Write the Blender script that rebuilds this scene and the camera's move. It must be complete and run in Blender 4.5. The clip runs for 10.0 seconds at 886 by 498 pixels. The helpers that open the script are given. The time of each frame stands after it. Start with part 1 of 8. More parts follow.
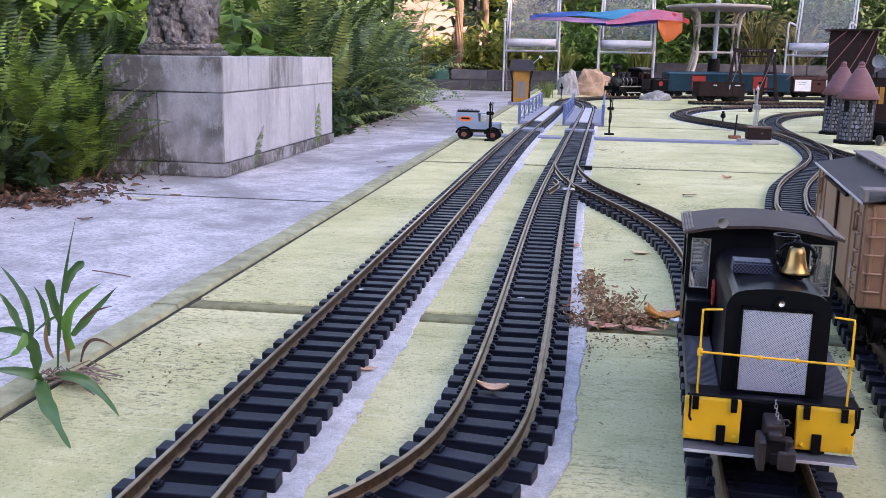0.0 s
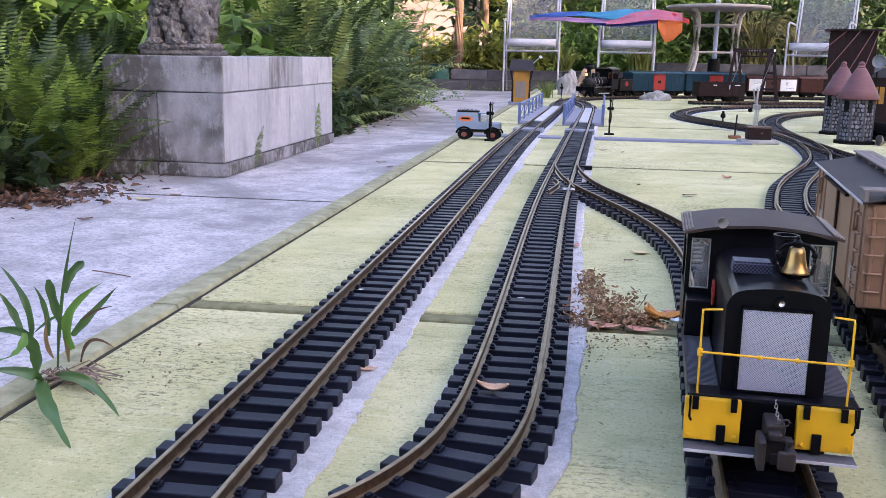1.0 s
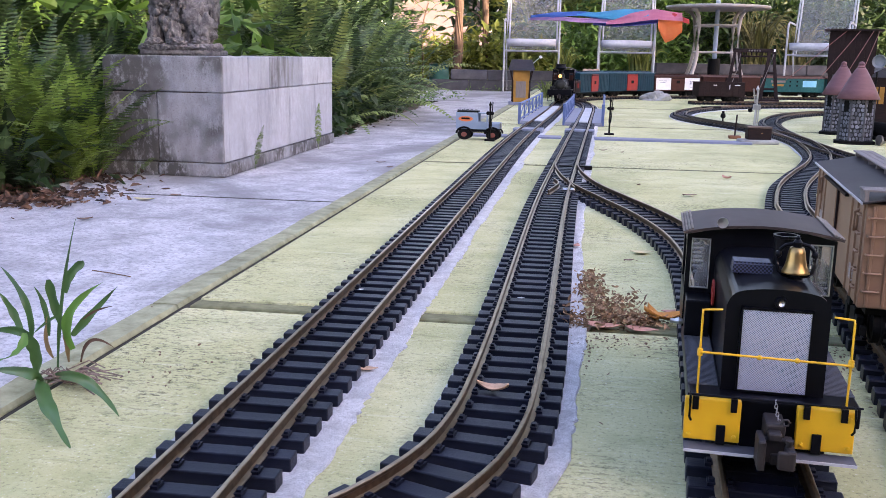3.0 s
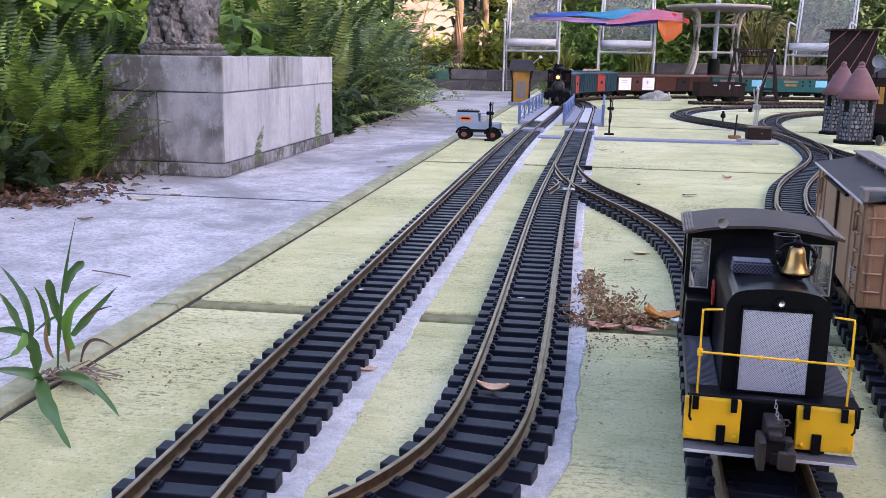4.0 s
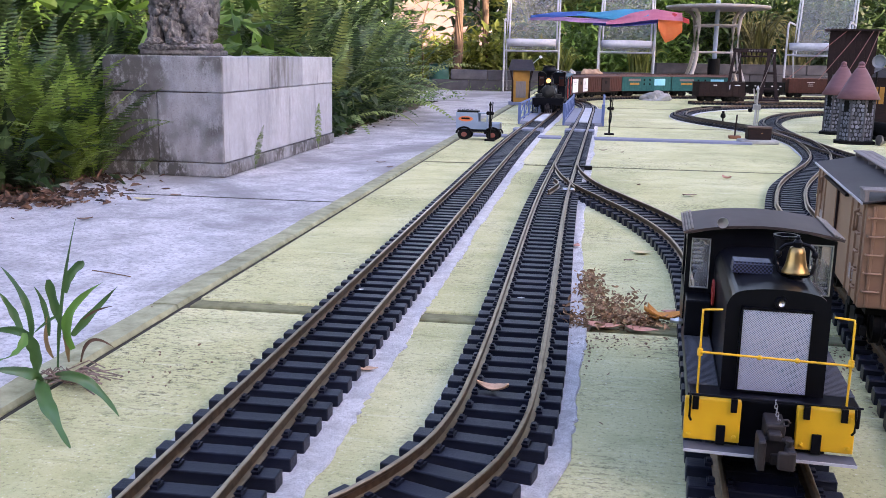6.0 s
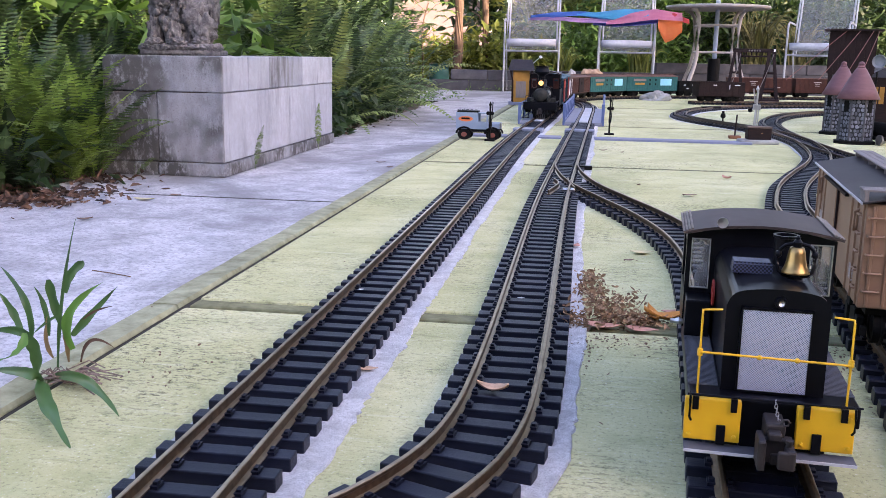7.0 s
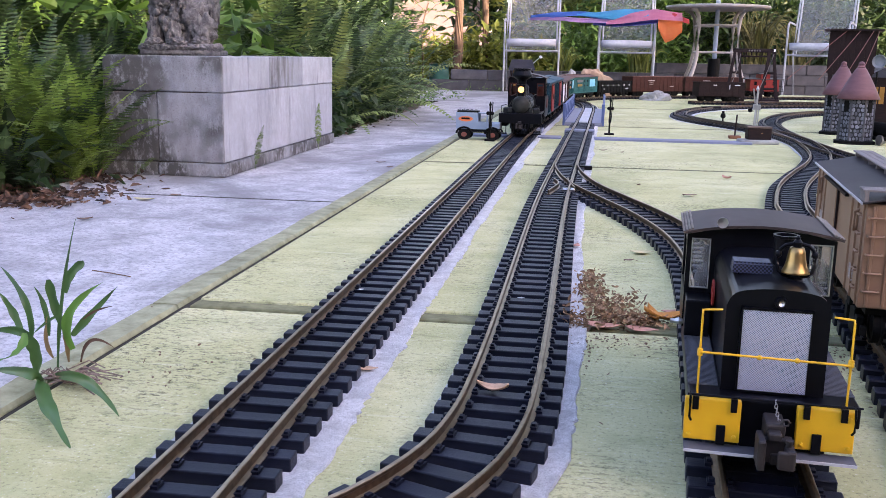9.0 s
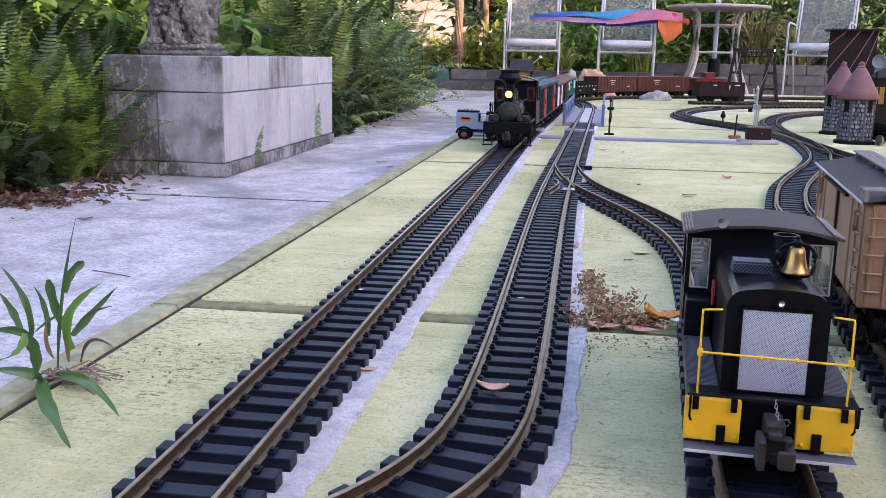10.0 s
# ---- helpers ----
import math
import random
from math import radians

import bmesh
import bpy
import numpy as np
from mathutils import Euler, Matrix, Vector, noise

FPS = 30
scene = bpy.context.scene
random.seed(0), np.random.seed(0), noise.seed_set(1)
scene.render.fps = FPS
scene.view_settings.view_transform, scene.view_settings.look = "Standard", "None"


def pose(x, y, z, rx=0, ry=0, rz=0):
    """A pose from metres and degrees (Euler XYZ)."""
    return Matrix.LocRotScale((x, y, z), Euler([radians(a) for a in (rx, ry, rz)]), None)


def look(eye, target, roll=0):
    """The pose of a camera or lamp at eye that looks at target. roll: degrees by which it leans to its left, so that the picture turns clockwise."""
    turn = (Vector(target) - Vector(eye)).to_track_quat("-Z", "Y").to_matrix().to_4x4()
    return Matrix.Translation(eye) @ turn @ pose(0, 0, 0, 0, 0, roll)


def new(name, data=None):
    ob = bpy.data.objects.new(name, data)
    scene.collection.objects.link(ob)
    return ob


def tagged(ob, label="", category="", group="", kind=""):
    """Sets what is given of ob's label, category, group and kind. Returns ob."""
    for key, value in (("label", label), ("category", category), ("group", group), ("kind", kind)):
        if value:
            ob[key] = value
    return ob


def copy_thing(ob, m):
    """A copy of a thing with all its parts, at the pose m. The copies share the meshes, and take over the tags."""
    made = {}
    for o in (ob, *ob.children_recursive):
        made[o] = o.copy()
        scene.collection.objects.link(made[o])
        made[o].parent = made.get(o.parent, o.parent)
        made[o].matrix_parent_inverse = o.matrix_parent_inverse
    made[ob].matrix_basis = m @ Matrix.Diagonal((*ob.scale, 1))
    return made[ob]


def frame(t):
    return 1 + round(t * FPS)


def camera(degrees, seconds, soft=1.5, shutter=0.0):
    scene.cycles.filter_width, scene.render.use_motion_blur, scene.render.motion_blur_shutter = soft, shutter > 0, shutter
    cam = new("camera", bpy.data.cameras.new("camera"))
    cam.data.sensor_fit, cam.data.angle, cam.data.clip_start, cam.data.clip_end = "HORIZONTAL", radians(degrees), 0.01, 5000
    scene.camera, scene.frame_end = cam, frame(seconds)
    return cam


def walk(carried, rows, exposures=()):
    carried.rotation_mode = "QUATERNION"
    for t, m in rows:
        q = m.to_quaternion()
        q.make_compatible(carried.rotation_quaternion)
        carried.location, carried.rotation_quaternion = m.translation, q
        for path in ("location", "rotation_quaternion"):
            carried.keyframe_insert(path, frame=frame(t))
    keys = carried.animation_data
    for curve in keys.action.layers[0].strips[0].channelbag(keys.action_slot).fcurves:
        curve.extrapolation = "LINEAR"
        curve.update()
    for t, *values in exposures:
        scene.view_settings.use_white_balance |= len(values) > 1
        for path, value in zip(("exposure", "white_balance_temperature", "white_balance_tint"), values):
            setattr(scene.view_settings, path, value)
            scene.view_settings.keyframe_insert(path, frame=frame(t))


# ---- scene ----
cam = camera(50.17, 10.0, soft=0.8)
EYE = (0.0, 0.0, 0.2409)
VIEW = look(EYE, (-0.2915, 1.9371, -0.1602), 1.03)
walk(cam, [(0.0, VIEW), (10.0, VIEW)], exposures=[(0.0, 2.65, 6960, 32), (10.0, 2.65, 6960, 32)])

# ---------------------------------------------------------------- light
SUN_FROM = Vector((0.80, -0.52, 0.36)).normalized()
world = bpy.data.worlds.new("evening_sky")
world.use_nodes = True
scene.world = world
wn = world.node_tree
sky = wn.nodes.new("ShaderNodeTexSky")
sky.sky_type = "NISHITA"
sky.sun_disc = False
sky.sun_elevation = math.asin(SUN_FROM.z)
sky.sun_rotation = math.atan2(SUN_FROM.x, SUN_FROM.y)
sky.air_density, sky.dust_density = 1.0, 1.6
wn.links.new(sky.outputs[0], wn.nodes["Background"].inputs[0])
wn.nodes["Background"].inputs[1].default_value = 0.15
sun_data = bpy.data.lights.new("sun", "SUN")
sun_data.energy, sun_data.angle, sun_data.color = 3.0, radians(0.6), (1.0, 0.86, 0.62)
sun = new("sun", sun_data)
sun.matrix_basis = look(SUN_FROM * 20, (0, 0, 0))


# ---------------------------------------------------------------- materials
def material(name, rough=0.6, metal=0.0, spec=0.5):
    m = bpy.data.materials.new(name)
    m.use_nodes = True
    b = m.node_tree.nodes["Principled BSDF"]
    b.inputs["Roughness"].default_value = rough
    b.inputs["Metallic"].default_value = metal
    b.inputs["Specular IOR Level"].default_value = spec
    return m, m.node_tree, b


def add_node(nt, kind, **sets):
    n = nt.nodes.new(kind)
    for k, v in sets.items():
        n.inputs[k.replace("_", " ")].default_value = v
    return n


def position(nt, scale=(1, 1, 1), of_object=False):
    src = nt.nodes.new("ShaderNodeTexCoord") if of_object else nt.nodes.new("ShaderNodeNewGeometry")
    mp = nt.nodes.new("ShaderNodeMapping")
    mp.inputs["Scale"].default_value = scale
    nt.links.new(src.outputs["Object" if of_object else "Position"], mp.inputs["Vector"])
    return mp.outputs[0]


def noise_of(nt, vec, scale, detail=4.0, rough=0.55, distort=0.0):
    n = add_node(nt, "ShaderNodeTexNoise", Scale=scale, Detail=detail, Roughness=rough, Distortion=distort)
    nt.links.new(vec, n.inputs["Vector"])
    return n.outputs["Fac"]


def ramp(nt, fac, stops):
    r = nt.nodes.new("ShaderNodeValToRGB")
    while len(r.color_ramp.elements) < len(stops):
        r.color_ramp.elements.new(0.5)
    for e, (at, c) in zip(r.color_ramp.elements, stops):
        e.position, e.color = at, (*c, 1) if len(c) == 3 else c
    nt.links.new(fac, r.inputs[0])
    return r.outputs[0]


def mixed(nt, fac, a, b, mode="MIX"):
    n = nt.nodes.new("ShaderNodeMix")
    n.data_type, n.blend_type = "RGBA", mode
    for sock, v in ((n.inputs[0], fac), (n.inputs[6], a), (n.inputs[7], b)):
        if isinstance(v, (int, float)):
            sock.default_value = v
        elif isinstance(v, tuple):
            sock.default_value = (*v, 1)
        else:
            nt.links.new(v, sock)
    return n.outputs[2]


def bump(nt, b, height, strength=0.3, distance=0.002):
    n = add_node(nt, "ShaderNodeBump", Strength=strength, Distance=distance)
    nt.links.new(height, n.inputs["Height"])
    nt.links.new(n.outputs[0], b.inputs["Normal"])


def grained(name, dark, light, scale=40.0, rough=0.6, metal=0.0, stretch=(1, 1, 1), relief=0.15, depth=0.0006, spec=0.5, vary=0.0, stain=None):
    """A worn surface: fine grain between two colours, broad stains, a little change from piece to piece."""
    m, nt, b = material(name, rough, metal, spec)
    v = position(nt, stretch, True)
    fine = noise_of(nt, v, scale, 6.0, 0.65)
    broad = noise_of(nt, v, scale * 0.13, 3.0)
    c = ramp(nt, fine, [(0.3, dark), (0.7, light)])
    c = mixed(nt, ramp(nt, broad, [(0.35, (0.5, 0.5, 0.5)), (0.7, (0.0, 0.0, 0.0))]), c, stain or tuple(x * 0.72 for x in dark))
    if vary:
        info = nt.nodes.new("ShaderNodeObjectInfo")
        c = mixed(nt, 1.0, c, ramp(nt, info.outputs["Random"], [(0.0, (1 - vary,) * 3), (1.0, (1.0, 1.0, 1.0))]), "MULTIPLY")
    nt.links.new(c, b.inputs["Base Color"])
    rr = nt.nodes.new("ShaderNodeMapRange")
    rr.inputs["To Min"].default_value, rr.inputs["To Max"].default_value = max(rough - 0.12, 0.05), min(rough + 0.15, 1.0)
    nt.links.new(broad, rr.inputs["Value"])
    nt.links.new(rr.outputs[0], b.inputs["Roughness"])
    if relief:
        bump(nt, b, fine, relief, depth)
    return m


def painted_concrete():
    """Thin pale green paint on rough concrete, rubbed, mottled and spotted with lichen."""
    m, nt, b = material("green_painted_concrete", 0.85)
    v = position(nt)
    info = nt.nodes.new("ShaderNodeObjectInfo")
    broad = noise_of(nt, v, 3.0, 6.0, 0.65, 0.4)
    c = ramp(nt, broad, [(0.30, (0.41, 0.415, 0.195)), (0.5, (0.56, 0.55, 0.29)), (0.68, (0.69, 0.665, 0.41))])
    mid = noise_of(nt, position(nt, (17, 21, 20)), 1.0, 9.0, 0.78)
    c = mixed(nt, ramp(nt, mid, [(0.34, (0.7,) * 3), (0.50, (0.0,) * 3)]), c, (0.35, 0.37, 0.17))
    c = mixed(nt, ramp(nt, mid, [(0.56, (0.0,) * 3), (0.72, (0.7,) * 3)]), c, (0.73, 0.71, 0.46))
    # broom marks: short dark dashes of lichen, in patches
    streak = noise_of(nt, position(nt, (110, 210, 110)), 1.0, 7.0, 0.78)
    patch = noise_of(nt, v, 3.6, 5.0, 0.68)
    gate = nt.nodes.new("ShaderNodeMath")
    gate.operation = "MULTIPLY"
    nt.links.new(ramp(nt, streak, [(0.515, (0.0,) * 3), (0.585, (0.95,) * 3)]), gate.inputs[0])
    nt.links.new(ramp(nt, patch, [(0.47, (0.0,) * 3), (0.61, (1.0,) * 3)]), gate.inputs[1])
    c = mixed(nt, gate.outputs[0], c, (0.065, 0.062, 0.028))
    scrape = noise_of(nt, position(nt, (9, 95, 20)), 1.0, 5.0, 0.7)
    c = mixed(nt, ramp(nt, scrape, [(0.58, (0.0,) * 3), (0.70, (0.55,) * 3)]), c, (0.72, 0.71, 0.50))
    c = mixed(nt, ramp(nt, scrape, [(0.30, (0.6,) * 3), (0.41, (0.0,) * 3)]), c, (0.25, 0.26, 0.12))
    speck = noise_of(nt, v, 330.0, 3.0, 0.65)
    c = mixed(nt, ramp(nt, speck, [(0.56, (0.0,) * 3), (0.68, (0.65,) * 3)]), c, (0.18, 0.18, 0.10))
    c = mixed(nt, ramp(nt, speck, [(0.30, (0.6,) * 3), (0.40, (0.0,) * 3)]), c, (0.76, 0.75, 0.62))
    c = mixed(nt, 1.0, c, ramp(nt, info.outputs["Random"], [(0.0, (0.92, 0.93, 0.88)), (1.0, (1.0, 1.0, 1.0))]), "MULTIPLY")
    nt.links.new(c, b.inputs["Base Color"])
    bump(nt, b, mixed(nt, 0.5, mid, noise_of(nt, v, 420.0, 5.0, 0.75)), 1.0, 0.004)
    return m


def grey_concrete(name, lo, hi, stain, scale=6.0, relief=0.4, broad_stain=0.0):
    m, nt, b = material(name, 0.85)
    v = position(nt)
    broad = noise_of(nt, v, scale * 0.5, 8.0, 0.7, 0.5)
    fine = noise_of(nt, v, scale * 26, 5.0, 0.7)
    c = ramp(nt, broad, [(0.3, lo), (0.7, hi)])
    c = mixed(nt, ramp(nt, noise_of(nt, v, scale * 9, 8.0, 0.75), [(0.55, (0.0,) * 3), (0.70, (0.8,) * 3)]), c, tuple(min(0.85, x * 1.2) for x in hi))
    c = mixed(nt, ramp(nt, noise_of(nt, v, scale * 1.7, 6.0, 0.72, 0.6), [(0.43, (0.0,) * 3), (0.66, (0.85,) * 3)]), c, stain)
    c = mixed(nt, ramp(nt, noise_of(nt, v, scale * 14, 5.0, 0.75), [(0.56, (0.0,) * 3), (0.68, (0.55,) * 3)]), c, tuple(x * 0.55 for x in stain))
    c = mixed(nt, ramp(nt, fine, [(0.36, (0.75,) * 3), (0.52, (0.0,) * 3)]), c, tuple(x * 0.55 for x in lo))
    if broad_stain:
        c = mixed(nt, ramp(nt, noise_of(nt, position(nt, (1.0, 0.75, 1)), 1.5, 9.0, 0.66, 0.8), [(0.46, (0.0,) * 3), (0.60, (broad_stain,) * 3)]), c, tuple(x * 0.85 for x in stain))
    nt.links.new(c, b.inputs["Base Color"])
    bump(nt, b, fine, relief, 0.002)
    return m


def planter_block(name, tone, mould, runs, specks):
    """Rendered block: soft grey mottling, mould in blotches, thin runs and pin-point specks, each as much as given."""
    m, nt, b = material(name, 0.88)
    v = position(nt)
    c = ramp(nt, noise_of(nt, v, 5.0, 6.0, 0.65), [(0.3, (0.37, 0.39, 0.43)), (0.7, (0.53, 0.555, 0.605))])
    # tone dims the whole base; the front's low value paints in its shade
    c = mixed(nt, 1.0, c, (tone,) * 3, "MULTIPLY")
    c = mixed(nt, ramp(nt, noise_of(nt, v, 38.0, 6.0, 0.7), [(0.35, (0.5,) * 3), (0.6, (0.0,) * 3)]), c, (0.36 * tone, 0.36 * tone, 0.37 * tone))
    # black mould in runs and blotches
    run = noise_of(nt, position(nt, (16, 16, 3.0)), 1.0, 5.0, 0.68)
    c = mixed(nt, ramp(nt, run, [(0.50, (0.0,) * 3), (0.68, (runs,) * 3)]), c, (0.16, 0.16, 0.155))
    blotch = noise_of(nt, position(nt, (1, 1, 0.5)), 34.0, 8.0, 0.8)
    where = noise_of(nt, v, 4.2, 3.0, 0.6)
    g = nt.nodes.new("ShaderNodeMath")
    g.operation = "MULTIPLY"
    nt.links.new(ramp(nt, blotch, [(0.50 - mould * 0.14, (0.0,) * 3), (0.62 - mould * 0.14, (1.0,) * 3)]), g.inputs[0])
    nt.links.new(ramp(nt, where, [(0.60 - mould * 0.3, (0.0,) * 3), (0.78 - mould * 0.3, (min(1.0, mould * 1.6),) * 3)]), g.inputs[1])
    c = mixed(nt, g.outputs[0], c, (0.075, 0.076, 0.072))
    c = mixed(nt, ramp(nt, noise_of(nt, v, 210.0, 7.0, 0.8), [(0.60 - specks * 0.05, (0.0,) * 3), (0.72 - specks * 0.05, (specks,) * 3)]), c, (0.10, 0.10, 0.10))
    info = nt.nodes.new("ShaderNodeObjectInfo")
    c = mixed(nt, 1.0, c, ramp(nt, info.outputs["Random"], [(0.0, (0.82, 0.83, 0.84)), (1.0, (1.0, 1.0, 1.0))]), "MULTIPLY")
    nt.links.new(c, b.inputs["Base Color"])
    bump(nt, b, noise_of(nt, v, 180.0, 5.0, 0.75), 0.9, 0.003)
    return m


def leafy(name, dark, light, rough=0.5, trans=0.35):
    """Leaf: colour changes from leaf to leaf, light shines through."""
    m, nt, b = material(name, rough)
    geo = nt.nodes.new("ShaderNodeNewGeometry")
    v = position(nt)
    c = ramp(nt, geo.outputs["Random Per Island"], [(0.0, dark), (0.6, light), (1.0, tuple(min(1, x * 1.35) for x in light))])
    c = mixed(nt, ramp(nt, noise_of(nt, v, 3.0, 3.0), [(0.4, (0.0,) * 3), (0.65, (0.6,) * 3)]), c, dark)
    nt.links.new(c, b.inputs["Base Color"])
    tr = nt.nodes.new("ShaderNodeBsdfTranslucent")
    nt.links.new(c, tr.inputs["Color"])
    mx = nt.nodes.new("ShaderNodeMixShader")
    mx.inputs[0].default_value = trans
    nt.links.new(b.outputs[0], mx.inputs[1])
    nt.links.new(tr.outputs[0], mx.inputs[2])
    nt.links.new(mx.outputs[0], nt.nodes["Material Output"].inputs[0])
    return m


def fern_leaf(name, dark, light):
    """Fern: colour changes from frond to frond and a little from leaflet to leaflet; light shines through."""
    m, nt, b = material(name, 0.45)
    info = nt.nodes.new("ShaderNodeObjectInfo")
    geo = nt.nodes.new("ShaderNodeNewGeometry")
    c = ramp(nt, info.outputs["Random"], [(0.0, dark), (0.45, tuple((x + y) / 2.4 for x, y in zip(dark, light))), (0.9, light), (1.0, (light[0] * 1.2, light[1] * 0.95, light[2] * 0.8))])
    c = mixed(nt, 1.0, c, ramp(nt, geo.outputs["Random Per Island"], [(0.0, (0.62,) * 3), (1.0, (1.15,) * 3)]), "MULTIPLY")
    nt.links.new(c, b.inputs["Base Color"])
    tr = nt.nodes.new("ShaderNodeBsdfTranslucent")
    nt.links.new(c, tr.inputs["Color"])
    mx = nt.nodes.new("ShaderNodeMixShader")
    mx.inputs[0].default_value = 0.35
    nt.links.new(b.outputs[0], mx.inputs[1])
    nt.links.new(tr.outputs[0], mx.inputs[2])
    nt.links.new(mx.outputs[0], nt.nodes["Material Output"].inputs[0])
    return m


M = {}
M["green"] = painted_concrete()
M["grey"] = grey_concrete("grey_patio_concrete", (0.37, 0.375, 0.395), (0.60, 0.605, 0.63), (0.22, 0.22, 0.225), 5.0, 0.9, 0.85)
M["mortar"] = grey_concrete("bare_cement_bedding", (0.55, 0.56, 0.575), (0.78, 0.785, 0.80), (0.40, 0.405, 0.41), 40.0, 1.0)
M["joint"] = grained("joint_dirt", (0.015, 0.013, 0.008), (0.045, 0.038, 0.022), 120.0, 0.95)
M["kerb"] = grained("worn_green_kerb", (0.18, 0.185, 0.095), (0.47, 0.48, 0.31), 40.0, 0.9, relief=0.7, depth=0.003, stain=(0.09, 0.09, 0.05))
# front blocks: real mould, plus a low tone that stands for shade
M["block"] = planter_block("weathered_shaded_block", 0.66, 0.84, 0.55, 0.95)
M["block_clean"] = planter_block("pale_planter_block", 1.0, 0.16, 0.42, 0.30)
M["block_runs"] = planter_block("streaked_planter_block", 0.85, 0.30, 0.95, 0.6)
M["block_foot"] = planter_block("mouldy_planter_footing", 0.80, 0.85, 0.6, 0.6)
M["soil"] = grained("soil", (0.045, 0.032, 0.02), (0.13, 0.09, 0.055), 14.0, 0.95, relief=0.8, depth=0.01)
M["tie"] = grained("black_plastic_tie", (0.0034, 0.0050, 0.0125), (0.010, 0.0135, 0.032), 150.0, 0.42, stretch=(1, 6, 6), relief=0.25, vary=0.35, spec=0.26)


def worn_rail():
    """Tarnished brass rail with a head polished by wheels."""
    m, nt, b = material("tarnished_brass_rail", 0.3, 0.95)
    geo = nt.nodes.new("ShaderNodeNewGeometry")
    sep = nt.nodes.new("ShaderNodeSeparateXYZ")
    nt.links.new(geo.outputs["True Normal"], sep.inputs[0])
    v = position(nt)
    fine = noise_of(nt, v, 160.0, 5.0, 0.7)
    side = ramp(nt, fine, [(0.3, (0.10, 0.066, 0.042)), (0.7, (0.24, 0.165, 0.105))])
    head = ramp(nt, noise_of(nt, v, 40.0, 6.0, 0.75), [(0.3, (0.24, 0.165, 0.095)), (0.65, (0.46, 0.34, 0.215))])
    up = ramp(nt, sep.outputs["Z"], [(0.45, (0.0,) * 3), (0.85, (1.0,) * 3)])
    nt.links.new(mixed(nt, up, side, head), b.inputs["Base Color"])
    rr = nt.nodes.new("ShaderNodeMapRange")
    rr.inputs["To Min"].default_value, rr.inputs["To Max"].default_value = 0.45, 0.33
    nt.links.new(up, rr.inputs["Value"])
    nt.links.new(rr.outputs[0], b.inputs["Roughness"])
    bump(nt, b, fine, 0.08, 0.0004)
    return m


M["rail"] = worn_rail()
# less polished, darker rail; shade at the back is put into its colour
M["rail_dull_shaded"] = grained("dull_shaded_rail", (0.10, 0.075, 0.055), (0.22, 0.165, 0.12), 90.0, 0.42, metal=0.9, relief=0.05)
M["steel"] = grained("brushed_steel", (0.45, 0.45, 0.46), (0.62, 0.62, 0.63), 90.0, 0.3, metal=1.0)
M["black"] = grained("black_loco_plastic", (0.0028, 0.0030, 0.0048), (0.0055, 0.006, 0.009), 60.0, 0.30, relief=0.03, spec=0.11)
M["black_matt"] = grained("matt_black", (0.003, 0.003, 0.003), (0.008, 0.008, 0.008), 90.0, 0.65, relief=0.1, spec=0.12)
M["roof_grey"] = grained("dusty_cab_roof", (0.036, 0.026, 0.024), (0.070, 0.053, 0.049), 40.0, 0.42, relief=0.04, spec=0.22)
M["yellow"] = grained("yellow_paint", (0.70, 0.37, 0.010), (0.78, 0.45, 0.015), 50.0, 0.4, relief=0.04)
M["brass"] = grained("polished_brass", (0.30, 0.185, 0.070), (0.46, 0.30, 0.125), 160.0, 0.36, metal=1.0, relief=0.02)
M["boxcar"] = grained("tan_brown_boxcar", (0.25, 0.140, 0.084), (0.32, 0.185, 0.112), 70.0, 0.5, relief=0.06)
M["boxcar_roof"] = grained("dark_boxcar_roof", (0.030, 0.024, 0.025), (0.055, 0.045, 0.046), 40.0, 0.5, relief=0.1, spec=0.2)
M["teal"] = grained("dark_teal_car", (0.003, 0.024, 0.040), (0.006, 0.038, 0.058), 60.0, 0.5, relief=0.05, spec=0.15)
M["teal_roof"] = grained("teal_roof", (0.010, 0.055, 0.085), (0.020, 0.085, 0.12), 60.0, 0.5, spec=0.2)
M["reefer"] = grained("green_blue_reefer", (0.008, 0.080, 0.080), (0.016, 0.12, 0.115), 60.0, 0.5, spec=0.2)
M["red"] = grained("red_paint", (0.24, 0.022, 0.018), (0.32, 0.034, 0.024), 60.0, 0.5, spec=0.25)
M["oxide"] = grained("oxide_red_car", (0.046, 0.015, 0.011), (0.075, 0.025, 0.018), 60.0, 0.55, spec=0.2)
M["brown"] = grained("dark_brown_wood", (0.010, 0.006, 0.006), (0.032, 0.015, 0.014), 70.0, 0.7, stretch=(1, 1, 6), relief=0.2, spec=0.2)
M["white"] = grained("white_paint", (0.68, 0.68, 0.68), (0.80, 0.80, 0.80), 40.0, 0.5, relief=0.05)
M["lightblue"] = grained("light_blue_panel", (0.16, 0.50, 0.66), (0.24, 0.60, 0.75), 40.0, 0.5)
M["blue_rail"] = grained("blue_bridge_paint", (0.065, 0.11, 0.26), (0.11, 0.17, 0.34), 50.0, 0.55)
M["deck"] = grained("white_bridge_deck", (0.50, 0.51, 0.53), (0.68, 0.69, 0.72), 80.0, 0.7)
M["slate"] = grained("slate_blue_strip", (0.15, 0.17, 0.25), (0.24, 0.26, 0.36), 60.0, 0.75)
M["rock"] = grained("grey_rock", (0.22, 0.22, 0.22), (0.44, 0.44, 0.43), 18.0, 0.9, relief=0.7, depth=0.006)
M["rock_pink"] = grained("tan_rock", (0.33, 0.20, 0.12), (0.56, 0.39, 0.26), 20.0, 0.9, relief=0.7, depth=0.006)
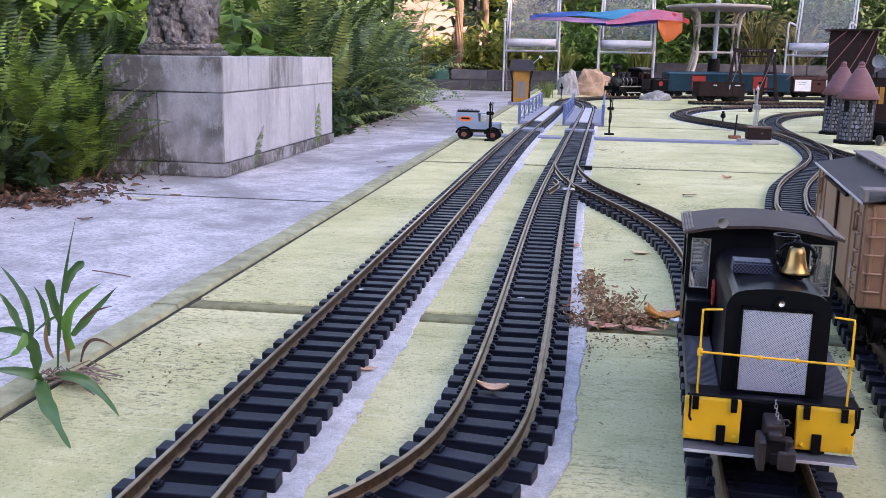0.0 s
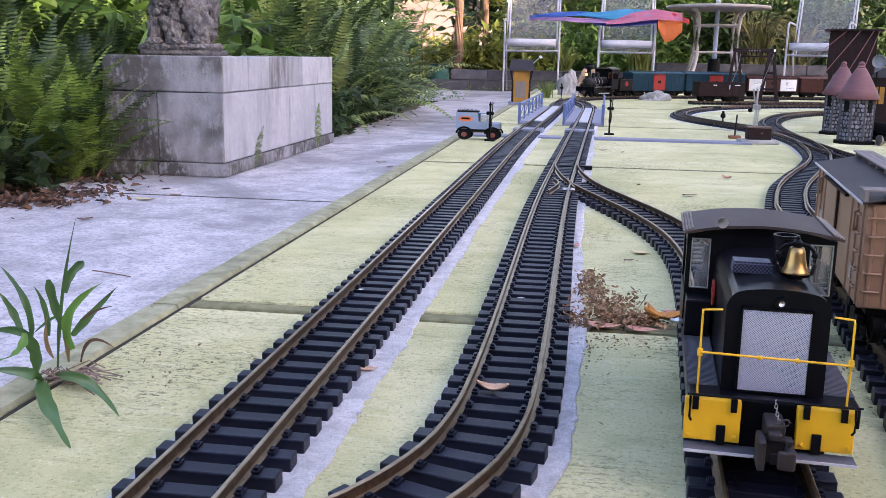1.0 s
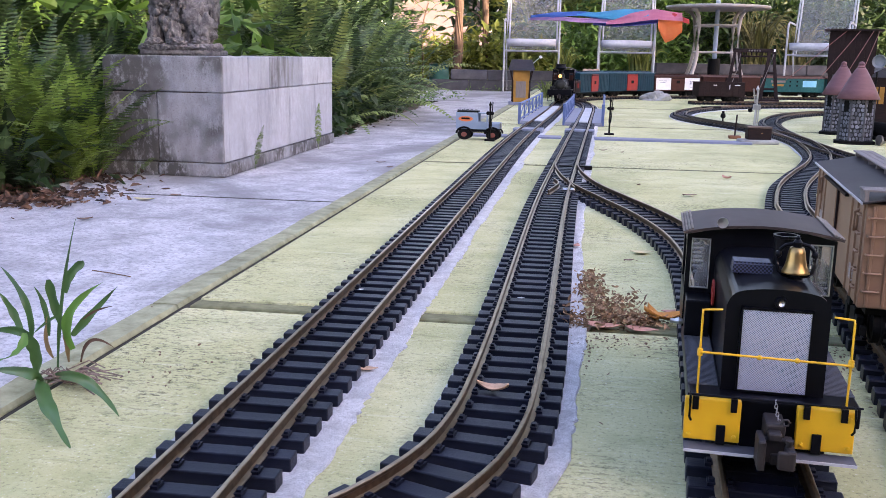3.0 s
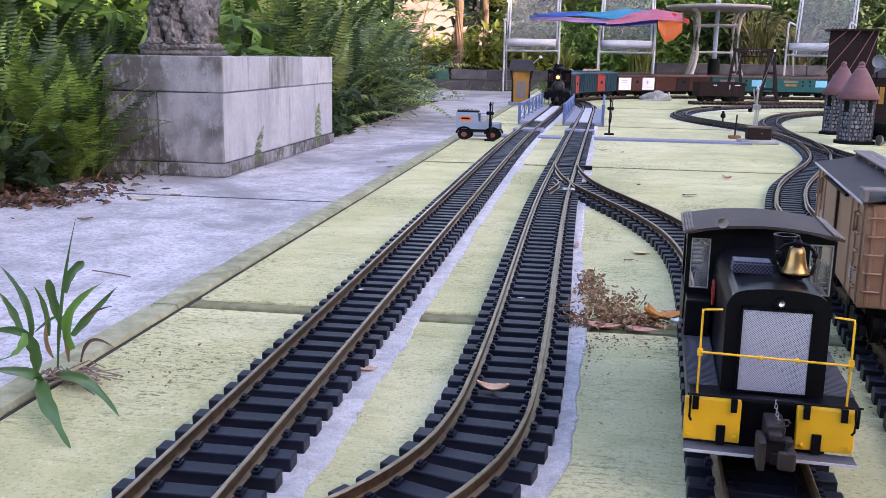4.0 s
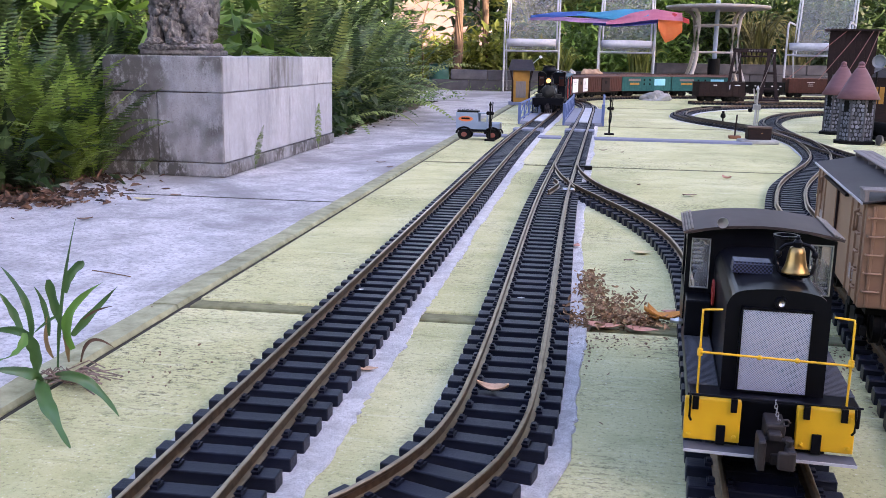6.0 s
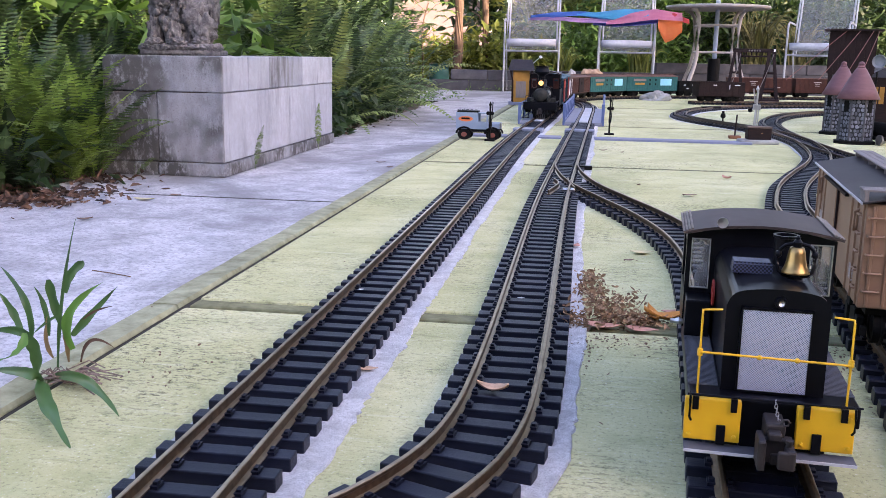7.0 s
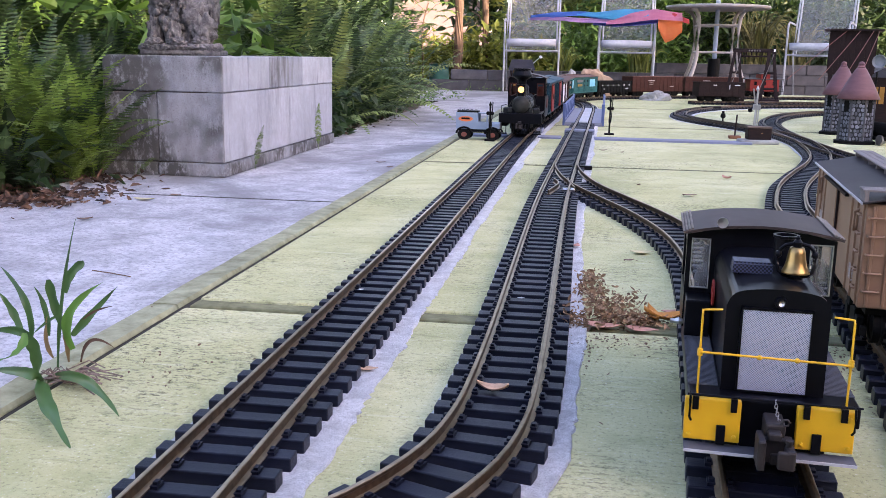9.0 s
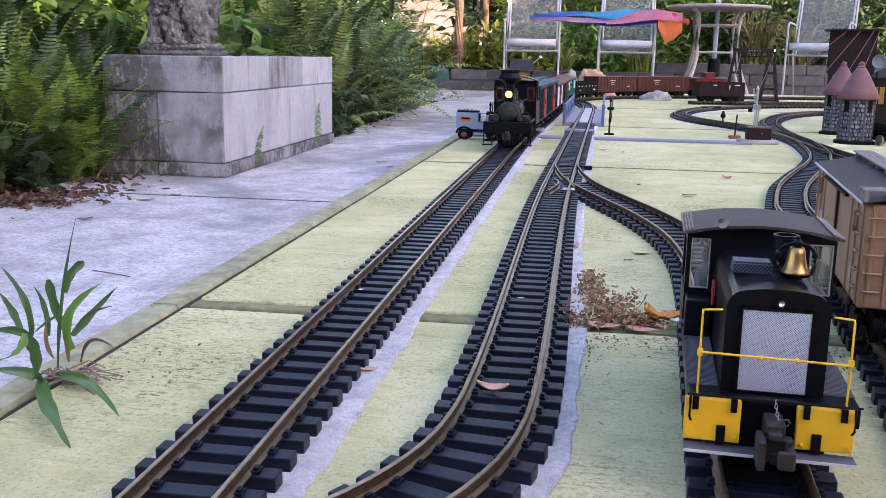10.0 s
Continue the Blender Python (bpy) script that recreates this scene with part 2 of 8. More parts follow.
M["roof_pink"] = grained("dusty_rose_roof", (0.13, 0.050, 0.055), (0.19, 0.080, 0.086), 30.0, 0.6, stretch=(1, 1, 4), relief=0.1)
M["towerstone"] = grained("dark_tower_stone", (0.13, 0.135, 0.16), (0.36, 0.375, 0.43), 60.0, 0.6, relief=0.5, vary=0.7)
M["towergrout"] = grained("black_tower_grout", (0.012, 0.012, 0.015), (0.03, 0.03, 0.036), 60.0, 0.9)
M["statue"] = grained("weathered_statue_stone", (0.045, 0.043, 0.042), (0.27, 0.255, 0.245), 52.0, 0.9, relief=1.0, depth=0.006)
M["wallstone"] = grained("dark_garden_wall_block", (0.07, 0.07, 0.08), (0.16, 0.16, 0.17), 9.0, 0.95, relief=0.5, depth=0.004, vary=0.35)
M["truck_blue"] = grained("pale_blue_tin", (0.20, 0.28, 0.38), (0.27, 0.35, 0.46), 50.0, 0.4)
M["orange"] = grained("orange_paint", (0.65, 0.14, 0.04), (0.75, 0.20, 0.06), 50.0, 0.45)
M["redrim"] = grained("dull_red_disc", (0.20, 0.05, 0.032), (0.30, 0.085, 0.05), 50.0, 0.5)
M["ochre"] = grained("ochre_shed_wall", (0.31, 0.145, 0.015), (0.43, 0.215, 0.028), 50.0, 0.6)
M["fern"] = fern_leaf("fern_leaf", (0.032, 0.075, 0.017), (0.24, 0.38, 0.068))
# dim copy of the fern green, its colour carrying the shade of the bed
M["fern_shaded"] = fern_leaf("shaded_fern_leaf", (0.012, 0.030, 0.012), (0.055, 0.115, 0.030))
M["fern_far"] = fern_leaf("soft_fern_leaf", (0.055, 0.105, 0.045), (0.22, 0.32, 0.10))
M["bright_leaf"] = leafy("bright_broad_leaf", (0.03, 0.08, 0.016), (0.115, 0.22, 0.036))
M["leaf"] = leafy("broad_leaf", (0.045, 0.11, 0.025), (0.14, 0.26, 0.05))
# darker copy of the leaf green: shade is put into the colour
M["leaf_shaded"] = leafy("shade_tinted_leaf", (0.012, 0.03, 0.010), (0.04, 0.085, 0.022))
# yellower copy of the leaf green: sunlight is put into the colour
M["leaf_sun"] = leafy("sun_tinted_leaf", (0.065, 0.095, 0.015), (0.25, 0.29, 0.055), trans=0.5)
M["weed"] = leafy("weed_leaf", (0.024, 0.072, 0.022), (0.062, 0.15, 0.038), 0.33, 0.2)
M["weed_light"] = leafy("young_weed_leaf", (0.07, 0.19, 0.03), (0.13, 0.29, 0.05), 0.4, 0.4)
M["stalk"] = leafy("withered_stalk", (0.16, 0.10, 0.045), (0.26, 0.17, 0.07), 0.7, 0.15)
M["straw"] = grained("withered_straw", (0.11, 0.075, 0.06), (0.30, 0.22, 0.18), 300.0, 0.85)
M["grass"] = leafy("grass_blade", (0.06, 0.10, 0.025), (0.16, 0.21, 0.06), 0.5, 0.4)
M["olive"] = leafy("olive_strap_leaf", (0.035, 0.042, 0.012), (0.17, 0.165, 0.045), 0.5, 0.4)
M["dry"] = leafy("dry_leaf", (0.13, 0.070, 0.035), (0.34, 0.205, 0.11), 0.7, 0.15)
M["litter"] = leafy("leaf_litter", (0.030, 0.017, 0.011), (0.12, 0.062, 0.036), 0.8, 0.1)
M["bark"] = grained("bark", (0.09, 0.055, 0.035), (0.20, 0.13, 0.09), 12.0, 0.9, stretch=(1, 1, 0.25), relief=0.7, depth=0.01)
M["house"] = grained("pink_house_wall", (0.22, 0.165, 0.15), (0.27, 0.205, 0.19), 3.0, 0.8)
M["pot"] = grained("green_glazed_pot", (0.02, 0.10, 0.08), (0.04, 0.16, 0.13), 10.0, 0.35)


def glowing(name, colour, strength):
    m, nt, b = material(name, 0.4)
    b.inputs["Base Color"].default_value = (*colour, 1)
    b.inputs["Emission Color"].default_value = (*colour, 1)
    b.inputs["Emission Strength"].default_value = strength
    return m


def glass(name, rough=0.03, tint=(0.9, 0.93, 0.95)):
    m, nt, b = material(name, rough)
    b.inputs["Base Color"].default_value = (*tint, 1)
    b.inputs["Transmission Weight"].default_value = 1.0
    b.inputs["IOR"].default_value = 1.45
    return m


M["lamp"] = glowing("lit_headlamp", (1.0, 0.50, 0.13), 0.42)
M["pane"] = glass("cab_glass")
M["pane"].node_tree.nodes["Principled BSDF"].inputs["Transmission Weight"].default_value = 0.95


def mesh_fabric():
    """Woven translucent sling cloth."""
    m, nt, b = material("white_sling_mesh", 0.7)
    c = ramp(nt, noise_of(nt, position(nt), 500.0, 2.0), [(0.3, (0.25, 0.26, 0.27)), (0.7, (0.42, 0.43, 0.44))])
    nt.links.new(c, b.inputs["Base Color"])
    t = nt.nodes.new("ShaderNodeBsdfTransparent")
    mx = nt.nodes.new("ShaderNodeMixShader")
    mx.inputs[0].default_value = 0.62
    nt.links.new(b.outputs[0], mx.inputs[1])
    nt.links.new(t.outputs[0], mx.inputs[2])
    nt.links.new(mx.outputs[0], nt.nodes["Material Output"].inputs[0])
    return m


M["sling"] = mesh_fabric()


# ---------------------------------------------------------------- building helpers
def part(name, bm, mat, parent, label="", smooth=False):
    me = bpy.data.meshes.new(name)
    bm.to_mesh(me)
    bm.free()
    if smooth:
        for f in me.polygons:
            f.use_smooth = True
    me.materials.append(mat)
    ob = new(name, me)
    ob.parent = parent
    if label:
        tagged(ob, label)
    return ob


def share(name, me, parent, m):
    """One more object on the mesh of an alike piece."""
    ob = new(name, me)
    ob.parent = parent
    ob.matrix_basis = m
    return ob


def thing(name, m=None, label="", category="", group="", kind=""):
    ob = new(name)
    if m is not None:
        ob.matrix_basis = m
    return tagged(ob, label, category, group, kind)


def box(bm, lo, hi, bevel=0.0, m=None):
    """An axis-aligned box from corner to corner, its edges rounded off."""
    lo, hi = Vector(lo), Vector(hi)
    made = bmesh.ops.create_cube(bm, size=1.0)["verts"]
    for v in made:
        v.co = Vector(((lo[i] + hi[i]) / 2 + v.co[i] * (hi[i] - lo[i]) for i in range(3)))
    if bevel:
        es = list({e for v in made for e in v.link_edges})
        made = bmesh.ops.bevel(bm, geom=es, offset=bevel, segments=2, affect="EDGES", profile=0.5)["verts"]
        made = list({w for v in made for f in v.link_faces for w in f.verts})
    if m is not None:
        bmesh.ops.transform(bm, matrix=m, verts=made)
    return bm


def tube(bm, pts, r, sides=8, r_end=None, cap=True):
    """A round bar along a line of points."""
    pts = [Vector(p) for p in pts]
    rings = []
    up = Vector((0, 0, 1))
    for i, p in enumerate(pts):
        d = (pts[min(i + 1, len(pts) - 1)] - pts[max(i - 1, 0)]).normalized()
        side = d.cross(up)
        side = side.normalized() if side.length > 1e-4 else Vector((1, 0, 0))
        over = side.cross(d).normalized()
        rr = r if r_end is None else r + (r_end - r) * i / (len(pts) - 1)
        rings.append([bm.verts.new(p + (side * math.cos(a) + over * math.sin(a)) * rr) for a in (k * math.tau / sides for k in range(sides))])
    for a, b in zip(rings, rings[1:]):
        for k in range(sides):
            bm.faces.new((a[k], a[(k + 1) % sides], b[(k + 1) % sides], b[k]))
    if cap:
        bm.faces.new(rings[0][::-1])
        bm.faces.new(rings[-1])
    return bm


def lathe(bm, prof, sides=20, m=None):
    """A turned body: (radius, height) pairs about z."""
    rings = []
    for r, z in prof:
        rings.append([bm.verts.new((r * math.cos(k * math.tau / sides), r * math.sin(k * math.tau / sides), z)) for k in range(sides)])
    for a, b in zip(rings, rings[1:]):
        for k in range(sides):
            bm.faces.new((a[k], a[(k + 1) % sides], b[(k + 1) % sides], b[k]))
    if prof[0][0] > 1e-5:
        bm.faces.new(rings[0][::-1])
    if prof[-1][0] > 1e-5:
        bm.faces.new(rings[-1])
    if m is not None:
        bmesh.ops.transform(bm, matrix=m, verts=[v for r in rings for v in r])
    return bm


def prism(bm, outline, y0, y1, m=None):
    """An outline in x and z drawn out along y."""
    a = [bm.verts.new((x, y0, z)) for x, z in outline]
    b = [bm.verts.new((x, y1, z)) for x, z in outline]
    n = len(outline)
    bm.faces.new(a)
    bm.faces.new(b[::-1])
    for i in range(n):
        bm.faces.new((a[i], b[i], b[(i + 1) % n], a[(i + 1) % n]))
    if m is not None:
        bmesh.ops.transform(bm, matrix=m, verts=a + b)
    bmesh.ops.recalc_face_normals(bm, faces=list({f for v in a + b for f in v.link_faces}))
    return bm


ON_ITS_SIDE = pose(0, 0, 0, 0, 90, 0)   # z to x
FORWARD = pose(0, 0, 0, -90, 0, 0)      # z to y


def nb():
    return bmesh.new()


class Line:
    """A smooth way through points on the ground, by length."""

    def __init__(self, pts, step=0.005):
        p = [Vector((*a, 0)) for a in pts]
        p = [p[0] * 2 - p[1]] + p + [p[-1] * 2 - p[-2]]
        out = []
        for i in range(1, len(p) - 2):
            n = max(2, int((p[i + 1] - p[i]).length / step))
            for k in range(n):
                t = k / n
                a, b, c, d = p[i - 1], p[i], p[i + 1], p[i + 2]
                out.append(0.5 * ((2 * b) + (c - a) * t + (2 * a - 5 * b + 4 * c - d) * t * t + (3 * b - a - 3 * c + d) * t ** 3))
        out.append(p[-2])
        self.pts = out
        self.run = [0.0]
        for a, b in zip(out, out[1:]):
            self.run.append(self.run[-1] + (b - a).length)
        self.length = self.run[-1]

    def at(self, s):
        i = int(np.searchsorted(self.run, s)) - 1
        i = min(max(i, 0), len(self.pts) - 2)
        a, b = self.pts[i], self.pts[i + 1]
        d = (b - a).normalized()
        return a + d * (s - self.run[i]), d


# ---------------------------------------------------------------- railway track
GAUGE, RAIL_TOP, TIE_TOP, PITCH = 0.045, 0.0185, 0.0100, 0.0267


def tie_mesh():
    bm = nb()
    box(bm, (-0.0415, -0.0068, -0.002), (0.0415, 0.0068, TIE_TOP), 0.0009)
    for sx in (-1, 1):
        for dx in (-0.0052, 0.0052):
            x = sx * GAUGE / 2 + sx * 0.001 + dx
            box(bm, (x - 0.0022, -0.0042, TIE_TOP - 0.0005), (x + 0.0022, 0.0042, TIE_TOP + 0.0018))
            box(bm, (x - 0.0013, -0.0022, TIE_TOP + 0.001), (x + 0.0013, 0.0022, TIE_TOP + 0.0034))
    me = bpy.data.meshes.new("tie")
    bm.to_mesh(me)
    bm.free()
    me.materials.append(M["tie"])
    return me


TIE = tie_mesh()
RAIL_SECTION = ((-0.0036, 0.0), (0.0036, 0.0), (0.0036, 0.0009), (0.0007, 0.0017), (0.0007, 0.0055), (0.0015, 0.0063), (0.0015, 0.0080),
                (0.0010, 0.0085), (-0.0010, 0.0085), (-0.0015, 0.0080), (-0.0015, 0.0063), (-0.0007, 0.0055), (-0.0007, 0.0017), (-0.0036, 0.0009))


def rail_bm(line, s0, s1, off, z0=TIE_TOP):
    bm = nb()
    rings = []
    n = max(2, int((s1 - s0) / 0.02))
    for i in range(n + 1):
        p, d = line.at(s0 + (s1 - s0) * i / n)
        side = Vector((d.y, -d.x, 0))
        rings.append([bm.verts.new(p + side * (off + x) + Vector((0, 0, z0 + z))) for x, z in RAIL_SECTION])
    k = len(RAIL_SECTION)
    for a, b in zip(rings, rings[1:]):
        for j in range(k):
            bm.faces.new((a[j], a[(j + 1) % k], b[(j + 1) % k], b[j]))
    bm.faces.new(rings[0])
    bm.faces.new(rings[-1][::-1])
    bmesh.ops.recalc_face_normals(bm, faces=bm.faces)
    return bm


def heading(d):
    return math.degrees(math.atan2(-d.x, d.y))


def track(line, s0, s1, label, skip=(), rail="rail"):
    t = thing("railway_track", None, label, "model railway track", "garden railway tracks")
    half = GAUGE / 2 + 0.0012
    for off in (-half, half):
        part("rail", rail_bm(line, s0, s1, off), M[rail], t, "tarnished brass rail" if rail == "rail" else "dull brown rail with shade put into its colour")
    s, k = s0 + PITCH / 2, 0
    while s < s1 and k < 300:
        if not any(a < s < b for a, b in skip):
            p, d = line.at(s)
            share("tie", TIE, t, pose(p.x, p.y, random.uniform(-0.0003, 0.0003), 0, 0, heading(d) + random.uniform(-0.5, 0.5)))
        s += PITCH
        k += 1
    return t


def bedding(line, s0, s1, left, right, seed, z=0.0016):
    """Ragged band of bare cement under a track."""
    bm = nb()
    n = int((s1 - s0) / 0.006)
    cols = []
    for i in range(n + 1):
        s = s0 + (s1 - s0) * i / n
        p, d = line.at(s)
        side = Vector((d.y, -d.x, 0))
        j = lambda q, a: a * (noise.noise(Vector((s * 5, q, seed))) * 0.9 + noise.noise(Vector((s * 30, q, seed))) * 0.3 + noise.noise(Vector((s * 160, q, seed))) * 0.35)
        l, r = -0.04 - left * (1 + j(0, 0.9)), 0.04 + right * (1 + j(5, 0.55))
        cols.append([bm.verts.new(p + side * o + Vector((0, 0, h))) for o, h in ((l, 0.0002), (l + 0.001, z), (0, z), (r - 0.001, z), (r, 0.0002))])
    for a, b in zip(cols, cols[1:]):
        for k in range(4):
            bm.faces.new((a[k], a[k + 1], b[k + 1], b[k]))
    bmesh.ops.recalc_face_normals(bm, faces=bm.faces)
    ob = part("cement_bedding", bm, M["mortar"], None)
    return tagged(ob, "ragged bare grey cement bedding under the track", "cement bedding", "", "structure")


MAIN = Line([(-0.2032, -1.0), (-0.2032, 0.0), (-0.2032, 1.0), (-0.2032, 2.0), (-0.2015, 2.5), (-0.194, 3.0), (-0.180, 3.5), (-0.166, 4.0), (-0.156, 4.5), (-0.152, 5.0)]
            + [(-0.152 + 1.2 * (1 - math.cos(radians(q))), 5.0 + 1.3 * math.sin(radians(q))) for q in (10, 20, 30, 40, 50, 60, 70, 76)]
            + [(0.90, 6.32), (1.3, 6.42), (1.8, 6.54), (2.4, 6.69), (3.4, 6.92), (5.4, 7.37)])
SIDE = Line([(-0.36, 0.02), (-0.22, 0.25), (-0.150, 0.36), (-0.0975, 0.43), (-0.0665, 0.50), (-0.054, 0.57), (-0.0505, 0.66), (-0.0500, 0.80), (-0.0515, 1.0), (-0.0535, 1.3), (-0.0530, 1.6),
             (-0.0470, 2.0), (-0.0400, 2.4), (-0.0310, 2.9), (-0.0200, 3.45), (-0.0100, 4.0), (-0.004, 4.4), (-0.012, 4.75), (-0.045, 5.05), (-0.09, 5.25)])
BRANCH = Line([(0.085, 0.2), (0.0975, 0.38), (0.1050, 0.50), (0.1225, 0.75), (0.1370, 0.97), (0.1395, 1.13), (0.1270, 1.27), (0.094, 1.42), (0.047, 1.57), (0.004, 1.71), (-0.024, 1.85), (-0.042, 2.02), (-0.0445, 2.2)])
YARD = Line([(0.19, 0.25), (0.222, 0.45), (0.252, 0.67), (0.277, 0.90), (0.302, 1.2), (0.322, 1.5), (0.338, 1.62), (0.382, 1.83), (0.447, 2.04), (0.515, 2.24), (0.572, 2.46), (0.606, 2.7), (0.622, 2.95),
             (0.600, 3.25), (0.535, 3.50), (0.450, 3.72), (0.392, 3.95), (0.388, 4.22), (0.455, 4.52), (0.60, 4.83), (0.82, 5.08), (1.15, 5.28), (1.7, 5.5)])
SPUR = Line([(0.75, 1.9), (0.66, 2.25), (0.625, 2.6), (0.622, 2.95), (0.632, 3.3), (0.672, 3.72), (0.760, 4.10), (0.90, 4.42), (1.10, 4.65), (1.5, 4.85)])


# ---------------------------------------------------------------- ground
M["filler"] = grained("mossy_joint_filler", (0.10, 0.10, 0.045), (0.27, 0.27, 0.14), 60.0, 0.95, relief=0.6, depth=0.002)


def slab(name, x0, x1, y0, y1, z0, z1, mat, parent, bevel=0.003):
    bm = nb()
    box(bm, (x0, y0, z0), (x1, y1, z1), bevel)
    return part(name, bm, mat, parent)


def ground():
    bm = nb()
    n = 60
    grid = [[bm.verts.new((-60 + 120 * i / n, -40 + 120 * j / n, -0.125)) for i in range(n + 1)] for j in range(n + 1)]
    for j in range(n):
        for i in range(n):
            bm.faces.new((grid[j][i], grid[j][i + 1], grid[j + 1][i + 1], grid[j + 1][i]))
    tagged(part("ground", bm, M["soil"], None), "dark soil of the garden under leaf litter", "ground", "", "structure")
    deck = thing("pavement", None, "raised patio of pale green painted concrete slabs", "patio", "", "structure")
    ys = [-1.79, -0.48, 0.836, 2.148, 3.46, 4.775, 6.09, 7.3]
    for a, b in zip(ys, ys[1:]):
        for x0, x1 in ((-0.3755, 1.9), (1.906, 4.2)):
            slab("slab", x0, x1, a + (0.032 if abs(a - 0.836) < 0.01 else 0.004), b - 0.004, -0.09, 0.0, M["green"], deck, 0.0035)
    for x0, x1 in ((-0.3755, 0.35), (0.353, 1.9)):
        slab("joint_filler", x0, x1, 0.8415, 0.866, -0.05, -0.0012, M["filler"], deck, 0.003)
    bm = nb()
    box(bm, (-0.412, -1.7, -0.12), (4.2, 7.29, -0.03))
    part("slab_bed", bm, M["joint"], deck)
    bm = nb()
    box(bm, (-0.3838, -1.7, -0.08), (-0.3752, 7.28, -0.0042))
    part("joint_filler", bm, M["joint"], deck)
    kerb = thing("kerb", None, "worn green painted kerb along the raised patio", "kerb", "", "structure")
    for a, b in zip(ys, ys[1:]):
        bm = nb()
        n = 60
        rows = []
        for i in range(n + 1):
            y = a + 0.002 + (b - a - 0.004) * i / n
            w = 0.0035 * noise.noise(Vector((y * 7, 0, 2))) + 0.002 * noise.noise(Vector((y * 40, 0, 2)))
            wi = 0.0018 * noise.noise(Vector((y * 25, 3, 2)))
            xo, xi = -0.4155 + w, -0.3835 + wi
            rows.append([bm.verts.new(c) for c in ((xo, y, -0.12), (xo, y, -0.006), (xo + 0.005, y, 0.0005), (xi - 0.002, y, 0.0005), (xi, y, -0.003), (xi, y, -0.05))])
        for p, q in zip(rows, rows[1:]):
            for k in range(5):
                bm.faces.new((p[k], p[k + 1], q[k + 1], q[k]))
        bm.faces.new(rows[0])
        bm.faces.new(rows[-1])
        bmesh.ops.recalc_face_normals(bm, faces=bm.faces)
        part("kerbstone", bm, M["kerb"], kerb)
    path = thing("path", None, "grey concrete path slabs beside the raised patio", "path", "", "structure")
    for x0, x1, y0, y1 in ((-1.30, -0.417, -1.9, -0.66), (-1.30, -0.417, -0.655, 0.735), (-1.30, -0.417, 0.76, 2.154), (-1.36, -0.417, 2.170, 3.612), (-1.10, -0.417, 3.623, 4.985), (-1.12, -0.417, 5.011, 6.385),
                           (-1.15, -0.417, 6.406, 7.3), (-1.7, 0.1, 7.306, 8.7), (0.106, 2.0, 7.306, 8.7), (2.006, 4.2, 7.306, 8.7), (-1.7, 0.1, 8.706, 9.7), (0.106, 2.0, 8.706, 9.7), (2.006, 4.2, 8.706, 9.7)):
        slab("slab", x0, x1, y0, y1, -0.2, -0.105, M["grey"], path, 0.004)
    for y, x0 in ((2.1625, -1.36), (3.6175, -1.1), (0.7475, -1.3), (4.998, -1.1), (6.398, -1.1), (7.303, -1.7)):
        bm = nb()
        box(bm, (x0, y - 0.016, -0.13), (-0.417, y + 0.016, -0.1062))
        part("joint_filler", bm, M["joint"], path)


def tracks():
    track(MAIN, 0.9, 6.35, "black-tied model track with tarnished brass rails running straight")
    track(MAIN, 6.35, MAIN.length, "black-tied model track curving along the back of the patio", (), "rail_dull_shaded")
    track(SIDE, 0.25, SIDE.length, "black-tied model track with a bend and a turnout")
    track(BRANCH, 0.0, BRANCH.length, "black-tied branch track curving away from the turnout", ((1.62, 9.0),))
    track(YARD, 0.0, 3.1, "black-tied yard track under the brown boxcar")
    track(YARD, 3.1, YARD.length, "black-tied loop track winding over the patio", (), "rail_dull_shaded")
    track(SPUR, 0.0, SPUR.length, "black-tied spur track beside the stone towers", ((0.75, 1.35),), "rail_dull_shaded")
    bedding(MAIN, 0.9, 6.3, 0.006, 0.018, 1)
    bedding(SIDE, 0.3, 5.6, 0.004, 0.014, 2)
    bedding(YARD, 2.0, 6.0, 0.006, 0.016, 3)
    patch = Line([(0.92, 5.86), (1.2, 5.92), (1.75, 6.05)])
    bedding(patch, 0.0, patch.length, 0.03, 0.07, 4)


def joint_dirt():
    """Ragged dark dirt washed into the cross joints of the patio."""
    for y, x1, w, seed in ((2.150, 1.9, 0.010, 11), (3.462, 1.9, 0.012, 12), (4.777, 1.9, 0.014, 13)):
        bm = nb()
        n = int((x1 + 0.37) / 0.008)
        rows = []
        for i in range(n + 1):
            x = -0.37 + (x1 + 0.37) * i / n
            g = [w * max(0.08, 0.45 + 1.1 * noise.noise(Vector((x * 6, q, seed))) + 0.5 * noise.noise(Vector((x * 60, q, seed)))) for q in (0, 5)]
            rows.append([bm.verts.new((x, y + o, h)) for o, h in ((-g[0], -0.0005), (-g[0] * 0.7, 0.0008), (g[1] * 0.7, 0.0008), (g[1], -0.0005))])
        for a, b in zip(rows, rows[1:]):
            for k in range(3):
                bm.faces.new((a[k], b[k], b[k + 1], a[k + 1]))
        tagged(part("joint_dirt", bm, M["filler"], None), "dark mossy dirt along a slab joint", "joint dirt", "", "structure")


ground()
tracks()
joint_dirt()


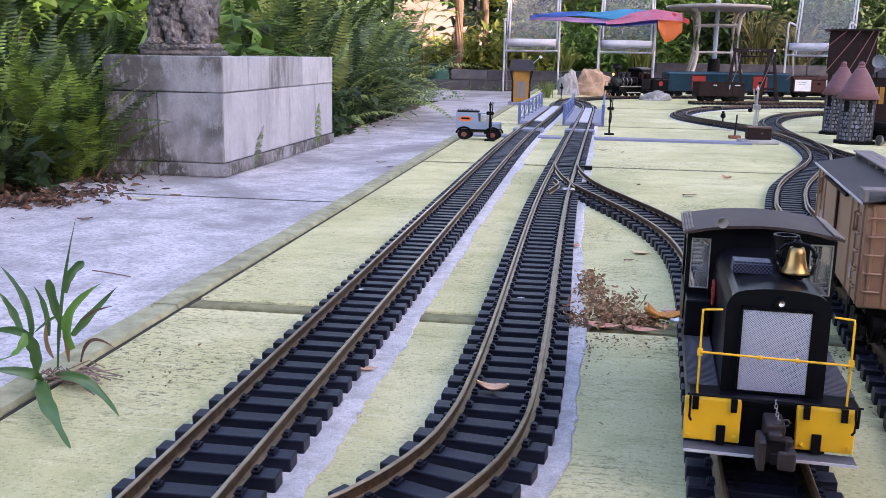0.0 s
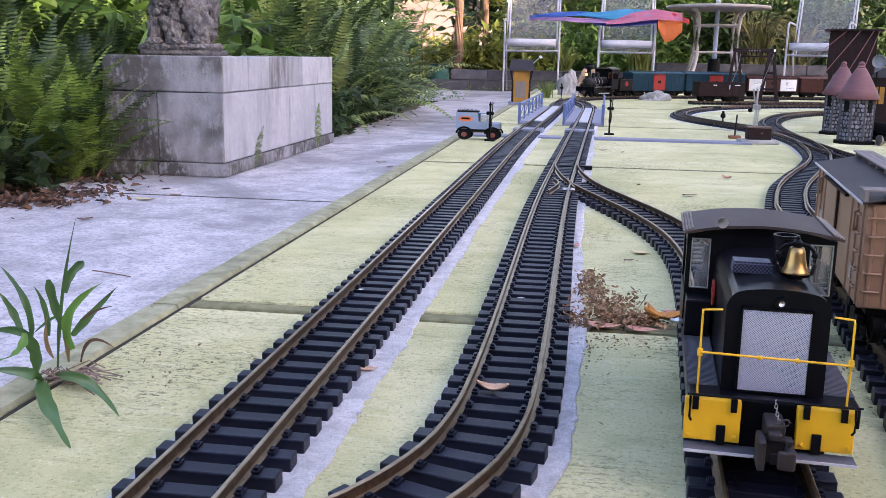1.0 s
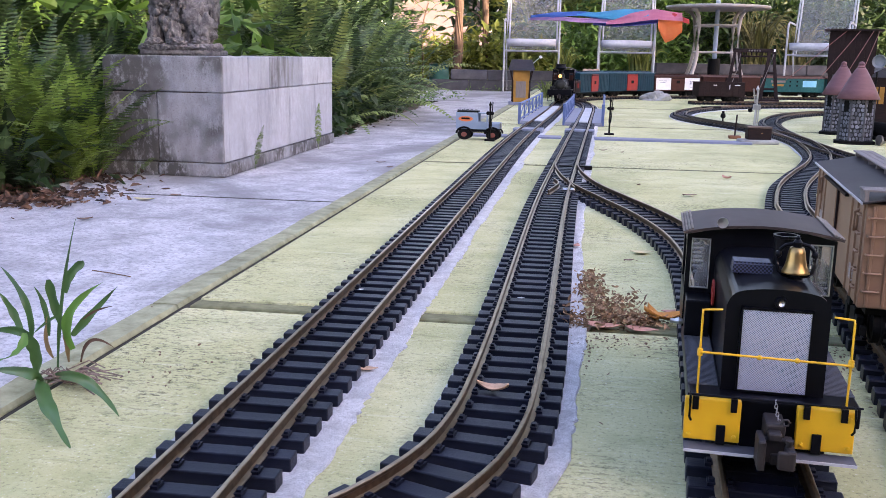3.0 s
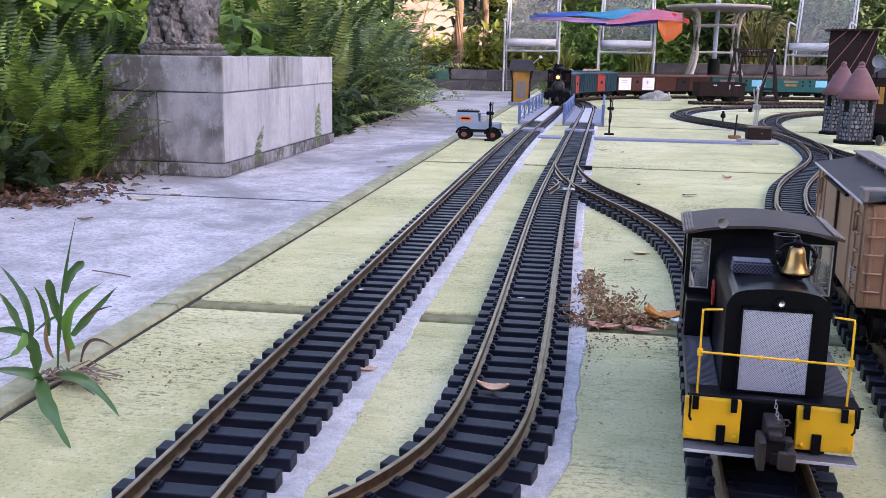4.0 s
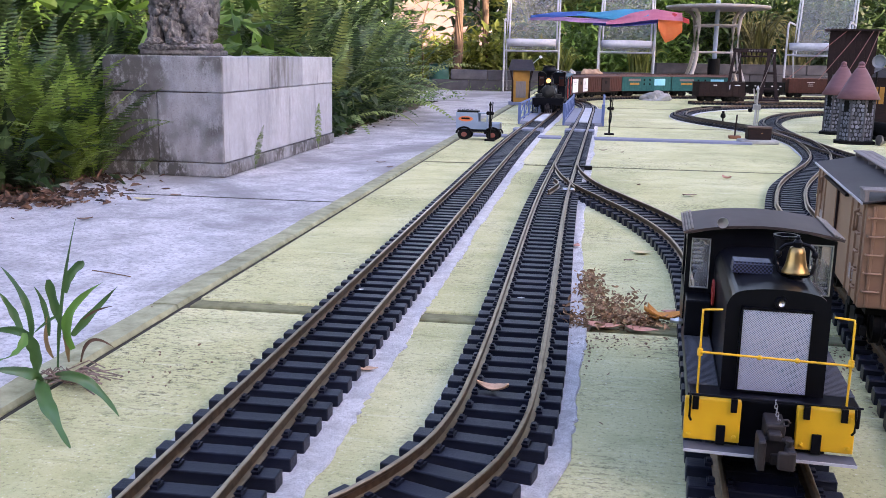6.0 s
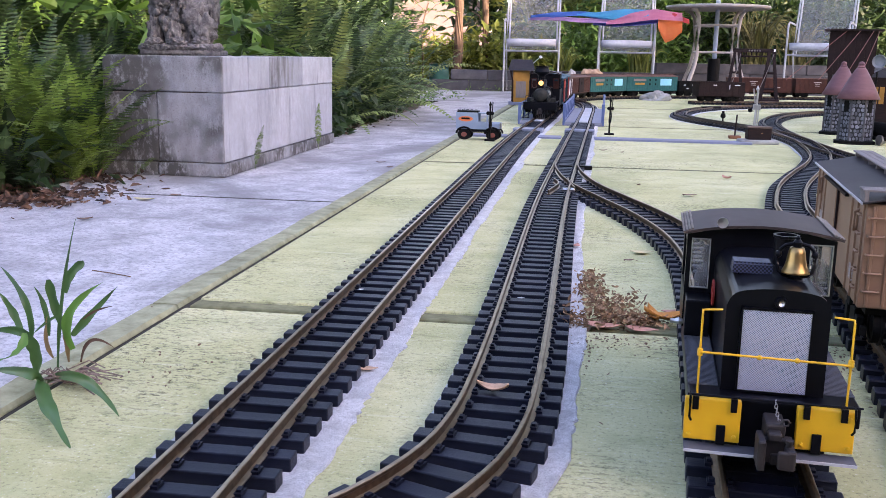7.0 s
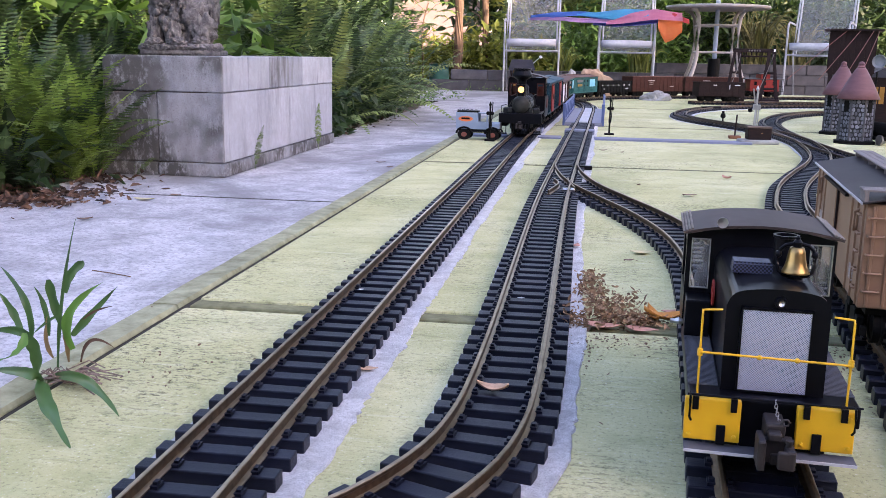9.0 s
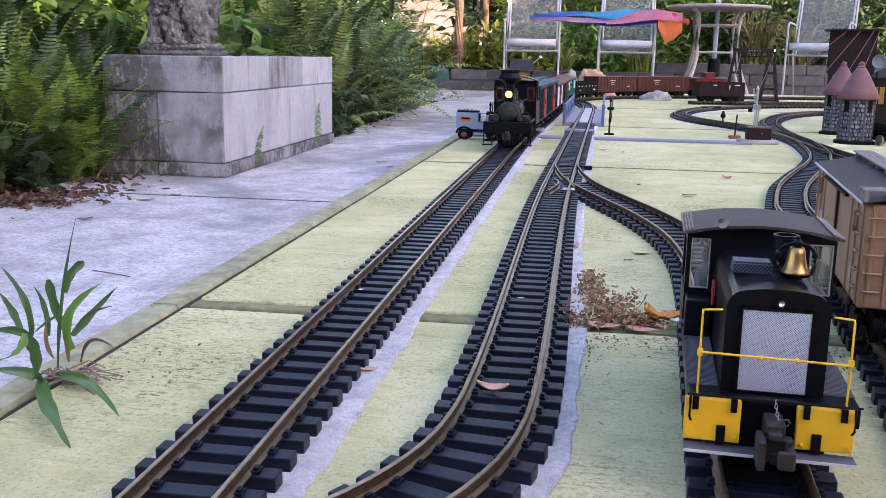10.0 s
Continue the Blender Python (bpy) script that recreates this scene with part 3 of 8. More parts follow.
# ---------------------------------------------------------------- planter, walls, house
def planter():
    """Raised bed of weathered concrete blocks on a thin footing."""
    p = thing("planter", None, "weathered grey concrete block planter with black mould", "planter")
    X0, X1, Y0, Y1 = -1.345, -0.997, 2.505, 3.64
    bm = nb()
    box(bm, (X0 + 0.05, Y0 + 0.014, -0.11), (X1 - 0.05, Y1 - 0.05, 0.20))
    part("core", bm, M["soil"], p)

    def course(z0, z1, depth, front, side, out, mats=(), face=0.012):
        x = [X0 - out] + front + [X1 + out]
        for a, b in zip(x, x[1:]):
            bm = nb()
            box(bm, (a + 0.0012, Y0 - out, z0 + 0.001), (b - 0.0012, Y0 + face, z1 - 0.001), 0.003)
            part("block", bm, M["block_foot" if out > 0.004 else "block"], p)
        y = [Y0 + face - 0.0008] + side + [Y1 + out]
        for k, (a, b) in enumerate(zip(y, y[1:])):
            bm = nb()
            box(bm, (X1 - depth, a + 0.0012, z0 + 0.001), (X1 + out, b - 0.0012, z1 - 0.001), 0.003)
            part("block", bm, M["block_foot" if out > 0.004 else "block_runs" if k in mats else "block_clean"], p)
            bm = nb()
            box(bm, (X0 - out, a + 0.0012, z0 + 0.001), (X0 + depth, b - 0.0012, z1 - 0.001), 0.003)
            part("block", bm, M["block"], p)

    course(-0.105, -0.066, 0.10, [-1.19], [2.88, 3.25], 0.006)
    course(-0.066, 0.128, 0.10, [-1.188], [2.892, 3.10, 3.40], 0.0)
    course(0.128, 0.2275, 0.10, [], [2.71, 2.90, 3.245, 3.434], 0.001, (2,))


def garden_wall():
    w = thing("garden_wall", None, "low dark weathered block wall at the end of the garden", "garden wall", "", "structure")
    bm = nb()
    box(bm, (0, 0, 0), (0.388, 0.2, 0.104), 0.006)
    me = bpy.data.meshes.new("block")
    bm.to_mesh(me)
    bm.free()
    me.materials.append(M["wallstone"])
    turn = math.degrees(math.atan(0.13))
    for row in range(3):
        for i in range(20):
            if row == 2 and i < 6:
                continue
            s = i * 0.392 + (0.196 if row % 2 else 0)
            share("block", me, w, pose(-1.66 + s * 0.992, 10.03 + s * 0.129, -0.115 + row * 0.107, 0, 0, turn))


def houses():
    """The neighbour's house far behind, and two unseen houses added to block sun and skylight."""
    h = thing("house", None, "pale pink rendered house with a white roof edge", "house")
    bm = nb()
    box(bm, (-8.3, 40.0, -0.15), (-4.3, 46.0, 2.15))
    prism(bm, [(-8.3, 2.15), (-4.3, 2.15), (-6.3, 3.4)], 40.0, 46.0)
    part("wall", bm, M["house"], h)
    bm = nb()
    prism(bm, [(-8.9, 1.86), (-6.3, 3.5), (-3.7, 1.86), (-3.7, 2.0), (-6.3, 3.64), (-8.9, 2.0)], 39.5, 46.4)
    part("roof", bm, M["wallstone"], h)
    bm = nb()
    tube(bm, [(-8.9, 39.45, 1.93), (-6.3, 39.45, 3.57), (-3.7, 39.45, 1.93)], 0.11, 4)
    part("roof_edge", bm, M["white"], h, "white painted roof edge")
    # added behind the camera to cut skylight on faces turned that way
    r = thing("house", None, "unseen plain house added behind the patio to block skylight", "house")
    bm = nb()
    box(bm, (-4.0, -12.0, -0.15), (5.0, -5.0, 2.7), 0.02)
    part("wall", bm, M["house"], r)
    bm = nb()
    prism(bm, [(-4.5, 2.7), (5.5, 2.7), (0.5, 3.7)], -12.4, -4.6)
    part("roof", bm, M["wallstone"], r)
    # added out of view: its bulk keeps the low sun off the patio
    o = thing("house", None, "unseen plain house added beside the patio to block the sun", "house")
    bm = nb()
    box(bm, (9.0, -15.0, -0.15), (13.0, 5.6, 4.7), 0.02)
    part("wall", bm, M["house"], o)
    bm = nb()
    prism(bm, [(8.6, 4.7), (13.4, 4.7), (11.0, 6.1)], -15.4, 6.0)
    part("roof", bm, M["wallstone"], o)


# ---------------------------------------------------------------- foliage
def leaf_fan(bm, base, along, up, length, width, fold=0.25, droop=0.25):
    """One pointed leaf of four faces, folded along its rib and drooping."""
    along = along.normalized()
    side = along.cross(up)
    if side.length < 1e-4:
        side = along.cross(Vector((1, 0, 0)))
    side.normalize()
    n = side.cross(along)
    pts = []
    for t, w in ((0.0, 0.12), (0.35, 1.0), (0.72, 0.72), (1.0, 0.0)):
        c = base + along * (length * t) - n * (droop * length * t * t)
        e = side * (width * 0.5 * w)
        k = n * (fold * width * 0.5 * w)
        pts.append((bm.verts.new(c - e + k), bm.verts.new(c), bm.verts.new(c + e + k)) if w else (bm.verts.new(c),))
    for a, b in zip(pts, pts[1:]):
        if len(b) == 3:
            bm.faces.new((a[0], a[1], b[1], b[0]))
            bm.faces.new((a[1], a[2], b[2], b[1]))
        else:
            bm.faces.new((a[0], a[1], b[0]))
            bm.faces.new((a[1], a[2], b[0]))


def frond_mesh(name, seed, length, width, lean, curl, mat, pairs=34):
    """A sword fern frond: an arching rib with two close rows of blunt leaflets, growing from the origin towards x."""
    rng = random.Random(seed)
    bm = nb()
    out, side = Vector((1, 0, 0)), Vector((0, -1, 0))
    pts, ang, p = [], lean, Vector((0, 0, 0))
    steps, sway = 18, rng.uniform(-0.25, 0.25)
    for i in range(steps + 1):
        pts.append(p.copy())
        d = out * math.sin(ang) + Vector((0, 0, 1)) * math.cos(ang) + Vector((0, sway * i / steps, 0))
        p = p + d.normalized() * (length / steps)
        ang += curl / steps * (0.3 + 1.2 * i / steps)
    tube(bm, pts, 0.0016, 4, 0.0005)
    for k in range(pairs):
        t = 0.13 + 0.865 * k / pairs
        f = t * steps
        i = min(int(f), steps - 1)
        c = pts[i].lerp(pts[i + 1], f - i)
        d = (pts[i + 1] - pts[i]).normalized()
        nrm = side.cross(d).normalized()
        wl = width * 0.5 * min(1.0, 0.45 + (t - 0.13) * 3.0) * (1.0 - max(0.0, t - 0.5) ** 1.5 * 2.55) * rng.uniform(0.90, 1.08)
        wl = max(wl, width * 0.05)
        e = d * (length / pairs * 0.31)
        for sg in (-1, 1):
            v = (side * sg + d * rng.uniform(0.15, 0.30) + nrm * rng.uniform(-0.25, 0.12)).normalized()
            mid, far = c + v * (wl * 0.5), c + v * (wl * 0.85) - nrm * (wl * 0.08)
            tip = c + v * wl + e * 0.4 - nrm * (wl * 0.14)
            q = [bm.verts.new(x) for x in (c - e * 0.7, mid - e * 0.85, far - e * 0.5, tip, far + e * 0.7, mid + e, c + e)]
            bm.faces.new(q if sg > 0 else q[::-1])
    me = bpy.data.meshes.new(name)
    bm.to_mesh(me)
    bm.free()
    me.materials.append(M[mat])
    return me


def fern(seed, fronds, size, mat, label, spread=1.0):
    """A fern of single fronds round one crown, upright in the middle and arching outside."""
    rng = random.Random(seed)
    kinds = [frond_mesh("frond", seed * 20 + k, size * rng.uniform(0.75, 1.1), size * rng.uniform(0.145, 0.19), (0.10 + 0.13 * k) * spread, (0.5 + 0.17 * k) * spread, mat) for k in range(6)]
    f = thing("fern", pose(0, 60 + seed, -0.12), label, "fern", "ferns in the garden bed")
    for i in range(fronds):
        share("frond", kinds[i % 6], f, pose(rng.uniform(-0.03, 0.03), rng.uniform(-0.03, 0.03), 0, rng.uniform(-5, 5), 0, i * 137.5 + rng.uniform(-20, 20)))
    return f


def ferns():
    kinds = [fern(1, 15, 0.47, "fern", "bright green sword fern with arching fronds"), fern(2, 13, 0.40, "fern", "bright green sword fern with upright fronds"), fern(3, 17, 0.56, "fern_shaded", "sword fern with shade put into its dark green"),
             fern(4, 11, 0.30, "fern_shaded", "small dark sword fern at the edge of the bed"), fern(5, 16, 0.60, "fern_far", "large soft green fern with fronds hanging over the path", 1.25)]
    rng = random.Random(5)
    spots = [(-1.54, 2.14, 0, .80), (-1.40, 2.34, 1, .85), (-1.36, 2.42, 1, .70), (-1.33, 2.40, 0, .78), (-1.43, 2.30, 0, .90), (-1.35, 2.33, 1, .62), (-1.45, 2.24, 0, .72), (-1.56, 2.28, 0, .95), (-1.72, 2.20, 0, 1.0), (-1.64, 2.06, 1, .9), (-1.50, 2.46, 0, 1.05), (-1.62, 2.42, 0, 1.), (-1.85, 2.2, 0, 1.), (-1.47, 2.62, 2, .9), (-1.72, 2.72, 0, 1.1), (-2.0, 2.55, 1, 1.2), (-1.95, 2.95, 2, 1.2), (-1.62, 3.0, 2, 1.0),
             (-1.43, 3.2, 3, 1.), (-2.3, 2.7, 0, 1.2), (-1.42, 2.16, 3, .8), (-1.50, 2.0, 3, .7), (-1.68, 2.02, 1, .85), (-1.5, 3.4, 0, 1.1), (-1.7, 3.7, 1, 1.2), (-1.9, 3.5, 2, 1.3), (-1.40, 2.44, 1, .75),
             (-1.32, 3.86, 1, 1.0), (-1.22, 3.95, 2, 0.85), (-1.42, 4.05, 0, 1.0), (-1.22, 4.3, 4, 0.80), (-1.17, 4.6, 4, 0.75), (-1.20, 4.9, 4, 0.95), (-1.15, 5.25, 4, 0.90), (-1.17, 5.7, 4, 1.0), (-1.13, 4.75, 4, 0.5), (-1.30, 4.6, 4, 1.05), (-1.28, 5.1, 4, 1.15),
             (-1.45, 4.5, 4, 1.15), (-1.40, 5.0, 4, 1.2), (-1.40, 5.5, 4, 1.25), (-1.55, 5.2, 4, 1.4), (-1.45, 6.0, 4, 1.2), (-1.6, 4.7, 4, 1.4), (-1.7, 5.6, 2, 1.5), (-1.5, 6.6, 4, 1.3), (-1.8, 6.2, 4, 1.5), (-1.14, 5.0, 3, 0.8)]
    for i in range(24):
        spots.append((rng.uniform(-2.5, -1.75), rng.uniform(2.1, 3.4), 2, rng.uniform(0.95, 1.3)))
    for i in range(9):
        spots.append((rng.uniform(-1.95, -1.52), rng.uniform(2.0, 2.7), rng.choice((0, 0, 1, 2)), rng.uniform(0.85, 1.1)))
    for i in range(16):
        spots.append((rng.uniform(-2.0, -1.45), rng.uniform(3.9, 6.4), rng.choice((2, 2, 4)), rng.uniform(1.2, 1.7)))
    for x, y, k, sc in spots:
        c = copy_thing(kinds[k], pose(x, y, -0.12, rng.uniform(-6, 6), rng.uniform(-6, 6), rng.uniform(0, 360)))
        c.scale = (sc, sc, sc)
    for x, y, sc, tip in ((-0.978, 2.70, 0.33, 8), (-0.972, 3.36, 0.40, -14), (-1.225, 2.42, 0.36, 50)):
        c = thing("fern_sprig", pose(x, y, -0.105, 0, tip, 80), "single young fern sprig at the foot of the planter", "fern", "fern sprigs")
        c.scale = (sc, sc, sc)
        share("frond", kinds[1].children[0].data, c, pose(0, 0, 0))
        share("frond", kinds[1].children[1].data, c, pose(0, 0, 0, 0, 0, 120) @ Matrix.Diagonal((0.5, 0.5, 0.5, 1)))
    for f in kinds:
        for ch in list(f.children):
            bpy.data.objects.remove(ch)
        bpy.data.objects.remove(f)


planter()
garden_wall()
houses()
ferns()


# ---------------------------------------------------------------- the parked diesel
def wheel_mesh(name, r, w, mat):
    bm = nb()
    lathe(bm, [(r * 0.25, -w), (r * 0.3, -w), (r * 0.72, -w * 0.6), (r * 0.8, -w), (r, -w), (r, w * 0.4), (r * 1.14, w * 0.55), (r * 1.14, w), (r * 0.2, w)], 22, ON_ITS_SIDE)
    me = bpy.data.meshes.new(name)
    bm.to_mesh(me)
    bm.free()
    me.materials.append(mat)
    return me


WHEEL = wheel_mesh("wheel", 0.0145, 0.004, M["black_matt"])


def bogie(parent, y, base=0.055):
    """A truck of two axles under a car, its side frames and its wheels."""
    bm = nb()
    for s in (-1, 1):
        box(bm, (s * 0.033 - 0.0025, y - base * 0.72, 0.026), (s * 0.033 + 0.0025, y + base * 0.72, 0.034), 0.001)
        box(bm, (s * 0.034 - 0.003, y - 0.012, 0.020), (s * 0.034 + 0.003, y + 0.012, 0.042), 0.001)
        for q in (-1, 1):
            box(bm, (s * 0.035 - 0.003, y + q * base / 2 - 0.006, 0.025), (s * 0.035 + 0.003, y + q * base / 2 + 0.006, 0.040), 0.001)
    box(bm, (-0.034, y - 0.009, 0.032), (0.034, y + 0.009, 0.044), 0.001)
    t = part("bogie", bm, M["black_matt"], parent, "black bogie frame")
    for q in (-1, 1):
        for s in (-1, 1):
            share("wheel", WHEEL, t, pose(s * 0.0225, y + q * base / 2, RAIL_TOP + 0.0145, 0, 0, 0 if s < 0 else 180))
    return t


def coupler(parent, y, sg, z=0.040):
    """A knuckle coupler: square shank, fixed guard arm, hooked knuckle with its pin, and a lifting lug on top."""
    bm = nb()

    def block(x0, x1, d0, d1, z0, z1, r):
        a, b = sorted((y + sg * d0, y + sg * d1))
        box(bm, (x0, a, z + z0), (x1, b, z + z1), r)

    block(-0.005, 0.005, 0.0, 0.018, -0.004, 0.0105, 0.0012)
    block(-0.0095, -0.0055, 0.014, 0.031, -0.0110, 0.0055, 0.0012)
    block(-0.0090, 0.0090, 0.014, 0.020, -0.0105, 0.0035, 0.0012)
    block(-0.0020, 0.0092, 0.019, 0.0225, -0.0105, -0.0045, 0.0010)
    block(0.0045, 0.0095, 0.020, 0.031, -0.0100, 0.0015, 0.0016)
    block(0.0005, 0.0070, 0.0275, 0.031, -0.0095, 0.0005, 0.0012)
    block(-0.0040, 0.0028, 0.014, 0.024, 0.0030, 0.0075, 0.0010)
    d = y + sg * 0.024
    tube(bm, [(0.0066, d, z - 0.0118), (0.0066, d, z + 0.0035)], 0.0015, 10)
    tube(bm, [(0.0066, d, z + 0.0030), (0.0066, d, z + 0.0048)], 0.0022, 10)
    tube(bm, [(0.0020, y + sg * 0.018, z + 0.0105)] + [(0.0048 + 0.0018 * math.cos(q), y + sg * 0.018, z + 0.0118 + 0.0018 * math.sin(q)) for q in (3.1, 2.2, 1.2, 0.2, -0.8, -1.8)], 0.0006, 6)
    return part("coupler", bm, M["coupler"], parent, "rusty brown knuckle coupler")


M["coupler"] = grained("rusty_coupler", (0.012, 0.009, 0.009), (0.030, 0.021, 0.021), 200.0, 0.6, relief=0.2)


def grille_material():
    m, nt, b = material("perforated_grille", 0.35, 0.6)
    v = position(nt, (1, 1, 1), True)
    rot = nt.nodes.new("ShaderNodeVectorRotate")
    rot.rotation_type = "Y_AXIS"
    rot.inputs["Angle"].default_value = radians(45)
    nt.links.new(v, rot.inputs["Vector"])
    w1 = add_node(nt, "ShaderNodeTexWave", Scale=330.0)
    w1.bands_direction = "X"
    w2 = add_node(nt, "ShaderNodeTexWave", Scale=330.0)
    w2.bands_direction = "Z"
    nt.links.new(rot.outputs[0], w1.inputs["Vector"])
    nt.links.new(rot.outputs[0], w2.inputs["Vector"])
    g = nt.nodes.new("ShaderNodeMath")
    g.operation = "MULTIPLY"
    nt.links.new(w1.outputs["Fac"], g.inputs[0])
    nt.links.new(w2.outputs["Fac"], g.inputs[1])
    nt.links.new(ramp(nt, g.outputs[0], [(0.30, (0.60, 0.65, 0.86)), (0.55, (0.05, 0.06, 0.11))]), b.inputs["Base Color"])
    bump(nt, b, g.outputs[0], -0.6, 0.0006)
    return m


M["grille"] = grille_material()
M["figure"] = grained("painted_figure", (0.03, 0.03, 0.04), (0.07, 0.06, 0.06), 40.0, 0.6)


def frame_of(bm, x0, x1, z0, z1, y, w=0.0012, d=0.002):
    for lo, hi in (((x0, y, z0), (x1, y + d, z0 + w)), ((x0, y, z1 - w), (x1, y + d, z1)), ((x0, y, z0), (x0 + w, y + d, z1)), ((x1 - w, y, z0), (x1, y + d, z1))):
        box(bm, lo, hi)
    return bm


def diesel():
    e = thing("diesel_locomotive", pose(0.1050, 0.50, 0, 0, 0, -4.0), "black toy diesel switcher with yellow end plates parked on track", "model locomotive")
    bm = nb()
    box(bm, (-0.0445, 0.004, 0.050), (0.0445, 0.226, 0.0615), 0.001)
    f = part("footplate", bm, M["black"], e, "black ribbed footplate")
    for s in (-1, 1):
        bm = nb()
        for k in range(52):
            y = 0.022 + k * 0.0022
            box(bm, (s * 0.036 - 0.0082, y, 0.0613), (s * 0.036 + 0.0082, y + 0.001, 0.0622))
        part("tread", bm, M["deckgrey"], f, "fine ribbed tread strip")
    # hood with a rounded top
    out = [(-0.0265, 0.0615)]
    for i in range(29):
        u = -math.cos(math.pi * i / 28)
        out.append((0.0265 * u, 0.1198 - 0.0034 * u * u - 0.0075 * u ** 12))
    out.append((0.0265, 0.0615))
    bm = nb()
    prism(bm, out, 0.020, 0.142)
    hood = part("hood", bm, M["black"], e)
    bm = nb()
    prism(bm, [(x * 1.02, 0.0615 + (z - 0.0615) * 1.012) for x, z in out], 0.0165, 0.0205)
    part("hood_front", bm, M["black"], hood)
    bm = nb()
    box(bm, (-0.0185, 0.0145, 0.063), (0.0175, 0.0172, 0.109), 0.0004)
    g = part("grille", bm, M["grille"], hood, "silver perforated radiator grille")
    bm = nb()
    frame_of(bm, -0.0192, 0.0182, 0.0622, 0.1098, 0.0138, 0.001, 0.0032)
    part("grille_frame", bm, M["black"], hood)
    bm = nb()
    lathe(bm, [(0.0020, 0), (0.0023, 0.002), (0.0016, 0.0026), (0.0001, 0.0018)], 16, pose(0.001, 0.0165, 0.1134, 90, 0, 0))
    part("headlamp", bm, M["steel"], hood, "small clear headlamp")
    bm = nb()
    lathe(bm, [(0.0022, 0.0), (0.0022, 0.0030), (0.0031, 0.0030), (0.0034, 0.0)], 18, pose(0.001, 0.0165, 0.1134, 90, 0, 0))
    part("lamp_bezel", bm, M["black"], hood)
    # chequered vent box, stack and bell on the hood
    bm = nb()
    prism(bm, [(-0.0220, 0.1195), (0.0005, 0.1195), (0.0002, 0.1248), (-0.0217, 0.1248)], 0.058, 0.061)
    prism(bm, [(-0.0220, 0.1195), (0.0005, 0.1195), (-0.0003, 0.1258), (-0.0212, 0.1258)], 0.061, 0.074)
    part("vent_box", bm, M["vent"], hood, "black chequered vent box")
    bm = nb()
    box(bm, (-0.0185, 0.0615, 0.115), (-0.003, 0.0725, 0.1197))
    part("vent_neck", bm, M["black"], hood)
    bm = nb()
    lathe(bm, [(0.0068, 0.117), (0.0068, 0.1360), (0.0078, 0.1365), (0.0078, 0.1380), (0.0060, 0.1380), (0.0058, 0.125), (0.0001, 0.125)], 20, pose(0.0105, 0.090, 0))
    part("exhaust_pipe", bm, M["black"], hood)
    bell = thing_part("bell", hood, pose(0.0120, 0.053, 0.1180) @ Matrix.Diagonal((0.80, 0.80, 0.92, 1)))
    bm = nb()
    lathe(bm, [(0.0020, 0.0215), (0.0048, 0.0210), (0.0059, 0.018), (0.0067, 0.013), (0.0078, 0.009), (0.0092, 0.0066), (0.0100, 0.0052), (0.0088, 0.0048), (0.006, 0.008), (0.0001, 0.012)], 28)
    part("bell_body", bm, M["brass"], bell, "polished brass bell", True)
    bm = nb()
    lathe(bm, [(0.0075, 0.0), (0.0060, 0.0018), (0.0030, 0.0028), (0.0030, 0.0044), (0.0001, 0.0044)], 20)
    half = [(0.0030, 0.0030), (0.0080, 0.0034), (0.0116, 0.0060), (0.0128, 0.0100), (0.0126, 0.0150), (0.0112, 0.0195), (0.0080, 0.0222), (0.0040, 0.0230)]
    tube(bm, [(-x, 0, z) for x, z in half] + [(0, 0, 0.0236)] + [(x, 0, z) for x, z in half[::-1]], 0.0013, 8)
    for sx in (-1, 1):
        bmesh.ops.create_icosphere(bm, subdivisions=2, radius=0.0024, matrix=pose(sx * 0.0124, 0, 0.0165))
    lathe(bm, [(0.0030, 0.021), (0.0034, 0.0245), (0.0016, 0.0262), (0.0018, 0.0275), (0.0001, 0.0285)], 14)
    part("bell_yoke", bm, M["black"], bell, "black bell yoke")
    # cab
    bm = nb()
    zb, zt = 0.0615, 0.1260
    wl, wr, wz0, wz1 = (-0.0425, -0.0300), (0.0330, 0.0475), 0.0895, 0.1236
    prism(bm, [(-0.0455, zt), (-0.028, 0.1302), (0.002, 0.1325), (0.031, 0.1302), (0.0495, zt)], 0.1415, 0.1435)
    cab = part("cab", bm, M["black"], e, "black cab with front windows")
    walls = [((x0, 0.1415, z0), (x1, 0.1435, z1)) for x0, x1, z0, z1 in ((-0.0455, wl[0], zb, zt), (wl[0], wl[1], zb, wz0), (wl[0], wl[1], wz1, zt), (wl[1], wr[0], zb, zt), (wr[0], wr[1], zb, wz0), (wr[0], wr[1], wz1, zt), (wr[1], 0.0495, zb, zt))]
    for s in (-1, 1):
        walls += [((s * 0.0465 + 0.001, y0, z0), (s * 0.0465 + 0.003, y1, z1)) for y0, y1, z0, z1 in ((0.1435, 0.152, zb, zt), (0.152, 0.196, zb, 0.086), (0.152, 0.196, 0.120, zt), (0.196, 0.2045, zb, zt))]
    walls += [((-0.0455, 0.2045, zb), (0.0495, 0.2065, 0.072)), ((-0.0455, 0.2045, 0.119), (0.0495, 0.2065, zt))]
    walls += [((x - 0.002, 0.2045, 0.072), (x + 0.002, 0.2065, 0.119)) for x in (-0.0435, 0.002, 0.0475)]
    for lo, hi in walls:
        bm = nb()
        box(bm, lo, hi)
        part("cab_panel", bm, M["black"], cab)
    for x0, x1 in (wl, wr):
        bm = nb()
        frame_of(bm, x0, x1, wz0, wz1, 0.1403, 0.0006, 0.002)
        part("window_frame", bm, M["steel"], cab, "thin silver window frame")
        bm = nb()
        box(bm, (x0 + 0.0005, 0.1421, wz0), (x1 - 0.0005, 0.1426, wz1))
        part("pane", bm, M["pane"], cab).visible_shadow = False
    bm = nb()
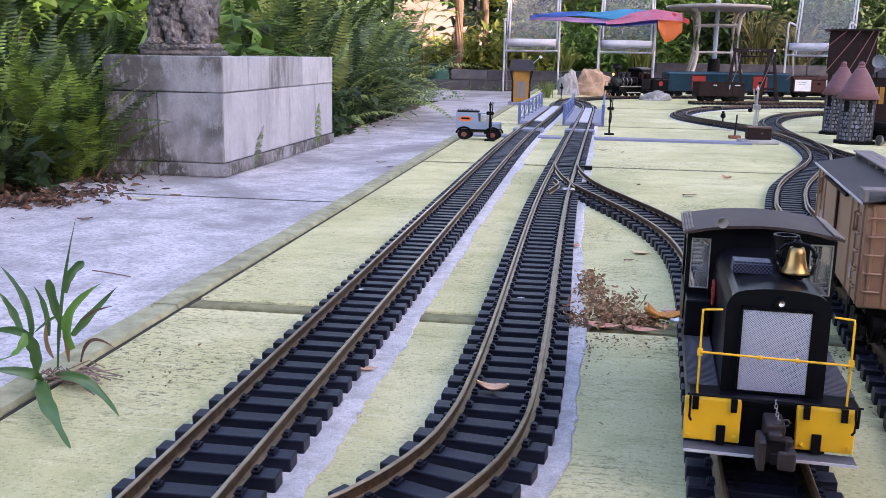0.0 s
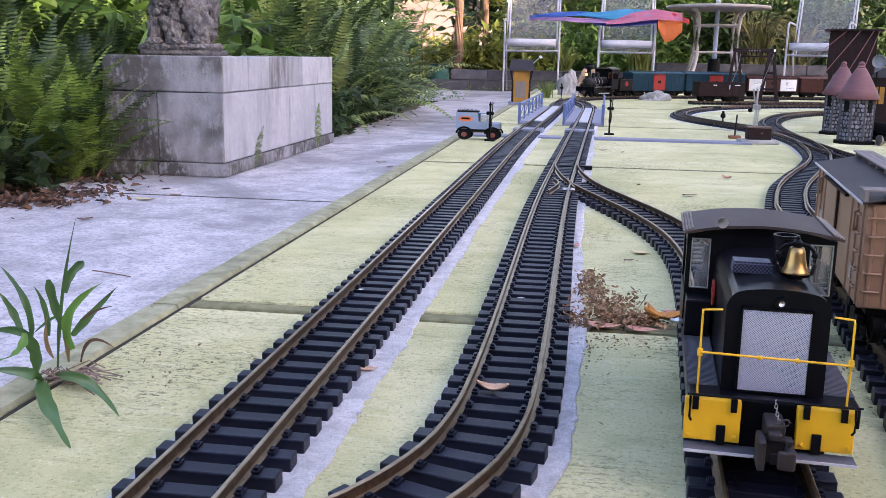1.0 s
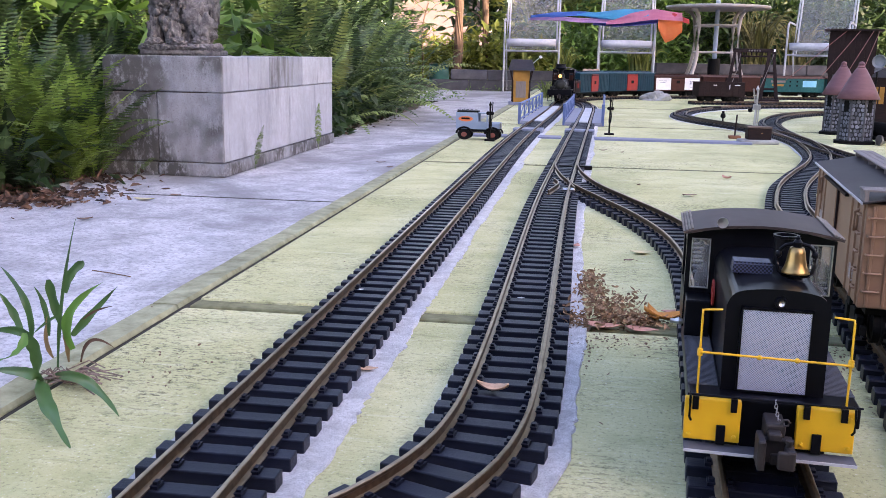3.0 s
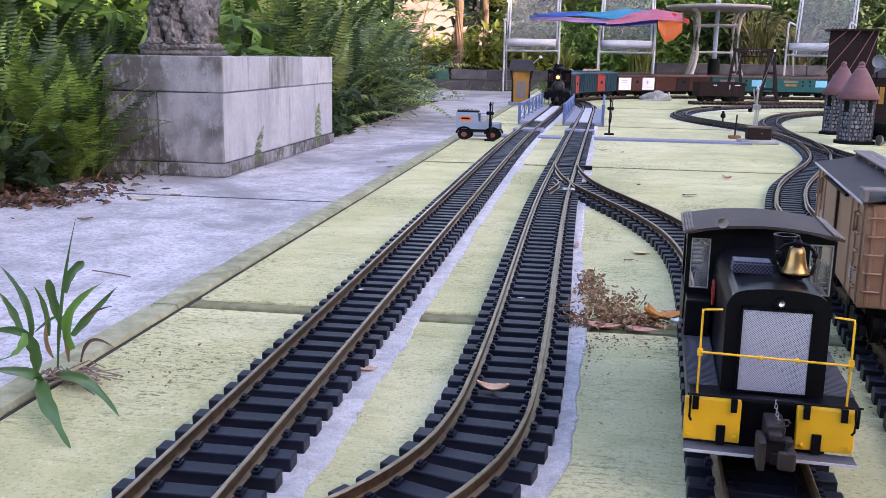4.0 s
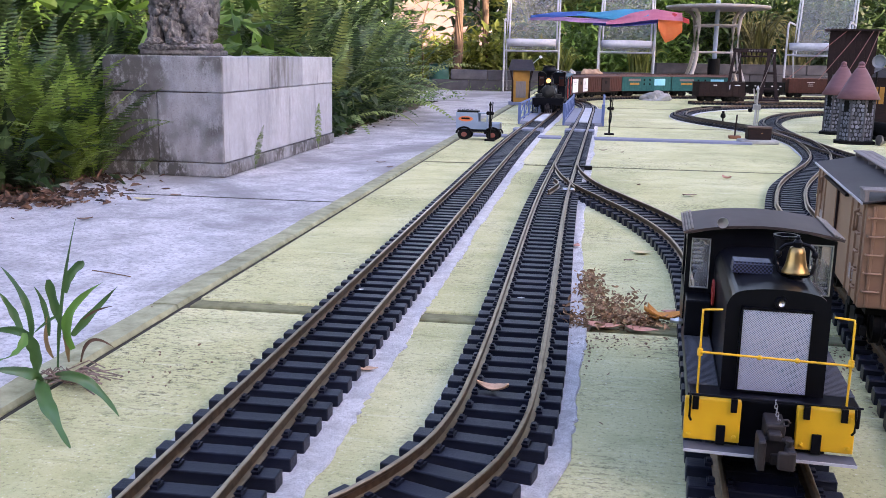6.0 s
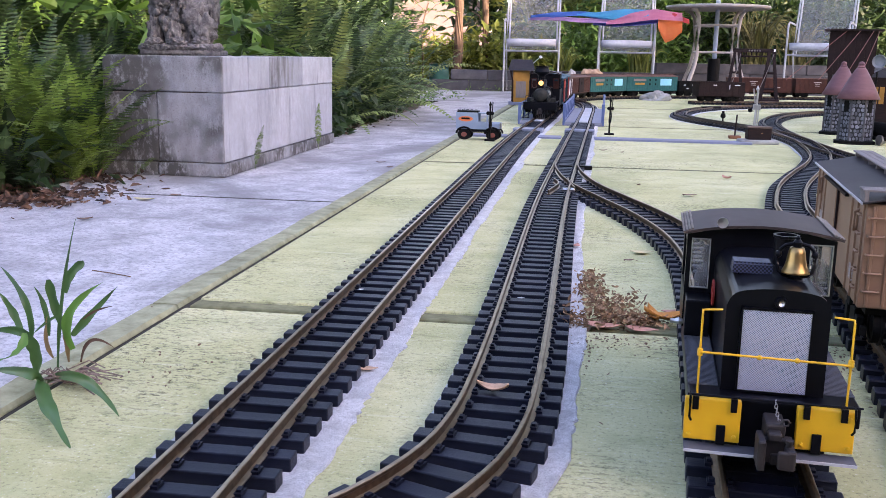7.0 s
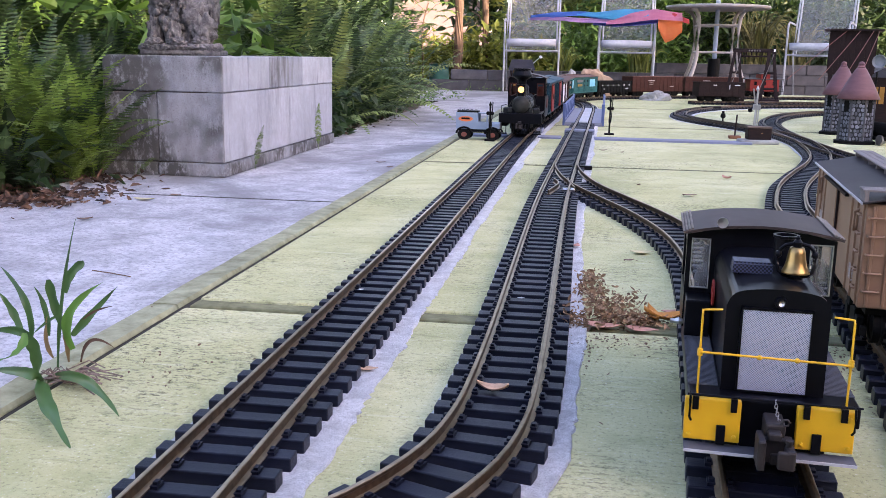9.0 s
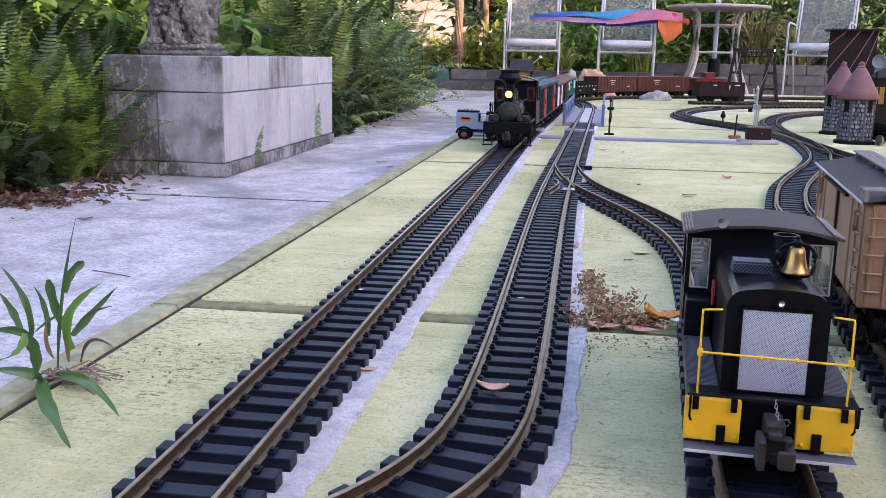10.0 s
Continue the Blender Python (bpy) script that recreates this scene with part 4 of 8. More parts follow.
    n = 10
    top = [(-0.0480 + 0.1003 * i / n, 0.1289 + 0.0062 * (1 - ((i - n / 2) / (n / 2)) ** 2)) for i in range(n + 1)]
    prism(bm, top + [(x, z - 0.0018) for x, z in top[::-1]], 0.1345, 0.213)
    rf = part("roof", bm, M["roof_grey"], e, "dusty dark grey arched cab roof")
    for s in (-1, 1):
        bm = nb()
        for k in range(4):
            x = 0.00215 + s * (0.0502 - k * 0.0018)
            tube(bm, [(x, 0.1345, 0.1286 + k * 0.0008), (x, 0.213, 0.1286 + k * 0.0008)], 0.0008, 6)
        part("gutter", bm, M["rib_glint"], rf, "roof ribs with a pale glint put into their colour")
    bm = nb()
    lathe(bm, [(0.0018, -0.004), (0.0022, 0.0), (0.0036, 0.004), (0.0036, 0.0048), (0.0001, 0.0042)], 16, pose(-0.024, 0.137, 0.1362, 90, 0, 0))
    part("roof_lamp", bm, M["steel"], rf, "small silver lamp on the roof edge")
    # driver figure behind the glass, one plain shape
    bm = nb()
    lathe(bm, [(0.0001, 0.062), (0.0095, 0.062), (0.0100, 0.090), (0.0085, 0.097), (0.0035, 0.1005), (0.0035, 0.102), (0.0052, 0.1045), (0.0054, 0.1090), (0.0035, 0.1125), (0.0001, 0.1135)], 14, pose(-0.030, 0.172, 0) @ Matrix.Diagonal((0.75, 0.75, 1, 1)))
    part("figurine", bm, M["figure"], e, "plain painted driver figurine", True)
    # side tanks beside the hood
    for s in (-1, 1):
        bm = nb()
        box(bm, (s * 0.0365 - 0.008, 0.118, 0.0615), (s * 0.0365 + 0.008, 0.1413, 0.0860), 0.001)
        part("battery_box", bm, M["black"], e)
    bm = nb()
    lathe(bm, [(0.0085, 0), (0.0085, 0.0012), (0.0068, 0.0012), (0.0068, 0.0)], 20, pose(-0.0275, 0.115, 0.093, 0, -90, 0))
    for k in range(4):
        a = k * math.pi / 4
        tube(bm, [(-0.0282, 0.115 + 0.007 * math.cos(a), 0.093 + 0.007 * math.sin(a)), (-0.0282, 0.115 - 0.007 * math.cos(a), 0.093 - 0.007 * math.sin(a))], 0.0008, 5)
    part("handwheel", bm, M["red"], e, "red spoked hand wheel")
    bm = nb()
    lathe(bm, [(0.0001, 0), (0.0020, 0.0004), (0.0024, 0.003), (0.0016, 0.0055), (0.0016, 0.0085), (0.0001, 0.0088)], 14, pose(-0.0445, 0.142, 0.0650, 0, -90, 0))
    part("side_lamp", bm, M["steel"], e, "small silver side fitting")
    # front end: plates, buffer beam, step board, rails, hooks, coupler, chain
    for s in (-1, 1):
        bm = nb()
        x0, x1 = (-0.0460, -0.0165) if s < 0 else (0.0120, 0.0412)
        box(bm, (x0, -0.0012, 0.0378), (x1, 0.0040, 0.0612), 0.0006)
        pl = part("end_plate", bm, M["yellow"], e, "yellow end plate with bolts")
        for x, z in ((x0 + 0.003, 0.041), (x1 - 0.003, 0.041), (x1 - 0.003 if s > 0 else x0 + 0.003, 0.057)):
            bm = nb()
            lathe(bm, [(0.0013, 0), (0.0012, 0.0010), (0.0001, 0.0013)], 10, pose(x, -0.0012, z, 90, 0, 0))
            part("bolt", bm, M["yellow"], pl)
        bm = nb()
        xm = -0.0265 if s < 0 else 0.0225
        box(bm, (xm - 0.0024, -0.0026, 0.0365), (xm + 0.0024, -0.0010, 0.0475), 0.0003)
        part("bracket", bm, M["black"], pl)
        for xm in ((-0.0405, -0.0205) if s < 0 else (0.0165, 0.0352)):
            bm = nb()
            box(bm, (xm - 0.0017, -0.0030, 0.0555), (xm + 0.0017, -0.0010, 0.0625), 0.0003)
            box(bm, (xm - 0.0017, -0.0030, 0.0615), (xm + 0.0017, 0.0040, 0.0630), 0.0003)
            part("strap", bm, M["black"], pl)
        bm = nb()
        xe = -0.0435 if s < 0 else 0.0400
        tube(bm, [(xe, 0.0, 0.0640), (xe, -0.0045, 0.0635), (xe, -0.0055, 0.0600), (xe, -0.0055, 0.0520), (xe - s * 0.001, -0.0045, 0.0500)], 0.0007, 6)
        part("grab_iron", bm, M["black"], pl)
    bm = nb()
    box(bm, (-0.0165, 0.0040, 0.034), (0.0120, 0.0090, 0.0600), 0.0006)
    tube(bm, [(-0.045, -0.002, 0.0640), (0.044, -0.002, 0.0640)], 0.0006, 6)
    part("buffer_beam", bm, M["black"], e)
    bm = nb()
    box(bm, (-0.0455, -0.0085, 0.0335), (0.0425, 0.0030, 0.0352), 0.0004)
    sb = part("step_board", bm, M["deckgrey"], e, "grey step board")
    bm = nb()
    box(bm, (-0.0455, -0.0092, 0.0336), (0.0425, -0.0084, 0.0351))
    part("board_edge", bm, M["walk_light"], sb, "pale worn board edge")
    bm = nb()
    for xe in (-0.0400, 0.0362):
        tube(bm, [(xe, 0.001, 0.0615), (xe, 0.001, 0.0865), (xe, 0.002, 0.1085), (xe, 0.0035, 0.1097), (xe * 0.95, 0.0035, 0.1100), (xe * 0.74, 0.0060, 0.1100)], 0.00062, 8)
        lathe(bm, [(0.0014, 0.0850), (0.0016, 0.0870), (0.0014, 0.0890)], 10, pose(xe, 0.001, 0))
    tube(bm, [(-0.0400, 0.000, 0.0872), (0.0362, 0.000, 0.0862)], 0.00066, 8)
    for x in (-0.0095, 0.0095):
        bmesh.ops.create_icosphere(bm, subdivisions=2, radius=0.0015, matrix=pose(x, 0, 0.0866))
    part("handrail", bm, M["yellow"], e, "yellow front handrail")
    coupler(e, 0.004, -1, 0.0450)
    bm = nb()
    for k in range(9):
        c = Vector((0.0005 + 0.0042 * (k / 8) ** 2, -0.002 - 0.006 * math.sin(k / 8 * 2.4), 0.0635 - 0.0017 * k))
        ring = [c + Vector((0.0008 * math.cos(a) * (1 if k % 2 else 0.3), 0.0008 * math.cos(a) * (0.3 if k % 2 else 1), 0.0013 * math.sin(a))) for a in (j * math.tau / 8 for j in range(9))]
        tube(bm, ring, 0.0003, 5, None, False)
    part("chain", bm, M["steel"], e, "small steel coupling chain")
    # running gear
    bm = nb()
    box(bm, (-0.030, 0.012, 0.024), (0.030, 0.215, 0.050), 0.002)
    part("underframe", bm, M["black_matt"], e)
    for y in (0.050, 0.110, 0.170):
        for s in (-1, 1):
            share("wheel", WHEEL, e, pose(s * 0.0225, y, RAIL_TOP + 0.0145, 0, 0, 0 if s < 0 else 180))
    return e


def thing_part(name, parent, m):
    ob = new(name)
    ob.parent = parent
    ob.matrix_basis = m
    return ob


def vent_material():
    m, nt, b = material("chequered_vent", 0.4)
    ch = add_node(nt, "ShaderNodeTexChecker", Scale=900.0, Color1=(0.055, 0.065, 0.12, 1), Color2=(0.004, 0.004, 0.006, 1))
    nt.links.new(position(nt, (1, 1, 1), True), ch.inputs["Vector"])
    nt.links.new(ch.outputs["Color"], b.inputs["Base Color"])
    return m


M["vent"] = vent_material()
M["deckgrey"] = grained("grey_step_board", (0.06, 0.065, 0.08), (0.11, 0.115, 0.135), 70.0, 0.5)


def boxcar():
    c = thing("boxcar", pose(0.2725, 0.905, 0, 0, 0, -6.0), "tan brown toy boxcar with dark roof parked on yard track", "model boxcar")
    bm = nb()
    box(bm, (-0.042, -0.148, 0.052), (0.042, 0.148, 0.1345), 0.0008)
    b = part("body", bm, M["boxcar"], c)
    bm = nb()
    box(bm, (-0.0012, -0.0012, 0.053), (0.0012, 0.0012, 0.133), 0.0004)
    rib = part("rib", bm, M["boxcar"], b)
    rib.matrix_basis = pose(-0.0424, -0.140, 0)
    for s in (-1, 1):
        for k in range(11):
            if 2.9 < k < 7.1 or (s < 0 and k == 0):
                continue
            share("rib", rib.data, b, pose(s * 0.0424, -0.140 + k * 0.028, 0))
    for k in range(7):
        share("rib", rib.data, b, pose(-0.036 + k * 0.012, -0.1481, 0))
    for s in (-1, 1):
        bm = nb()
        box(bm, (s * 0.0435 - 0.0018, -0.005, 0.054), (s * 0.0435 + 0.0018, 0.060, 0.130), 0.0006)
        d = part("door", bm, M["boxcar"], b, "sliding boxcar door")
        bm = nb()
        box(bm, (s * 0.0448 - 0.0015, -0.065, 0.1285), (s * 0.0448 + 0.0015, 0.075, 0.1312), 0.0004)
        box(bm, (s * 0.0448 - 0.0015, -0.040, 0.0525), (s * 0.0448 + 0.0015, 0.075, 0.0545), 0.0004)
        box(bm, (s * 0.0435 - 0.001, -0.0075, 0.054), (s * 0.0435 + 0.001, -0.0055, 0.130))
        part("door_track", bm, M["brown"], b, "dark door track")
    for k in range(5):
        bm = nb()
        z = 0.062 + k * 0.0145
        tube(bm, [(0.006, -0.1483, z), (0.006, -0.1528, z), (0.036, -0.1528, z), (0.036, -0.1483, z)], 0.0014, 6)
        part("grab_iron", bm, M["boxcar"], b)
        bm = nb()
        tube(bm, [(-0.0422, -0.139, z + 0.004), (-0.0452, -0.139, z + 0.004), (-0.0452, -0.128, z + 0.004), (-0.0422, -0.128, z + 0.004)], 0.0009, 6)
        part("grab_iron", bm, M["boxcar"], b)
        bm = nb()
        tube(bm, [(-0.040, -0.1483, z + 0.004), (-0.040, -0.1522, z + 0.004), (-0.028, -0.1522, z + 0.004), (-0.028, -0.1483, z + 0.004)], 0.0009, 6)
        part("grab_iron", bm, M["boxcar"], b)
    bm = nb()
    for y, z in ((0.107, 0.118), (-0.118, 0.118)):
        tube(bm, [(-0.0425, y, z + 0.008), (-0.0455, y, z + 0.006), (-0.0455, y, z - 0.006), (-0.0445, y + 0.006, z - 0.010)], 0.0012, 6)
    part("hook", bm, M["boxcar"], b)
    # faint white lettering that cannot be read
    bm = nb()
    for k in range(3):
        box(bm, (-0.0429, 0.092 + k * 0.007, 0.084), (-0.0421, 0.097 + k * 0.007, 0.091))
    for k in range(5):
        box(bm, (-0.0429, -0.116 + 0.001 * (k % 2), 0.066 + k * 0.0026), (-0.0421, -0.098, 0.0676 + k * 0.0026))
    part("marking", bm, M["faded"], b, "faded white marking bars")
    bm = nb()
    prism(bm, [(-0.0465, 0.1345), (-0.0465, 0.1358), (0, 0.1455), (0.0465, 0.1358), (0.0465, 0.1345), (0, 0.1440)], -0.153, 0.153)
    r = part("roof", bm, M["boxcar_roof"], c, "dark dusty boxcar roof")
    for sx in (-1, 1):
        bm = nb()
        box(bm, (sx * 0.0467 - 0.0004, -0.1532, 0.1343), (sx * 0.0467 + 0.0004, 0.1532, 0.1362))
        part("roof_edge", bm, M["walk_light"], r, "pale worn roof edge")
    bm = nb()
    for k in range(3):
        box(bm, (-0.0095 + k * 0.0065, -0.156, 0.1485), (-0.0035 + k * 0.0065, 0.156, 0.1500), 0.0003)
    for k in range(8):
        box(bm, (-0.009, -0.14 + k * 0.04, 0.1445), (0.009, -0.136 + k * 0.04, 0.1486))
    part("roof_walk", bm, M["walk"], r, "weathered grey roof walk")
    bm = nb()
    for k in range(3):
        box(bm, (0.000, -0.150 + k * 0.0075, 0.1470), (0.046, -0.1435 + k * 0.0075, 0.1486), 0.0003)
    for k in range(3):
        box(bm, (-0.046, -0.150 + k * 0.0075, 0.1440), (-0.010, -0.1435 + k * 0.0075, 0.1456), 0.0003)
    box(bm, (-0.045, -0.150, 0.1362), (-0.042, -0.128, 0.1445))
    part("roof_platform", bm, M["walk"], r, "grey lateral roof platform")
    bm = nb()
    box(bm, (-0.034, -0.140, 0.045), (0.034, 0.140, 0.0525))
    box(bm, (-0.0428, -0.118, 0.0465), (-0.030, -0.104, 0.0525))
    part("underframe", bm, M["black_matt"], c)
    bogie(c, -0.100, 0.05)
    bogie(c, 0.100, 0.05)
    coupler(c, -0.146, -1)
    coupler(c, 0.146, 1)
    return c


# lighter tan paints the warm glint that the cab roof ribs catch
M["rib_glint"] = grained("glint_roof_rib", (0.10, 0.075, 0.06), (0.30, 0.24, 0.20), 60.0, 0.4)
M["walk_light"] = grained("pale_worn_edge", (0.40, 0.40, 0.42), (0.60, 0.60, 0.62), 80.0, 0.6)
M["walk"] = grained("grey_roof_walk", (0.15, 0.13, 0.12), (0.24, 0.21, 0.20), 40.0, 0.75, stretch=(10, 1, 1), relief=0.2)
M["faded"] = grained("faded_white_print", (0.32, 0.27, 0.24), (0.46, 0.42, 0.40), 80.0, 0.6)
diesel()
boxcar()


# ---------------------------------------------------------------- the moving train
DRIVERS = []


def steam_locomotive():
    e = thing("steam_locomotive", None, "black toy steam locomotive with a lit headlamp and funnel chimney", "model locomotive", "moving train")
    L = -0.145   # front end
    bm = nb()
    box(bm, (-0.062, L, 0.050), (0.062, L + 0.012, 0.079), 0.0015)
    part("front_beam", bm, M["black"], e, "broad black front beam")
    bm = nb()
    box(bm, (-0.055, L + 0.012, 0.071), (0.055, 0.110, 0.076), 0.001)
    rb = part("running_board", bm, M["black"], e)
    bm = nb()
    for s in (-1, 1):
        box(bm, (s * 0.0545 - 0.001, L + 0.014, 0.0755), (s * 0.0545 + 0.001, 0.10, 0.0775))
    part("edge_strip", bm, M["steel"], rb, "silver running board edge")
    bm = nb()
    for s in (-1, 1):
        box(bm, (s * 0.05 - 0.013, L - 0.008, 0.0195), (s * 0.05 + 0.013, L + 0.010, 0.0225), 0.0005)
        for q in (-0.010, 0.010):
            box(bm, (s * 0.05 + q - 0.001, L, 0.022), (s * 0.05 + q + 0.001, L + 0.003, 0.052))
    part("pilot_step", bm, M["black"], e, "black pilot foot boards")
    bm = nb()
    for k in range(7):
        x = -0.027 + k * 0.009
        tube(bm, [(x, L + 0.002, 0.05), (x * 0.75, L - 0.018 + abs(x) * 0.4, 0.0215)], 0.0015, 5)
    part("pilot", bm, M["black"], e, "black slatted pilot")
    coupler(e, L, -1, 0.046)
    bm = nb()
    lathe(bm, [(0.0001, L + 0.004), (0.010, L + 0.002), (0.013, L + 0.004), (0.0225, L + 0.008), (0.0255, L + 0.012), (0.0265, L + 0.016), (0.0265, L + 0.062)], 28, pose(0, 0, 0.103) @ FORWARD)
    sb = part("smokebox", bm, M["graphite"], e, "graphite grey smokebox with round door", True)
    bm = nb()
    lathe(bm, [(0.0255, L + 0.060), (0.0260, 0.02), (0.030, 0.045), (0.030, 0.055), (0.0001, 0.055)], 26, pose(0, 0, 0.103) @ FORWARD)
    bo = part("boiler", bm, M["black"], e, "", True)
    for y in (L + 0.075, L + 0.11, L + 0.145):
        bm = nb()
        lathe(bm, [(0.0272, y), (0.0276, y + 0.001), (0.0276, y + 0.003), (0.0272, y + 0.004)], 26, pose(0, 0, 0.103) @ FORWARD)
        part("boiler_band", bm, M["steel"], bo)
    for y, h, rr in ((L + 0.085, 0.030, 0.0115), (L + 0.13, 0.034, 0.013)):
        bm = nb()
        lathe(bm, [(rr * 1.3, 0.126), (rr, 0.131), (rr, 0.126 + h * 0.7), (rr * 0.7, 0.126 + h * 0.95), (0.0001, 0.126 + h)], 18, pose(0, y, 0))
        part("dome", bm, M["black"], bo, "", True)
    bm = nb()
    lathe(bm, [(0.0145, 0.125), (0.0125, 0.131), (0.0125, 0.172), (0.0140, 0.174), (0.0290, 0.184), (0.0300, 0.188), (0.0225, 0.2025), (0.0265, 0.2035), (0.0265, 0.2075), (0.0200, 0.2075), (0.0180, 0.195), (0.0001, 0.195)], 24, pose(0, L + 0.036, 0))
    part("chimney", bm, M["black"], sb, "black funnel-shaped chimney")
    hl = thing_part("headlight", sb, pose(0, L + 0.014, 0.147))
    bm = nb()
    box(bm, (-0.0115, -0.004, -0.012), (0.0115, 0.018, 0.012), 0.002)
    box(bm, (-0.013, -0.006, 0.011), (0.013, 0.019, 0.014), 0.001)
    box(bm, (-0.010, 0.0, -0.020), (0.010, 0.016, -0.011), 0.001)
    part("lamp_case", bm, M["black"], hl)
    bm = nb()
    lathe(bm, [(0.0092, 0.0), (0.0086, 0.002), (0.0001, 0.003)], 20, pose(0, -0.0035, 0, 90, 0, 0))
    part("lens", bm, M["lamp"], hl, "glowing yellow lens")
    bm = nb()
    for s in (-1, 1):
        tube(bm, [(s * 0.030, L + 0.02, 0.128), (s * 0.031, 0.04, 0.128)], 0.0012, 6)
        tube(bm, [(s * 0.024, L + 0.012, 0.118), (s * 0.034, L + 0.008, 0.098), (s * 0.036, L + 0.012, 0.079)], 0.0012, 6)
        box(bm, (s * 0.043 - 0.010, L + 0.03, 0.076), (s * 0.043 + 0.010, L + 0.058, 0.094), 0.004)
    for s in (-1, 1):
        box(bm, (s * 0.030 - 0.006, L + 0.006, 0.080), (s * 0.030 + 0.006, L + 0.020, 0.096), 0.002)
        tube(bm, [(s * 0.055, L + 0.004, 0.079), (s * 0.055, L + 0.004, 0.100), (s * 0.040, L + 0.006, 0.104)], 0.0011, 6)
    tube(bm, [(0.022 * math.cos(q), L + 0.004, 0.103 + 0.022 * math.sin(q)) for q in (k * math.pi / 10 for k in range(11))], 0.0009, 6)
    part("piping", bm, M["graphite"], bo, "grey boiler pipes and pump")
    # cab with windows
    Y0, Y1, zb, zt = 0.055, 0.135, 0.060, 0.178
    bm = nb()
    box(bm, (-0.026, Y0, 0.132), (0.026, Y0 + 0.003, zt))
    cb = part("cab", bm, M["black"], e)
    for s in (-1, 1):
        for x0, x1, z0, z1 in ((0.026, 0.0575, zb, 0.125), (0.026, 0.0345, 0.125, zt), (0.0500, 0.0575, 0.125, zt), (0.0345, 0.0500, 0.158, zt)):
            bm = nb()
            box(bm, (min(s * x0, s * x1), Y0, z0), (max(s * x0, s * x1), Y0 + 0.003, z1))
            part("cab_panel", bm, M["black"], cb)
        for y0, y1, z0, z1 in ((Y0, Y1, zb, 0.120), (Y0, Y0 + 0.012, 0.120, zt), (Y0 + 0.042, Y0 + 0.048, 0.120, zt), (Y1 - 0.010, Y1, 0.120, zt), (Y0, Y1, 0.160, zt)):
            bm = nb()
            box(bm, (s * 0.0565 - 0.0012, y0, z0), (s * 0.0565 + 0.0012, y1, z1))
            part("cab_panel", bm, M["black"], cb)
    for s in (-1, 1):
        bm = nb()
        frame_of(bm, min(s * 0.0315, s * 0.053), max(s * 0.0315, s * 0.053), 0.122, 0.161, Y0 - 0.0015, 0.0035, 0.003)
        part("window_frame", bm, M["oxide"], cb, "dark red window frame")
    bm = nb()
    box(bm, (-0.055, Y1 - 0.004, zb), (0.055, Y1 - 0.002, 0.150))
    part("back_panel", bm, M["oxide"], cb)
    bm = nb()
    n = 10
    top = [(-0.0605 + 0.121 * i / n, 0.178 + 0.012 * (1 - ((i - n / 2) / (n / 2)) ** 2)) for i in range(n + 1)]
    prism(bm, top + [(x, z - 0.003) for x, z in top[::-1]], Y0 - 0.012, Y1 + 0.014)
    part("roof", bm, M["roof_grey"], cb, "dusty dark cab roof")
    bm = nb()
    box(bm, (-0.030, L + 0.01, 0.034), (0.030, 0.13, 0.070), 0.002)
    for s in (-1, 1):
        box(bm, (s * 0.047 - 0.010, L + 0.02, 0.040), (s * 0.047 + 0.010, L + 0.062, 0.064), 0.004)
    part("underframe", bm, M["black_matt"], e)
    for y in (-0.045, 0.010, 0.065):
        for s in (-1, 1):
            w = share("driving_wheel", DRIVER, e, pose(s * 0.0245, y, RAIL_TOP + 0.0265, 0, 0, 0))
            DRIVERS.append((w, s * 0.0245, y))
    for y in (-0.105,):
        for s in (-1, 1):
            share("wheel", WHEEL, e, pose(s * 0.0225, y, RAIL_TOP + 0.0145, 0, 0, 0 if s < 0 else 180))
    for s in (-1, 1):
        bm = nb()
        box(bm, (s * 0.036 - 0.0012, -0.050, 0.036), (s * 0.036 + 0.0012, 0.070, 0.041), 0.0006)
        part("side_rod", bm, M["steel"], e)
    return e


def driver_mesh():
    bm = nb()
    r, w = 0.0265, 0.0035
    lathe(bm, [(r * 0.82, -w), (r, -w), (r, w), (r * 0.82, w), (r * 0.82, -w)], 24, ON_ITS_SIDE)
    lathe(bm, [(0.005, -w), (0.005, w)], 12, ON_ITS_SIDE)
    for k in range(10):
        a = k * math.tau / 10
        tube(bm, [(0, 0.004 * math.cos(a), 0.004 * math.sin(a)), (0, r * 0.85 * math.cos(a), r * 0.85 * math.sin(a))], 0.0012, 5)
    me = bpy.data.meshes.new("driving_wheel")
    bm.to_mesh(me)
    bm.free()
    me.materials.append(M["black_matt"])
    return me


DRIVER = driver_mesh()
M["graphite"] = grained("graphite_smokebox", (0.012, 0.013, 0.012), (0.040, 0.043, 0.040), 60.0, 0.5, spec=0.22)
M["oxide_top"] = grained("tan_top_edge", (0.10, 0.042, 0.03), (0.15, 0.066, 0.046), 50.0, 0.6)


